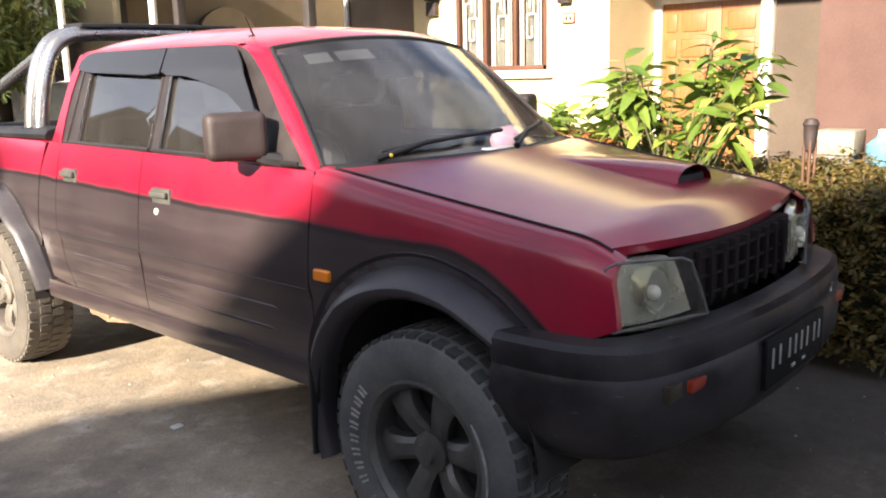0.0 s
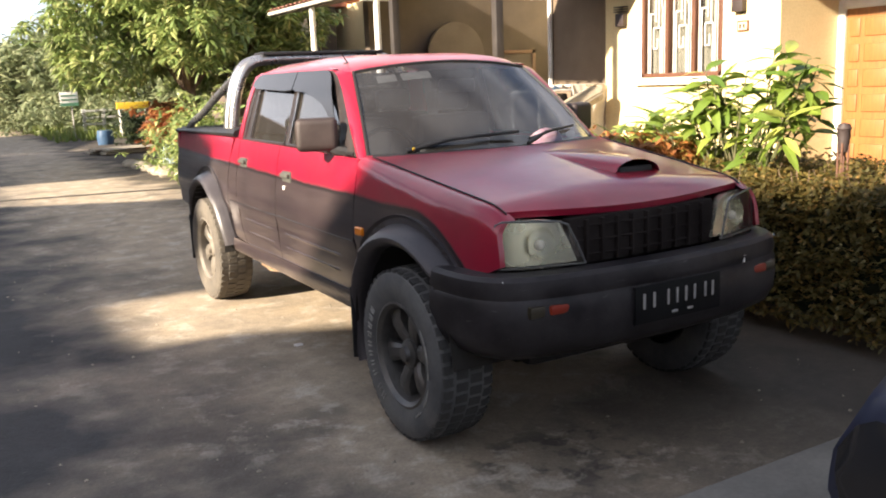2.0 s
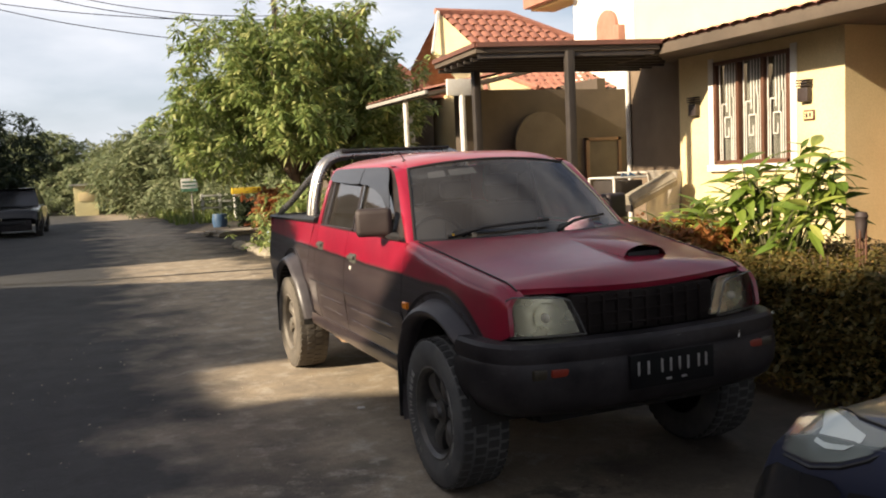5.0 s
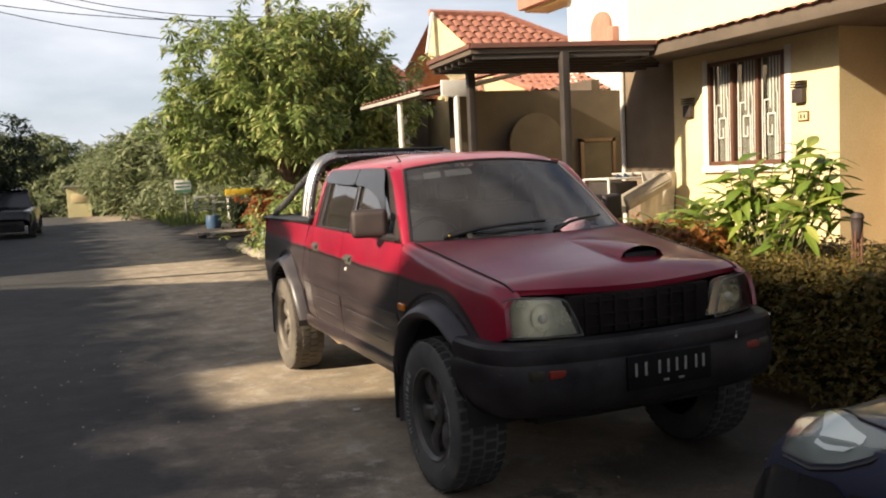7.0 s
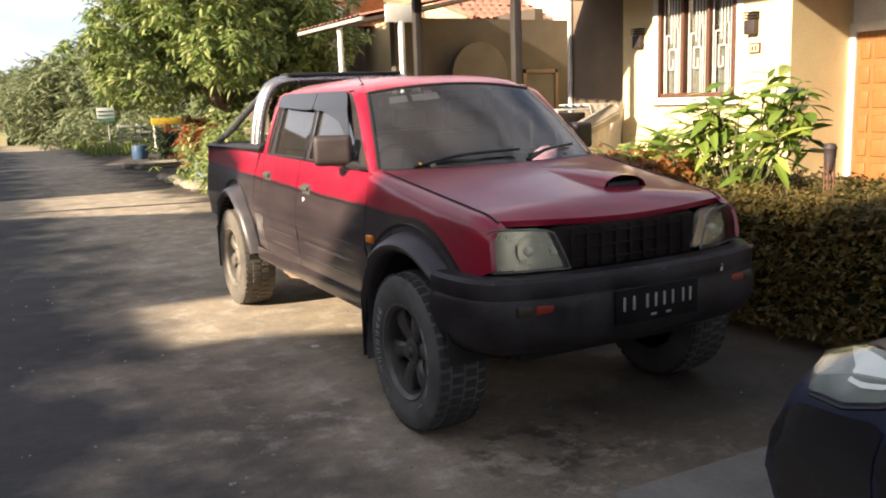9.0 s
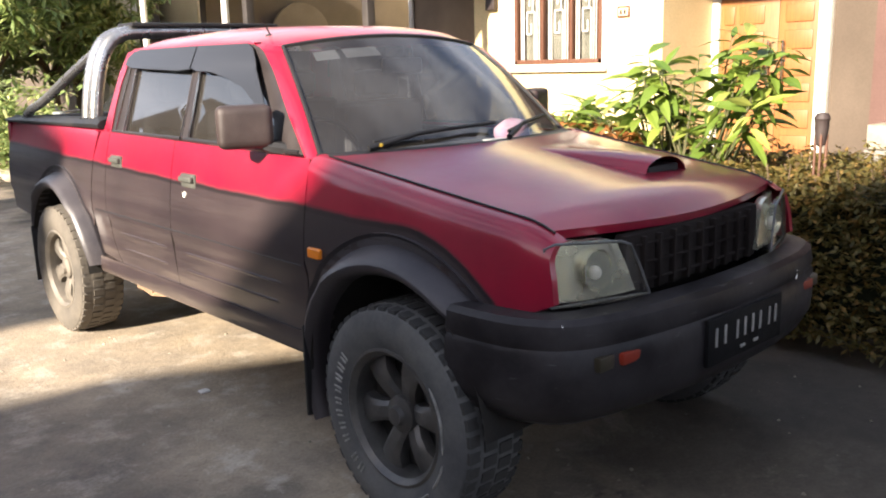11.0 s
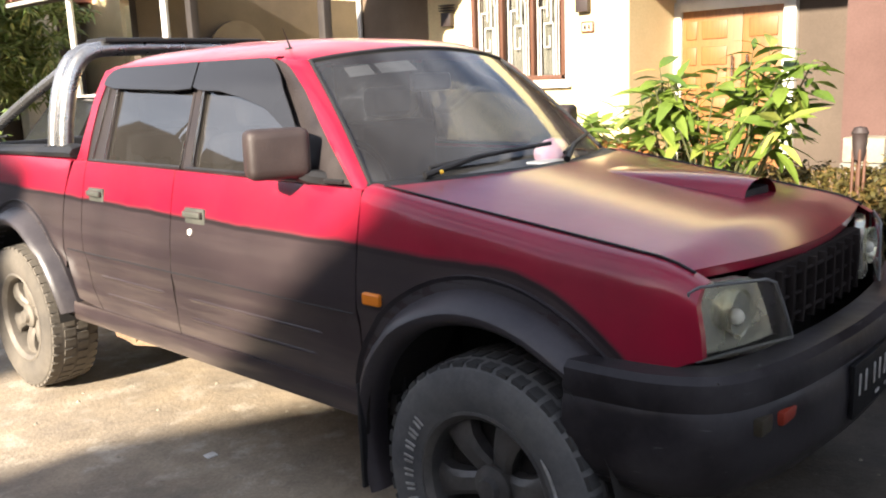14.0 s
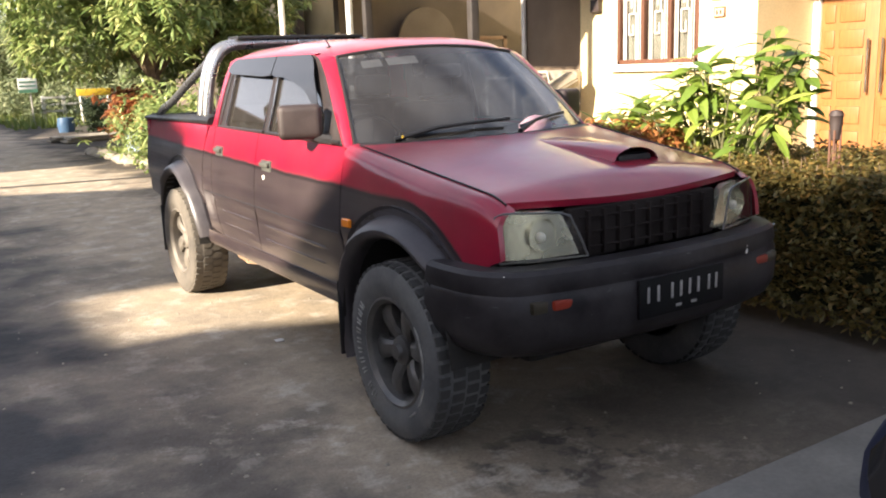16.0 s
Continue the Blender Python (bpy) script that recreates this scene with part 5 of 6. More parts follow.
    part("arched_shutter", niche, PALE_TILE, up, "terracotta arched shutter")
    part("vent_block", boxed((8.80, 12.13, 3.9), (8.985, 12.34, 4.46), 0.01), PALE_TILE, up)
    part("small_eave", boxed((8.72, 14.0, 5.40), (9.4, 15.8, 5.85), 0.01), CREAM, up)
    part("eave_tiles", boxed((8.50, 13.95, 5.44), (8.71, 15.8, 5.90), 0.02, None), PALE_TILE, up)


build_house()


def build_carport():
    cp = thing("carport", "dark steel carport with a red-brown fascia and square posts", "carport")
    quad = [(2.25, 5.70), (4.55, 5.18), (5.40, 6.40), (5.58, 6.95), (2.36, 7.25)]
    part("roof", prism(bmesh.new(), quad, 2.88, 2.96, "z"), SOFFIT, cp, "", False)
    part("fascia", tubed([(2.25, 5.68, 2.97), (4.55, 5.16, 2.97), (5.40, 6.38, 2.97)], 0.040, 4), FASCIA, cp)
    part("fascia", tubed([(2.25, 5.68, 2.97), (2.36, 7.27, 2.97)], 0.040, 4), FASCIA, cp)
    for k in range(7):
        t = k / 6
        a = Vector((lerp(2.3, 2.40, t), lerp(5.75, 7.2, t), 2.84))
        b = Vector((lerp(4.5, 5.5, min(1, t * 1.6)), lerp(5.24, 6.90, t), 2.84))
        part("beam", tubed([a, b], 0.035, 4), POST_DARK, cp)
    for x, y in ((3.40, 5.46), (2.88, 7.05)):
        part("post", boxed((x - 0.05, y - 0.05, 0), (x + 0.05, y + 0.05, 2.88), 0.006), POST_DARK, cp)
    part("pipe", tubed([(5.56, 7.30, 0), (5.56, 7.30, 2.88)], 0.035, 8), POST_WHITE, cp, "white drain pipe")
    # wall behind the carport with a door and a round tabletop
    wall_box("wall_back", (4.4, 11.0, 0), (9.0, 11.2, 2.96), SHADED_BROWN_WALL, "shaded brown wall behind the carport")
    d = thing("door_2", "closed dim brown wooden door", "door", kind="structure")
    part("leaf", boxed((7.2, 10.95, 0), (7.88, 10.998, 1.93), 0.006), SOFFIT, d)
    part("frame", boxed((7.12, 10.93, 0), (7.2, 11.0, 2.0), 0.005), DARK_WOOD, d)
    part("frame", boxed((7.88, 10.93, 0), (7.96, 11.0, 2.0), 0.005), DARK_WOOD, d)
    part("frame", boxed((7.12, 10.93, 1.93), (7.96, 11.0, 2.0), 0.005), DARK_WOOD, d)
    rt = bmesh.new()
    lathe(rt, [(-0.02, 0.0005), (-0.02, 0.60), (0.02, 0.60), (0.02, 0.0005)], 40, "x")
    bmesh.ops.transform(rt, matrix=Matrix.Translation((6.07, 10.82, 1.92)) @ Matrix.Rotation(radians(90), 4, "Z"), verts=rt.verts[:])
    rtab = solid("round_panel", rt, surface("round_panel_brown", (0.150, 0.115, 0.084), (0.125, 0.096, 0.07), 2, 40, 0.8), "round brown panel standing against the shaded wall", "panel")
    part("stand", boxed((5.75, 10.76, 0), (6.35, 10.9, 1.38), 0.02), POST_DARK, rtab)
    # lean-to further along
    lt = thing("lean_to", "lean-to porch with a tiled roof on white posts", "porch roof")
    def slope(u, v):
        return Vector((lerp(3.05, 5.6, u), lerp(9.2, 12.25, v), lerp(2.76, 3.25, u)))
    part("roof", thicken(grid(bmesh.new(), 2, 2, slope), 0.05), SOFFIT, lt, "", False)
    for k in range(15):
        y = 9.2 + 0.2 * k
        part("tile", grid(bmesh.new(), 4, 1, lambda u, v: Vector((lerp(2.98, 5.5, v), y + 0.2 * u, lerp(2.80, 3.30, v) + 0.03 * math.sin(math.pi * u)))), TILE, lt)
    part("gutter", boxed((3.0, 9.2, 2.73), (3.05, 12.25, 2.79), 0.006), CONCRETE, lt)
    part("post", tubed([(3.14, 10.48, 0), (3.14, 10.48, 2.74)], 0.045, 10), POST_WHITE, lt, "white round post")
    wall_box("wall_lean_to", (7.6, 11.2, 0), (7.8, 16.0, 3.2), SHADED_BROWN_WALL, "dim brown wall under the lean-to")
    sp = thing("sign_pole", "white steel pole with a white board added for a bright gap", "sign pole")
    part("pole", tubed([(3.06, 7.92, 0), (3.06, 7.92, 2.58)], 0.045, 10), POST_WHITE, sp)
    # white board added in place of a bright gap above the pole
    part("board", boxed((2.82, 7.90, 2.58), (3.30, 7.94, 2.82), 0.004), TRIM_WHITE, sp)
    # covered bench under the roof
    cb = thing("covered_cart", "metal-framed cart covered with a crumpled grey tarpaulin", "cart")
    tar = grid(bmesh.new(), 30, 24, lambda u, v: Vector((4.84 + 0.57 * u + 0.02 * math.sin(9 * v), 5.93 + 0.008 * math.sin(14 * u), 0.25 + 1.09 * v)) + Vector((0.0, -0.05 * math.sin(5.0 * u + 2.2 * v) * (1 - v) + 0.035 * noise.noise(Vector((6 * u, 5 * v, 0.3))), 0.02 * noise.noise(Vector((5 * u, 4 * v, 3.3))))))
    part("tarpaulin", thicken(tar, 0.012), TARP, cb)
    part("top_cover", boxed((4.84, 5.93, 1.325), (5.41, 6.6, 1.35), 0.008), TARP, cb)
    fold = prism(bmesh.new(), [(0.0, 0.0), (0.20, -0.02), (0.26, 0.10), (0.20, 0.19), (0.03, 0.20), (-0.03, 0.10)], 0.0, 0.78, "x")
    bmesh.ops.bevel(fold, geom=fold.edges[:], offset=0.018, segments=2, affect="EDGES")
    bmesh.ops.transform(fold, matrix=Matrix.Translation((4.42, 5.62, 0.86)) @ Matrix.Rotation(radians(-22), 4, "Y"), verts=fold.verts[:])
    part("folded_mat", fold, STONE, cb, "folded dusty mat lying aslant")
    part("mat_end", boxed((4.395, 5.63, 0.83), (4.425, 5.84, 1.04), 0.01, None), POST_DARK, cb)
    for x in (4.50, 4.62, 4.75, 4.90):
        part("tool", tubed([(x, 5.99, 1.30), (x + 0.05, 6.05, 1.335), (x + 0.11, 6.02, 1.30)], 0.016, 6), BLUE if x < 4.7 else STEEL, cb)
    part("dark_tray", boxed((4.40, 6.02, 0.98), (4.86, 6.55, 1.24), 0.02), POST_DARK, cb)
    for x in (4.36, 5.38):
        for y in (5.98, 6.58):
            part("leg", tubed([(x, y, 0), (x, y, 1.29)], 0.018, 8), POST_WHITE, cb)
    for a, b in (((4.36, 5.98, 1.28), (5.38, 5.98, 1.28)), ((4.36, 6.58, 1.28), (5.38, 6.58, 1.28)), ((4.36, 5.98, 0.6), (5.38, 5.98, 0.6)), ((4.36, 5.98, 1.28), (4.36, 6.58, 1.28))):
        part("rail", tubed([a, b], 0.013, 8), POST_WHITE, cb)
    part("shelf", boxed((4.44, 6.0, 0.6), (5.34, 6.56, 0.63)), POST_DARK, cb)


build_carport()


def build_far_house():
    # low annex with a tiled hip roof, showing above the carport's back wall
    an = thing("annex", "low cream annex with a red clay-tiled roof", "house")
    part("wall", boxed((6.35, 12.75, 0), (9.6, 15.0, 3.1)), CREAM, an, "", False)
    for k in range(5):
        t0, t1 = k / 5, (k + 1) / 5
        x0, x1 = lerp(6.95, 6.35, t0), lerp(9.75, 9.2, t0)
        bm = bmesh.new()
        n = int((x1 - x0) / 0.2)
        for i in range(n):
            a = x0 + (x1 - x0) * i / n
            grid(bm, 4, 1, lambda u, v: Vector((a + 0.2 * u, lerp(12.5, 13.8, t0 if v < 0.5 else t1), lerp(3.10, 3.68, t0 if v < 0.5 else t1) + 0.045 * math.sin(math.pi * u) + 0.025 * (1 - v))))
        part("roof_tiling", bm, TILE, an)["kind"] = "stuff"
    gb = bmesh.new()
    gb.faces.new([gb.verts.new(p) for p in ((6.85, 12.6, 3.10), (6.32, 13.8, 3.66), (5.95, 12.9, 3.10))])
    part("gable_wall", thicken(gb, 0.05), CREAM, an, "", False)
    part("verge_tiles", tubed([(5.90, 12.85, 3.12), (6.30, 13.8, 3.72), (6.93, 12.45, 3.14)], 0.06, 6), TILE, an)
    h = thing("tiled_house", "cream house with a red clay-tiled hip and gable roof", "house")
    part("wall", boxed((6.9, 16.2, 0), (14.0, 21, 3.45)), CREAM, h, "", False)
    # big front slope, seen as rows of tiles
    def row(x0, x1, y0, z0, y1, z1, name):
        n = int(abs(x1 - x0) / 0.28)
        bm = bmesh.new()
        for k in range(n):
            a = x0 + (x1 - x0) * k / n
            grid(bm, 3, 1, lambda u, v: Vector((a + 0.28 * u, lerp(y0, y1, v), lerp(z0, z1, v) + 0.05 * math.sin(math.pi * u) + 0.02 * (1 - v))))
        ob = part(name, bm, TILE, h)
        ob["kind"] = "stuff"
        return ob
    steps = 12
    for k in range(steps):
        t0, t1 = k / steps, (k + 1) / steps
        xl0, xr0 = lerp(8.2, 7.15, t0), lerp(13.9, 9.2, t0)
        row(xl0, xr0, lerp(15.6, 18.1, t0), lerp(3.42, 5.72, t0), lerp(15.6, 18.1, t1), lerp(3.42, 5.72, t1), "roof_tiling")
    back = bmesh.new()
    for f in (((13.9, 15.6, 3.42), (14.2, 21, 3.42), (9.2, 18.1, 5.72)), ((7.15, 18.1, 5.72), (9.2, 18.1, 5.72), (14.2, 21, 3.42), (6.7, 21, 3.42))):
        back.faces.new([back.verts.new(p) for p in f])
    part("roof_back", back, TILE, h, "", False)
    gab = bmesh.new()
    gab.faces.new([gab.verts.new(p) for p in ((8.2, 15.62, 3.42), (7.15, 18.1, 5.70), (6.7, 17.6, 4.6), (6.75, 15.7, 3.42))])
    part("gable_wall", thicken(gab, 0.06), CREAM, h, "", False)
    part("barge_board", tubed([(6.55, 17.2, 4.55), (7.1, 18.0, 5.76)], 0.05, 4), TRIM_WHITE, h)
    part("ridge", tubed([(7.05, 18.1, 5.78), (9.25, 18.1, 5.78), (14.0, 15.7, 3.5)], 0.09, 6), TILE, h)
    low = thing("low_house", "low house with a dark red tiled roof among the trees", "house")
    part("wall", boxed((4.5, 17.5, 0), (6.6, 22, 3.4)), SOFFIT, low, "", False)
    for k in range(4):
        part("white_louvre", boxed((5.06, 16.90 - 0.02 * k, 3.40 + 0.10 * k), (5.86 - 0.06 * k, 17.0, 3.475 + 0.10 * k), 0.01), TRIM_WHITE, low, "white louvred block above the eaves")
    part("louvre_wall", boxed((5.06, 17.0, 0), (5.86, 17.4, 3.84)), TRIM_WHITE, low, "", False)
    part("roof", prism(bmesh.new(), [(4.2, 3.4), (5.7, 4.30), (7.0, 3.4)], 17.42, 22.5), TILE, low, "", False)


build_far_house()


# ---- hedge, bush and plants ----
def leaf_part(name, rng, spots, count, length, width, droop, material, parent=None):
    v, f = leaves(rng, spots, count, length, width, droop)
    ob = new(name, sheet_mesh(name, v, f, material))
    ob.parent = parent
    return ob


def build_hedge():
    rng = np.random.default_rng(5)
    x0, x1, y0, y1, top = 1.60, 2.75, -0.85, 2.9, 0.86
    # inner block, painted dark for the shade behind the outer leaves
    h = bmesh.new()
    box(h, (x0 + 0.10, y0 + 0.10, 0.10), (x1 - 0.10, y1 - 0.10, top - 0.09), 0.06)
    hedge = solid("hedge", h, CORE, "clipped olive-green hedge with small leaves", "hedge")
    spots = []
    for _ in range(4600):
        a, b = rng.random(2)
        spots.append((lerp(x0, x1, a), lerp(y0, y1, b), top + rng.normal(-0.03, 0.035) - 0.05 * (a < 0.08)))
    for _ in range(4600):
        a, b = rng.random(2)
        spots.append((x0 + rng.normal(0.03, 0.045), lerp(y0, y1, a), lerp(0.08, top, b)))
    for _ in range(2200):
        a, b = rng.random(2)
        spots.append((lerp(x0, x1, a), y0 + rng.normal(0.03, 0.045), lerp(0.08, top, b)))
    leaf_part("foliage", rng, spots, 6, 0.046, 0.020, 0.5, HEDGE, hedge)
    # twigs standing proud of the clipped top
    tw = bmesh.new()
    for _ in range(160):
        x, y = rng.uniform(x0, x1), rng.uniform(y0, y1)
        tube(tw, [(x, y, top - 0.08), (x + rng.normal(0, 0.03), y + rng.normal(0, 0.03), top + rng.uniform(0.0, 0.06))], [0.004, 0.002], 4)
    part("twig", tw, BARK, hedge)["kind"] = "stuff"
    # low reddish plants beside the bush
    lo = thing("low_shrub", "low orange-brown leafy shrub beside the hedge", "shrub")
    spots = [(1.76 + rng.normal(0, 0.09), rng.uniform(0.95, 1.95), 0.94 + rng.normal(0, 0.05)) for _ in range(360)]
    leaf_part("foliage", rng, spots, 8, 0.085, 0.026, 0.6, ORANGELOW, lo)
    st = bmesh.new()
    for _ in range(26):
        x, y = 1.78 + rng.normal(0, 0.06), rng.uniform(1.0, 1.9)
        tube(st, [(x, y, 0), (x + rng.normal(0, 0.1), y + rng.normal(0, 0.1), 0.8)], [0.012, 0.005], 5)
    part("stem", st, BARK, lo)["kind"] = "stuff"


build_hedge()


def build_bush():
    rng = np.random.default_rng(11)
    bush = thing("leafy_bush", "bright green bush with large pointed leaves behind the hedge", "bush")
    tips = []
    for k in range(66):
        ty = rng.uniform(0.22, 1.80)
        env = curve(ty, [(0.0, 1.40), (0.12, 1.42), (0.35, 1.48), (0.6, 1.44), (1.0, 1.42), (1.3, 1.28), (1.6, 1.08), (1.85, 0.98)])
        low = curve(ty, [(0.0, 1.30), (0.22, 1.16), (0.4, 0.98), (1.8, 0.93)])
        top = lerp(low, env, rng.random() ** 0.6)
        tx = 2.0 + rng.normal(0.0, 0.16)
        base = Vector((1.98 + rng.normal(0, 0.06), 0.75 + rng.normal(0, 0.10), 0.1))
        tip = Vector((tx, ty, top))
        mid = base.lerp(tip, 0.55) + Vector((0, 0, 0.12))
        part("stem", tubed(smooth_path([base, mid, tip], 4), [0.007] * 5 + [0.005] * 3 + [0.003], 5), STEM, bush)
        tips.append(tip)
    # the tall shoots that stand out at the top
    for ty, tz in ((0.15, 1.46), (0.22, 1.49), (0.36, 1.54), (0.45, 1.53), (0.98, 1.46)):
        tip = Vector((2.0, ty, tz))
        part("stem", tubed(smooth_path([(1.98, 0.7, 0.1), (1.99, lerp(0.7, ty, 0.6), 0.95), tip], 4), [0.008] * 5 + [0.005] * 3 + [0.003], 5), STEM, bush)
        tips.append(tip)

    def blade(curl):
        """One broad pointed leaf, a unit long, lying along x."""
        v, f = [], []
        for q, w, dr in ((0.0, 0.03, 0), (0.2, 0.21, 0.01), (0.45, 0.30, 0.06), (0.72, 0.21, 0.16), (1.0, 0.01, 0.30)):
            v += [(q, w / 2, 0.10 * w - dr * curl), (q, 0, -dr * curl), (q, -w / 2, 0.10 * w - dr * curl)]
        for j in range(4):
            o = 3 * j
            f += [(o, o + 3, o + 4, o + 1), (o + 1, o + 4, o + 5, o + 2)]
        return v, f
    shapes = [blade(c) for c in (0.5, 0.9, 1.3, 1.7)]
    shared = [sheet_mesh("leaf", v, f, BUSH) for v, f in shapes]
    poses = []
    for tip in tips:
        n = rng.integers(7, 11)
        for i in range(n):
            a = math.degrees(2.4 * i + rng.normal(0, 0.2))
            el = math.degrees(lerp(0.55, -0.55, i / n) + rng.normal(0, 0.2))
            size = rng.uniform(0.13, 0.235)
            wide = rng.uniform(0.9, 1.35)
            at = tip - Vector((0, 0, 0.02 * i))
            m = Matrix.Translation(at) @ Matrix.Rotation(radians(a), 4, "Z") @ Matrix.Rotation(radians(-el), 4, "Y") @ Matrix.Rotation(rng.normal(0, 0.35), 4, "X") @ Matrix.Diagonal((size, size * wide, size, 1))
            poses.append((at.x, int(rng.integers(4)), m))
    poses.sort(key=lambda p: p[0])
    for _, k, m in poses[:300]:
        lf = new("leaf", shared[k])
        lf.parent = bush
        lf.matrix_basis = m
    verts, faces = [], []
    for _, k, m in poses[300:]:
        o = len(verts)
        verts += [tuple(m @ Vector(p)) for p in shapes[k][0]]
        faces += [tuple(i + o for i in f) for f in shapes[k][1]]
    rest = new("foliage", sheet_mesh("foliage", verts, faces, BUSH))
    rest.parent = bush
    rest["kind"] = "stuff"
    # garden torch
    t = thing("garden_torch", "dark bamboo garden torch standing in the hedge", "torch")
    part("head", lathe(bmesh.new(), [(1.155, 0.0005), (1.15, 0.028), (1.125, 0.040), (1.115, 0.034), (1.08, 0.034), (1.0, 0.024), (0.98, 0.0005)], 12, "z", (1.86, -0.13, 0)), MIRROR_CASE, t)
    for k in range(4):
        a = 1.57 * k + 0.4
        part("cane", tubed([(1.86 + 0.02 * math.cos(a), -0.13 + 0.02 * math.sin(a), 0.0), (1.86 + 0.026 * math.cos(a), -0.13 + 0.026 * math.sin(a), 1.05)], 0.007, 6), DARK_WOOD, t)


build_bush()


# ---- trees ----
def tree(name, label, x, y, height, radius, clumps, leaf, material, seed, trunk_r=0.12, low=0.25, droop=0.9, count=9, flat=1.0, trunk_h=None, sprigs=0):
    rng = np.random.default_rng(seed)
    t = thing(name, label, "tree")
    tb = bmesh.new()
    fork = trunk_h or height * 0.30
    tube(tb, smooth_path([(x, y, 0), (x + 0.05, y + 0.04, fork * 0.5), (x + 0.02, y - 0.03, fork)], 4), [trunk_r * lerp(1.35, 0.8, i / 8) for i in range(9)], 10)
    lobes = []
    for k in range(11):
        a = 2.399 * k + rng.normal(0, 0.25)
        q = (k + 0.5) / 11
        rr = radius * (0.35 + 0.5 * math.sin(math.pi * min(1, q * 0.8 + 0.15)))
        c = Vector((x + rr * math.cos(a), y + rr * math.sin(a) * flat, height * lerp(low + 0.12, 0.86, q)))
        lobes.append((c, radius * rng.uniform(0.36, 0.55)))
        mid = Vector((x, y, fork)).lerp(c, 0.5) + Vector((0, 0, 0.1 * height * rng.random()))
        tube(tb, smooth_path([(x, y, fork * 0.92), mid, c], 4), [trunk_r * lerp(0.55, 0.12, i / 8) for i in range(9)], 6)
    lobes.append((Vector((x, y, height * 0.80)), radius * 0.5))
    lobes.append((Vector((x, y, height * 0.58)), radius * 0.62))
    part("trunk", tb, BARK, t)
    spots = []
    while len(spots) < clumps:
        c, r = lobes[rng.integers(len(lobes))]
        d = rng.normal(0, 1, 3)
        d /= np.linalg.norm(d)
        p = np.array(c) + d * r * rng.uniform(0.72, 1.05) ** 0.6 * np.array([1, flat, 0.85])
        if p[2] > height * low * rng.uniform(0.85, 1.1):
            spots.append(tuple(p))
    # twigs reaching out of the crown, with rosettes along them
    tw = bmesh.new()
    for _ in range(sprigs):
        c, r = lobes[rng.integers(len(lobes))]
        d = Vector(rng.normal(0, 1, 3))
        d.z = abs(d.z) * 0.9 - 0.25
        d.normalize()
        a = c + d * r * 0.6
        b = c + d * r * rng.uniform(1.15, 1.6) + Vector((0, 0, rng.uniform(-0.1, 0.2)))
        if b.z < height * low:
            continue
        tube(tw, [a, a.lerp(b, 0.5) + Vector((0, 0, 0.05)), b], [0.016, 0.010, 0.005], 4)
        spots += [tuple(a.lerp(b, q) + Vector(rng.normal(0, 0.04, 3))) for q in (0.55, 0.8, 0.92, 1.0)]
    if sprigs:
        part("twig", tw, BARK, t)["kind"] = "stuff"
    leaf_part("crown", rng, spots, count, leaf, leaf * 0.24, droop, material, t)
    return t


tree("mango_tree", "large mango tree with drooping long leaves on the verge", 2.3, 15.6, 5.2, 2.2, 2300, 0.27, MANGO, 21, 0.13, 0.27, 0.75, 11, sprigs=150)
tree("mango_tree", "smaller mango tree beside the lean-to roof", 3.6, 16.2, 4.6, 1.7, 1000, 0.26, MANGO, 22, 0.10, 0.26, 0.75, 11, sprigs=70)
for k, (x, y, h, r, s) in enumerate(((1.9, 41, 4.1, 2.9, 1), (4.8, 37, 4.9, 3.0, 2), (-0.9, 50, 2.9, 2.3, 3), (-3.6, 52, 4.4, 2.8, 4), (-6.4, 55, 4.7, 3.0, 5), (7.0, 31, 6.2, 3.2, 6), (6.2, 25.5, 4.2, 1.8, 7), (10.5, 34, 6.0, 3.4, 8), (1.0, 47, 3.7, 2.4, 9))):
    tree("wood_tree", "green broad-leaved tree at the end of the road", x, y, h, r, 1500, 0.55, WOODS, 40 + s, 0.16, 0.04, 0.5, 7)
# shade on this tree is put into its very dark leaf colour
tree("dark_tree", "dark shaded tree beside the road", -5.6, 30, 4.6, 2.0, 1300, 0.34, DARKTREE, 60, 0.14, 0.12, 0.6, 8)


def build_verge():
    rng = np.random.default_rng(8)
    # croton in a pail-side bed
    c = thing("croton_shrub", "red and orange croton shrub on the verge", "shrub")
    spots = [(1.98 + rng.normal(0, 0.25), 16.0 + rng.normal(0, 0.35), rng.uniform(0.25, 1.28)) for _ in range(280)]
    leaf_part("leaves", rng, spots, 8, 0.24, 0.085, 0.6, CROTON, c)
    st = bmesh.new()
    for _ in range(9):
        tube(st, [(1.98 + rng.normal(0, 0.08), 16.0 + rng.normal(0, 0.08), 0), (1.98 + rng.normal(0, 0.2), 16.0 + rng.normal(0, 0.3), 1.1)], [0.02, 0.008], 5)
    part("stem", st, BARK, c)["kind"] = "stuff"
    p = thing("pail", "pale blue plastic pail on the verge", "pail")
    part("body", lathe(bmesh.new(), [(0.05, 0.0005), (0.05, 0.17), (0.47, 0.21), (0.50, 0.225), (0.50, 0.19), (0.42, 0.17)], 20, "z", (1.38, 13.55, 0)), BUCKET, p)
    # rounded kerb stones
    for k in range(13):
        y = 9.3 + 0.52 * k + rng.normal(0, 0.05)
        x = 1.28 - 0.055 * (y - 9.3) + rng.normal(0, 0.03)
        bm = bmesh.new()
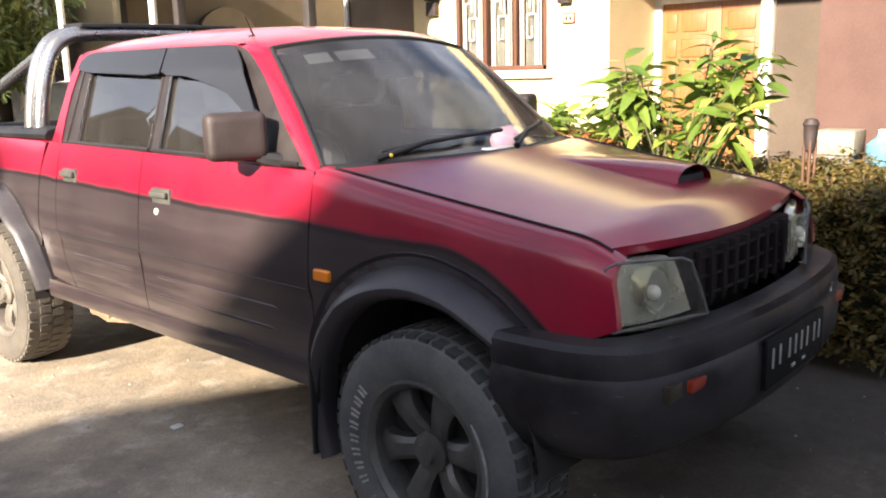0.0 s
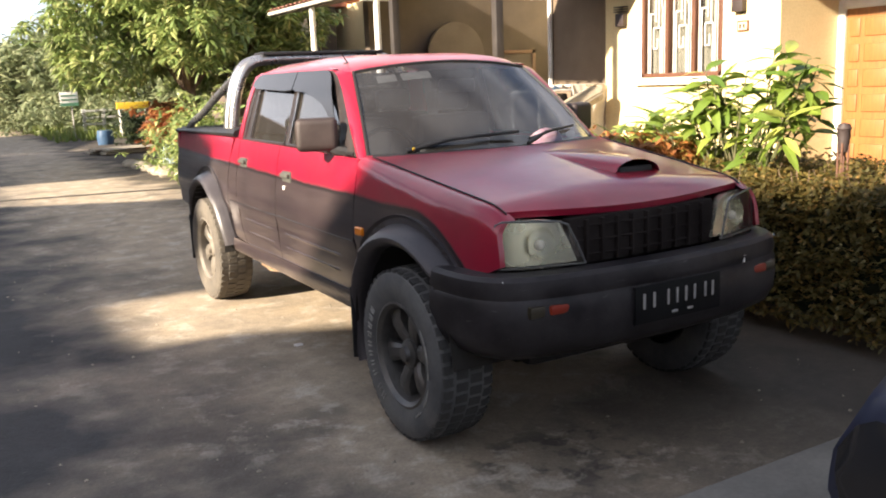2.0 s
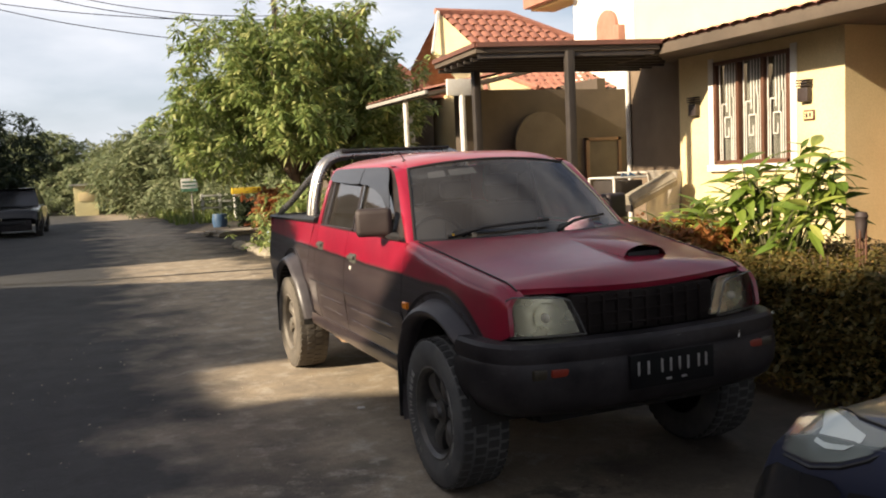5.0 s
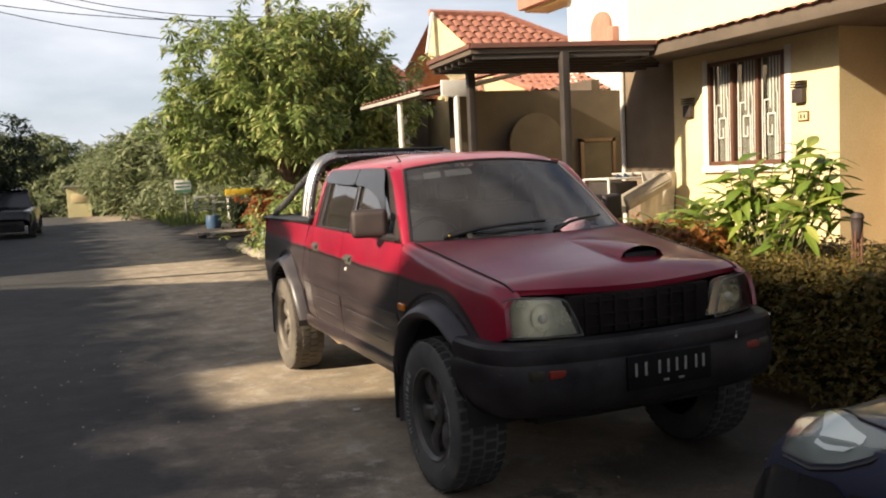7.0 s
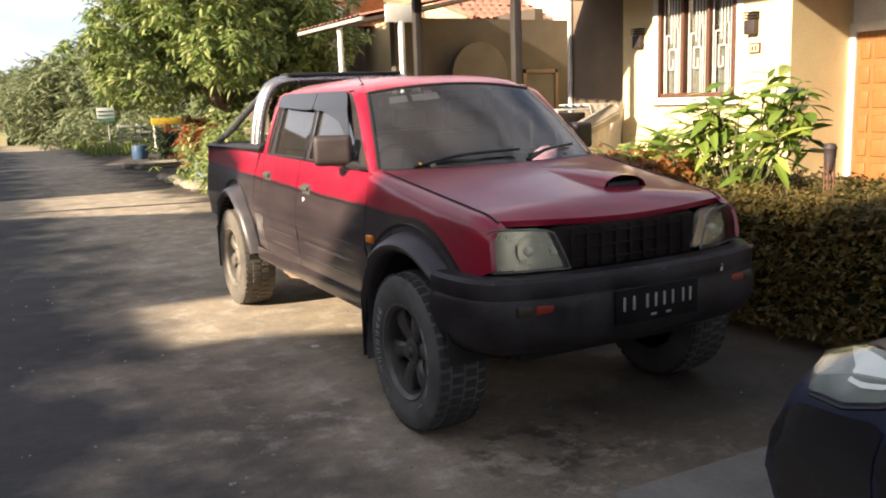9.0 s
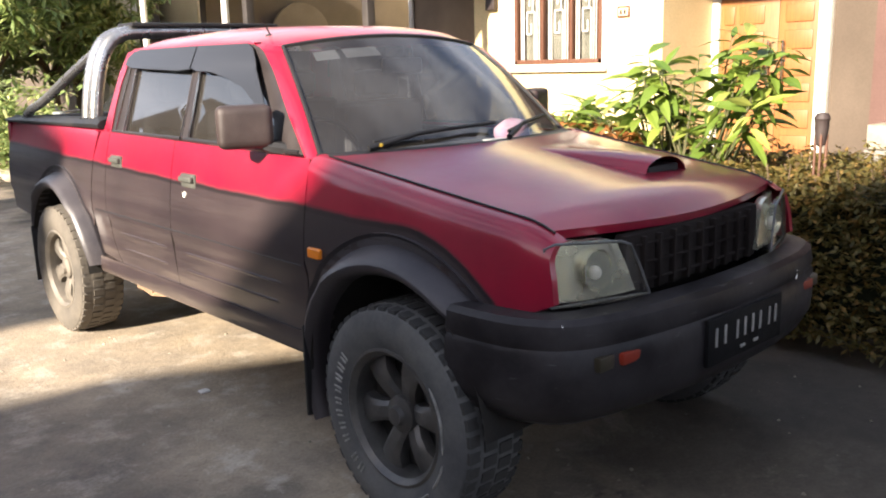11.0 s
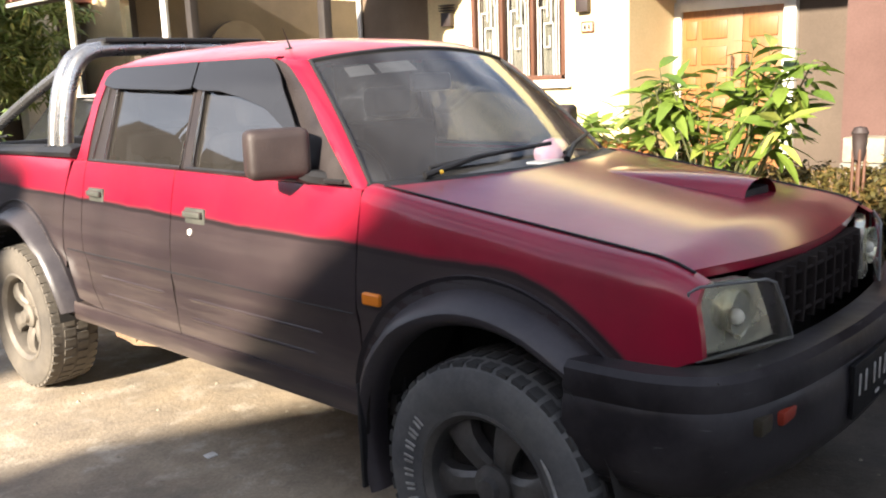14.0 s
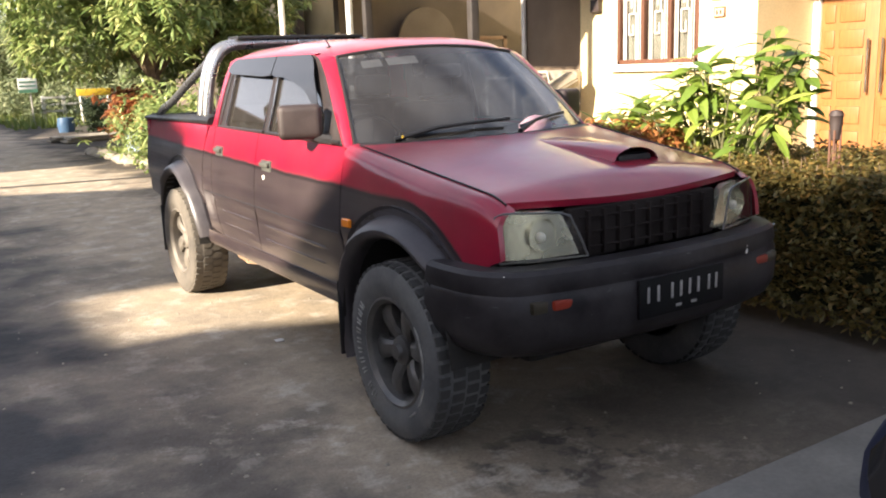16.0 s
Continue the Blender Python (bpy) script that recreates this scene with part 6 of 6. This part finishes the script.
        bmesh.ops.create_icosphere(bm, subdivisions=2, radius=0.17 + 0.05 * rng.random(), matrix=Matrix.Translation((x, y, 0.04)) @ Matrix.Rotation(rng.uniform(0, 3), 4, "Z") @ Matrix.Diagonal((0.9, 1.35, 0.55, 1)))
        for v in bm.verts:
            v.co += v.co.normalized() * 0.02 * noise.noise(v.co * 6)
        solid("kerb_stone", bm, STONE, "rounded pale kerb stone along the verge", "stone", "kerb stones along the verge")
    # grass
    v, f = [], []
    for _ in range(4200):
        y = rng.uniform(8.8, 15.2)
        x = 1.32 - 0.055 * (y - 9.3) + abs(rng.normal(0.25, 0.55))
        if rng.random() < 0.25:
            y, x = rng.uniform(27, 40), rng.uniform(0.8, 3.6)
        hgt, a = rng.uniform(0.05, 0.22) * (2.2 if y > 26 else 1), rng.uniform(0, 6.28)
        k = len(v)
        w = 0.02 * (2 if y > 26 else 1)
        v += [(x - w * math.cos(a), y - w * math.sin(a), 0), (x + w * math.cos(a), y + w * math.sin(a), 0), (x + rng.normal(0, 0.08), y + rng.normal(0, 0.08), hgt)]
        f.append((k, k + 1, k + 2))
    g = new("grass", sheet_mesh("grass", v, f, GRASS))
    tagged(g, "rough green grass along the road verge", "grass", kind="stuff")
    # garden growth behind the kerb
    gs = thing("verge_shrub", "tangled green shrubs behind the kerb stones", "shrub")
    spots = [(1.45 + rng.normal(0, 0.30), 11.6 + rng.normal(0, 0.8), abs(rng.normal(0.6, 0.35))) for _ in range(520)]
    leaf_part("leaves", rng, spots, 8, 0.16, 0.05, 0.6, MANGO, gs)
    st = bmesh.new()
    for _ in range(20):
        tube(st, [(1.45 + rng.normal(0, 0.2), 11.6 + rng.normal(0, 0.6), 0), (1.45 + rng.normal(0, 0.25), 11.6 + rng.normal(0, 1), 0.8)], [0.015, 0.005], 5)
    part("stem", st, BARK, gs)["kind"] = "stuff"
    # far shrub rows closing the road end
    for k, (x, y, s) in enumerate(((3.6, 33.5, 0.9), (1.9, 36, 0.8), (5.5, 30, 1.0), (-0.6, 45.5, 0.9), (-5.0, 47, 0.9), (1.6, 44.5, 0.9))):
        r = np.random.default_rng(90 + k)
        sh = thing("roadside_shrub", "thick green shrub at the end of the road", "shrub", "shrubs at the end of the road")
        spots = [(x + r.normal(0, 1.1), y + r.normal(0, 0.8), abs(r.normal(0.6, 0.5)) * s) for _ in range(420)]
        leaf_part("leaves", r, spots, 7, 0.34, 0.10, 0.5, WOODS, sh)
        st = bmesh.new()
        tube(st, [(x, y, 0), (x, y, 0.9 * s)], [0.05, 0.02], 5)
        part("stem", st, BARK, sh)["kind"] = "stuff"
    # hut, sign, fence, boards
    hut = thing("guard_hut", "small sunlit yellow roadside hut with a flat roof", "hut")
    part("wall", boxed((-2.42, 43.0, 0), (-1.32, 44.2, 1.52), 0.01), YELLOW_WALL, hut, "", False)
    part("roof", boxed((-2.60, 42.8, 1.52), (-1.15, 44.4, 1.60), 0.01), CONCRETE, hut, "", False)
    part("shutter", boxed((-2.2, 42.97, 0.75), (-1.5, 42.999, 1.15), 0.004), CREAM, hut)
    sg = thing("road_sign", "small white and green sign board on a post", "sign")
    part("post", tubed([(1.56, 28.58, 0), (1.56, 28.58, 1.40)], 0.025, 8), CONCRETE, sg)
    bd = part("board", boxed((1.20, 28.53, 1.13), (1.78, 28.56, 1.60), 0.004), TRIM_WHITE, sg)
    part("band", boxed((1.20, 28.522, 1.13), (1.78, 28.529, 1.24)), SIGN_GREEN, bd)
    for z in (1.32, 1.45):
        part("text_bar", boxed((1.24, 28.522, z), (1.74, 28.528, z + 0.05)), SIGN_GREEN, bd)
    fe = thing("rail_fence", "weathered white rail fence by the verge", "fence")
    for k in range(3):
        part("post", boxed((2.3 + 0.7 * k, 31.95, 0), (2.42 + 0.7 * k, 32.05, 0.95)), POST_WHITE, fe)
    for z in (0.35, 0.6, 0.85):
        part("rail", boxed((2.3, 31.93, z), (3.9, 31.95, z + 0.07)), POST_WHITE, fe)
    yb = thing("yellow_awning", "yellow awning board between the trees", "awning")
    part("board", boxed((3.05, 28.9, 0.94), (4.15, 29.0, 1.17), 0.01), YELLOW, yb)
    for x in (3.15, 4.05):
        part("leg", tubed([(x, 28.95, 0), (x, 28.95, 0.95)], 0.05, 8), POST_WHITE, yb)
    pk = thing("plank_stack", "pale weathered planks lying on the verge", "planks")
    for k in range(8):
        part("plank", boxed((0.75 + 0.09 * (k % 3), 19.4 + 0.26 * (k % 4), 0.02 + 0.07 * (k // 4)), (3.1 + 0.11 * (k % 3), 19.63 + 0.26 * (k % 4), 0.07 + 0.07 * (k // 4)), 0.005, Matrix.Translation((2, 20, 0)) @ Matrix.Rotation(0.35, 4, "Z") @ Matrix.Translation((-2, -20, 0))), STONE, pk)
    ds = thing("dark_shrub", "dense dark green rounded shrub on the verge", "shrub")
    sp = [(2.55 + rng.normal(0, 0.22), 23.0 + rng.normal(0, 0.22), rng.uniform(0.05, 0.95)) for _ in range(320)]
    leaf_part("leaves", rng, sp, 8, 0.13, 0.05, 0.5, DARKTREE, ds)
    part("stem", tubed([(2.55, 23.0, 0), (2.55, 23.0, 0.7)], [0.05, 0.02], 6), BARK, ds)
    bb = thing("blue_drum", "dark blue plastic drum on the verge", "drum")
    part("body", lathe(bmesh.new(), [(0, 0.0005), (0, 0.22), (0.2, 0.25), (0.42, 0.22), (0.43, 0.0005)], 18, "z", (1.85, 24.2, 0)), BLUE, bb)
    # unseen canopy added over the driveway, off the walk's side, to cut skylight
    dc = thing("shade_canopy", "unseen flat sheet-roofed canopy added over the driveway slab to cut skylight", "canopy", kind="structure")
    part("roof_sheet", boxed((0.35, -5.2, 2.70), (5.80, -0.95, 2.76)), SOFFIT, dc, "", False)
    for y in (-5.1, -3.7, -2.4, -1.05):
        part("beam", boxed((0.40, y - 0.03, 2.60), (5.80, y + 0.03, 2.70)), POST_DARK, dc, "", False)
    for y in (-5.1, -1.05):
        part("post", boxed((5.30, y - 0.04, 0.04), (5.38, y + 0.04, 2.60)), POST_DARK, dc, "", False)
    part("post", boxed((0.42, -5.14, 0.0), (0.50, -5.06, 2.60)), POST_DARK, dc, "", False)
    # slab at the driveway
    slab = solid("driveway_slab", boxed((-0.50, -4.6, -0.02), (5.4, -1.10, 0.045), 0.012), SLAB, "dull weathered concrete driveway slab", "slab", kind="structure")


build_verge()


# ---- vehicles further off and in front ----
def simple_car(name, label, m, paint, scale=1.0, tall=1.45, roof_paint=None):
    """A parked car, nose towards +x of its own frame: body with lamps, glass, wheels."""
    c = thing(name, label, "car")
    c.matrix_basis = m
    L, W = 4.1, 1.68
    def body(u, v):
        x = lerp(-L / 2, L / 2, u)
        a = lerp(-1, 1, v)
        nose = abs(2 * u - 1)
        w = W / 2 * (1 - 0.10 * nose ** 7)
        top = curve(u, [(0, 0.88), (0.03, 0.96), (0.30, 0.97), (0.68, 0.97), (0.85, 0.93), (0.93, 0.885), (0.965, 0.83), (0.985, 0.755), (1.0, 0.60)])
        t = abs(a)
        prof = [(0.0, top + 0.03), (0.55, top), (0.72, top - 0.05), (0.80, top - 0.16), (0.88, lerp(top, 0.3, 0.5)), (1.0, 0.22)]
        wid = [(0.0, 0.0), (0.55, 0.80), (0.72, 0.95), (0.80, 1.0), (0.88, 1.02), (1.0, 0.96)]
        return Vector((x - 0.10 * (t ** 3) * (1 if u > 0.5 else -1) * nose ** 3, math.copysign(curve(t, wid) * w, a), curve(t, prof)))
    part("body", grid(bmesh.new(), 40, 36, body), paint, c)
    part("rear_bumper", boxed((-L / 2 + 0.02, -W / 2 * 0.80, 0.25), (-L / 2 + 0.1, W / 2 * 0.80, 0.85), 0.04), BUMPER, c)
    part("front_bumper", boxed((L / 2 - 0.14, -W / 2 * 0.70, 0.22), (L / 2 - 0.03, W / 2 * 0.70, 0.56), 0.05), BUMPER, c)
    def cabin(u, v):
        a = lerp(-1, 1, v)
        x = lerp(-1.85, 0.95, u)
        h = curve(u, [(0, 0.95), (0.14, tall - 0.08), (0.35, tall), (0.62, tall - 0.03), (1.0, 0.96)])
        w = lerp(0.76, 0.60, (h - 0.95) / (tall - 0.95))
        t = abs(a)
        return Vector((x, math.copysign(min(1.0, t * 1.6) * w + 0.0, a) if t > 0 else 0, 0.95 + (h - 0.95) * (1 - max(0, (t - 0.6) / 0.4)) ** 0.9))
    part("cabin_glass", grid(bmesh.new(), 16, 16, cabin), VISOR, c, "dark glass cabin")
    def rooftop(u, v):
        x, y = lerp(-1.3, 0.05, u), lerp(-0.58, 0.58, v)
        return Vector((x, y, tall + 0.012 - 0.03 * (2 * v - 1) ** 4 - 0.05 * (2 * u - 1) ** 4))
    part("roof", grid(bmesh.new(), 8, 8, rooftop), roof_paint or paint, c)
    for s in (-1, 1):
        for x in (-1.25, 1.25):
            w = new("wheel")
            w.parent = c
            part("tyre", lathe(bmesh.new(), [(-0.09, 0.2), (-0.1, 0.28), (-0.07, 0.305), (0.07, 0.305), (0.1, 0.28), (0.09, 0.2)], 28, "x"), RUBBER, w)
            part("rim", lathe(bmesh.new(), [(-0.07, 0.0005), (-0.08, 0.18), (-0.095, 0.2)], 28, "x"), CHROME, w)
            w.matrix_basis = Matrix.Translation((x, s * 0.74, 0.305)) @ Matrix.Rotation(radians(90 * s), 4, "Z")
        def on_body(off):
            return lambda U, t: body(U / 4, 0.5 + 0.5 * s * t) + Vector((0.9, 0.5 * s, 0.5)).normalized() * off
        shape = [(3.82, 0.75), (3.83, 0.70), (3.85, 0.60), (3.87, 0.51), (3.80, 0.495), (3.64, 0.588), (3.54, 0.625), (3.435, 0.65), (3.525, 0.735), (3.605, 0.76), (3.71, 0.775)]
        lamp = part("headlight", patch(shape, on_body(0.004), 0.04), CAR_LAMP, c, "clear swept headlight")
        inner = [(3.80, 0.515), (3.735, 0.555), (3.675, 0.594), (3.625, 0.630), (3.565, 0.665), (3.555, 0.705), (3.60, 0.738), (3.66, 0.742), (3.705, 0.733), (3.71, 0.67)]
        part("lamp_bowl", patch(inner, on_body(0.009), 0.04), LAMP_WHITE, lamp)
        lens = part("lens", patch(shape, on_body(0.014), 0.04, (-0.01, 0, -0.008)), CLEAR, lamp)
        lens.visible_shadow = False
        part("bonnet_gap", tubed([on_body(0.0)(U, curve(U, [(2.6, 0.655), (3.41, 0.638), (3.52, 0.608), (3.64, 0.576), (3.80, 0.485), (3.90, 0.44), (3.97, 0.30)])) for U in np.linspace(2.6, 3.97, 18)], 0.006, 5), BLACK, c)
        part("bumper_gap", tubed([on_body(0.0)(U, t) for U, t in ((3.83, 0.757), (3.71, 0.785), (3.605, 0.77), (3.525, 0.745), (3.47, 0.70), (3.435, 0.656))], 0.006, 5), BLACK, c)
        # black patch on the body, painting the shade in the arch's hollow
        arch_in = [(3.05, 0.99), (3.08, 0.87), (3.18, 0.815), (3.37, 0.80), (3.56, 0.81), (3.60, 0.86), (3.62, 0.99)]
        part("dark_arch_patch", patch(arch_in, on_body(0.004), 0.05), BLACK, c)
        skirt = [(3.625, 0.99), (3.605, 0.86), (3.585, 0.815), (3.62, 0.80), (3.72, 0.80), (3.85, 0.775), (3.97, 0.76), (3.97, 0.99)]
        part("bumper_skirt", patch(skirt, on_body(0.005), 0.05), VISOR, c, "gloss black lower bumper")
        tl = boxed((-L / 2 - 0.01, s * 0.62 - 0.13, 0.62), (-L / 2 + 0.06, s * 0.62 + 0.13, 0.82), 0.02)
        part("tail_lamp", tl, REDLENS, c)
    for s in (-1, 1):
        for x in (-1.25, 1.25):
            part("arch_lip", tubed([(x + 0.35 * math.cos(a), s * (W / 2 * 1.005), 0.31 + 0.35 * math.sin(a)) for a in np.linspace(-0.2, math.pi + 0.2, 18)], 0.022, 6), BLACK, c)
    part("grille", boxed((L / 2 - 0.06, -0.4, 0.40), (L / 2 + 0.002, 0.4, 0.53), 0.02), BLACK, c)
    part("trim_bar", boxed((L / 2 - 0.06, -0.42, 0.545), (L / 2 + 0.004, 0.42, 0.560), 0.006), BLACK, c)
    return c


simple_car("black_car", "glossy black car parked in front of the pickup on the slab", Matrix.Translation((0.225, -3.80, 0.045)) @ Matrix.Rotation(math.pi / 2, 4, "Z") @ Matrix.Diagonal((1, 1, 0.86, 1)), CARBLACK)
simple_car("dark_suv", "black car parked at the far side of the road", Matrix.Translation((-4.15, 27.6, 0)) @ Matrix.Rotation(radians(-92), 4, "Z"), VISOR, 1.0, 1.55)
# body red kept dark maroon to carry the lean-to's shade
simple_car("red_car", "red and white car parked behind the verge shrubs", Matrix.Translation((4.02, 9.50, 0)) @ Matrix.Diagonal((1, 1, 0.86, 1)), surface("shaded_red_car_paint", (0.20, 0.012, 0.020), (0.15, 0.012, 0.018), 2, 60, 0.25), 1.0, 1.66, TRIM_WHITE)


# ---- houses across the road, unseen, added to shade the near road ----
def build_opposite():
    wall = surface("opposite_wall", (0.22, 0.20, 0.18), (0.17, 0.155, 0.14), 1.2, 40, 0.85)
    tile = surface("opposite_tile", (0.13, 0.085, 0.075), (0.10, 0.07, 0.06), 3, 50, 0.85)
    def house(name, y0, y1, eave, peak, x0=-14.0, x1=-8.0):
        h = thing(name, "plastered house with a pitched tiled roof across the road", "house")
        part("wall", boxed((x0, y0, 0), (x1, y1, eave)), wall, h, "", False)
        ym = (y0 + y1) / 2
        part("roof", prism(bmesh.new(), [(y0 - 0.5, eave - 0.1), (ym, peak), (y1 + 0.5, eave - 0.1)], x0 - 0.3, x1 + 0.3, "x"), tile, h, "", False)
        for yy in (y0 + (y1 - y0) * 0.25, y0 + (y1 - y0) * 0.7):
            w = part("window", boxed((x1, yy - 0.5, 1.0), (x1 + 0.04, yy + 0.5, 2.2), 0.01), DARK_WOOD, h)
            part("pane", boxed((x1 + 0.041, yy - 0.42, 1.08), (x1 + 0.05, yy + 0.42, 2.12)), VISOR, w)
        return h
    near = house("opposite_house", -7.05, 0.45, 3.18, 6.3)
    # unseen block added on the roof to keep sun off the bonnet
    part("shade_block", boxed((-9.6, -1.95, 3.4), (-8.0, -0.92, 5.12), 0.02), wall, near)
    part("shade_block_cap", boxed((-9.65, -2.0, 5.12), (-7.98, -0.90, 5.17), 0.01), tile, near)
    house("opposite_house", 2.32, 7.12, 4.35, 5.1)
    house("opposite_house", 12.4, 20.5, 3.9, 4.7)
    house("opposite_house", 21.6, 33.0, 3.9, 4.7)
    # unseen wall and shed, added and shaped to bound the sun on the road
    wall_box("wall_shade", (-8.1, 0.45, 0), (-8.0, 2.32, 2.97), wall, "unseen plain wall added across the road to bound the lit patch")
    shed = thing("shade_shed", "unseen sloping shed added across the road to shade it", "shed")
    part("wall", prism(bmesh.new(), [(7.34, 0), (7.34, 4.0), (8.5, 3.2), (10.3, 1.98), (10.3, 0)], -10.5, -8.0, "x"), wall, shed, "", False)
    part("roof", prism(bmesh.new(), [(7.34, 4.0), (7.34, 4.07), (8.5, 3.28), (10.5, 1.92), (10.5, 1.85)], -10.6, -7.98, "x"), tile, shed, "", False)
    house("opposite_house", -18.0, -8.6, 3.0, 5.4)


build_opposite()


def build_overhead():
    for k, (a, b) in enumerate((((-3.78, 26, 6.93), (2.02, 26, 6.12)), ((-2.18, 26, 7.27), (2.7, 26, 6.75)), ((-3.76, 26, 7.13), (2.62, 26, 6.82)), ((-1.68, 26, 7.40), (2.82, 26, 6.97)))):
        a, b = Vector(a), Vector(b)
        d = b - a
        pts = [a - d * 0.8 + Vector((0, 0, 0.5)), a, a.lerp(b, 0.5) - Vector((0, 0, 0.10)), b, b + d * 0.6 + Vector((0, 0, 0.35))]
        solid("power_cable", tubed(smooth_path(pts, 5), 0.014, 5), BLACK, "thin black overhead power cable", "cable", "overhead cables")
    pole = thing("utility_pole", "grey utility pole rising behind the mango tree", "pole")
    part("shaft", tubed([(4.45, 26.1, 0), (4.45, 26.1, 9.2)], [0.12, 0.08], 10), POST_DARK, pole)
    part("cross_arm", boxed((3.85, 26.05, 8.3), (5.05, 26.15, 8.4), 0.01), POST_DARK, pole)


build_overhead()


def build_litter():
    rng = np.random.default_rng(77)
    sc = bmesh.new()
    box(sc, (-0.735, 1.455, 0.001), (-0.69, 1.495, 0.010), 0.004)
    solid("paper_scrap", sc, WHITE_PAPER, "crumpled white scrap lying on the road", "litter")
    verts, faces = [], []
    for _ in range(420):
        x, y = rng.uniform(-3.2, 1.4), rng.uniform(-2.0, 6.0)
        if x > 0.2 and y < -1.05:
            continue
        r = rng.uniform(0.003, 0.012)
        k = len(verts)
        for i in range(5):
            a = 1.2566 * i
            verts.append((x + r * math.cos(a) * rng.uniform(0.7, 1.3), y + r * math.sin(a) * rng.uniform(0.7, 1.3), 0.0))
        verts.append((x, y, r * 0.9))
        faces += [(k + i, k + (i + 1) % 5, k + 5) for i in range(5)]
    g = new("gravel", sheet_mesh("gravel", verts, faces, STONE))
    tagged(g, "loose pale gravel scattered on the road", "gravel", kind="stuff")
    # things by the salmon wall
    cr = thing("stacked_crates", "worn white and grey crates stacked by the wall", "crates")
    for k, (y, z) in enumerate(((0.92, 0.16), (0.93, 0.38), (0.91, 0.60), (0.55, 0.16), (0.19, 0.16), (0.20, 0.38))):
        part("crate", boxed((5.47, y - 0.17, z), (5.79, y + 0.17, z + 0.215), 0.015), SLAB if k % 2 else STONE, cr)
    for k, (y, z) in enumerate(((0.55, 0.376), (0.22, 0.596))):
        g = thing("water_bottle", "large translucent blue water bottle on the porch", "water bottle", "water bottles by the wall")
        part("body", lathe(bmesh.new(), [(z, 0.0005), (z, 0.13), (z + 0.12, 0.135), (z + 0.14, 0.125), (z + 0.16, 0.135), (z + 0.32, 0.13), (z + 0.39, 0.05), (z + 0.43, 0.04)], 20, "z", (5.62, y, 0)), BUCKET if k else surface("bottle_blue", (0.12, 0.30, 0.42), (0.18, 0.36, 0.46), 6, 60, 0.25), g)
        part("cap", lathe(bmesh.new(), [(z + 0.42, 0.042), (z + 0.45, 0.042), (z + 0.45, 0.0005)], 14, "z", (5.62, y, 0)), TRIM_WHITE, g)


build_litter()


def build_scooter():
    sc = thing("motor_scooter", "dark motor scooter parked behind the kerb stones", "scooter")
    x, y = 0.0, 0.0
    sc.matrix_basis = Matrix.Translation((1.16, 9.62, 0)) @ Matrix.Rotation(radians(-82), 4, "Z")
    for yy in (y, y + 1.18):
        part("tyre", lathe(bmesh.new(), [(-0.035, 0.16), (-0.045, 0.20), (0.0, 0.235), (0.045, 0.20), (0.035, 0.16)], 28, "x", (x, yy, 0.235)), RUBBER, sc)
        part("rim", lathe(bmesh.new(), [(-0.03, 0.0005), (-0.02, 0.05), (-0.03, 0.165)], 28, "x", (x, yy, 0.235)), SILVER, sc)
    part("fork", tubed([(x - 0.06, y, 0.24), (x - 0.05, y + 0.24, 0.66), (x, y + 0.38, 0.92)], 0.02, 8), STEEL, sc)
    part("front_mudguard", grid(bmesh.new(), 4, 10, lambda u, v: Vector((x - 0.05 + 0.1 * u, y + 0.26 * math.cos(lerp(0.3, 2.6, v)), 0.235 + 0.26 * math.sin(lerp(0.3, 2.6, v))))), MIRROR_CASE, sc)
    part("leg_shield", boxed((x - 0.17, y + 0.34, 0.35), (x + 0.17, y + 0.41, 0.90), 0.03), MIRROR_CASE, sc)
    part("handlebar", tubed([(x - 0.33, y + 0.48, 0.98), (x, y + 0.40, 0.95), (x + 0.33, y + 0.48, 0.98)], 0.016, 8), BLACK, sc)
    part("headlamp", boxed((x - 0.10, y + 0.30, 0.84), (x + 0.10, y + 0.40, 0.96), 0.03), SILVER, sc)
    part("floorboard", boxed((x - 0.14, y + 0.27, 0.30), (x + 0.14, y + 0.75, 0.36), 0.02), BLACK, sc)
    part("tail_body", boxed((x - 0.15, y + 0.72, 0.32), (x + 0.15, y + 1.45, 0.66), 0.07, None, 3), MIRROR_CASE, sc)
    part("saddle", boxed((x - 0.13, y + 0.70, 0.66), (x + 0.13, y + 1.40, 0.75), 0.035, None, 3), BLACK, sc)
    for s in (-1, 1):
        part("mirror_stalk", tubed([(x + s * 0.26, y + 0.46, 0.98), (x + s * 0.32, y + 0.44, 1.12)], 0.006, 6), BLACK, sc)


build_scooter()
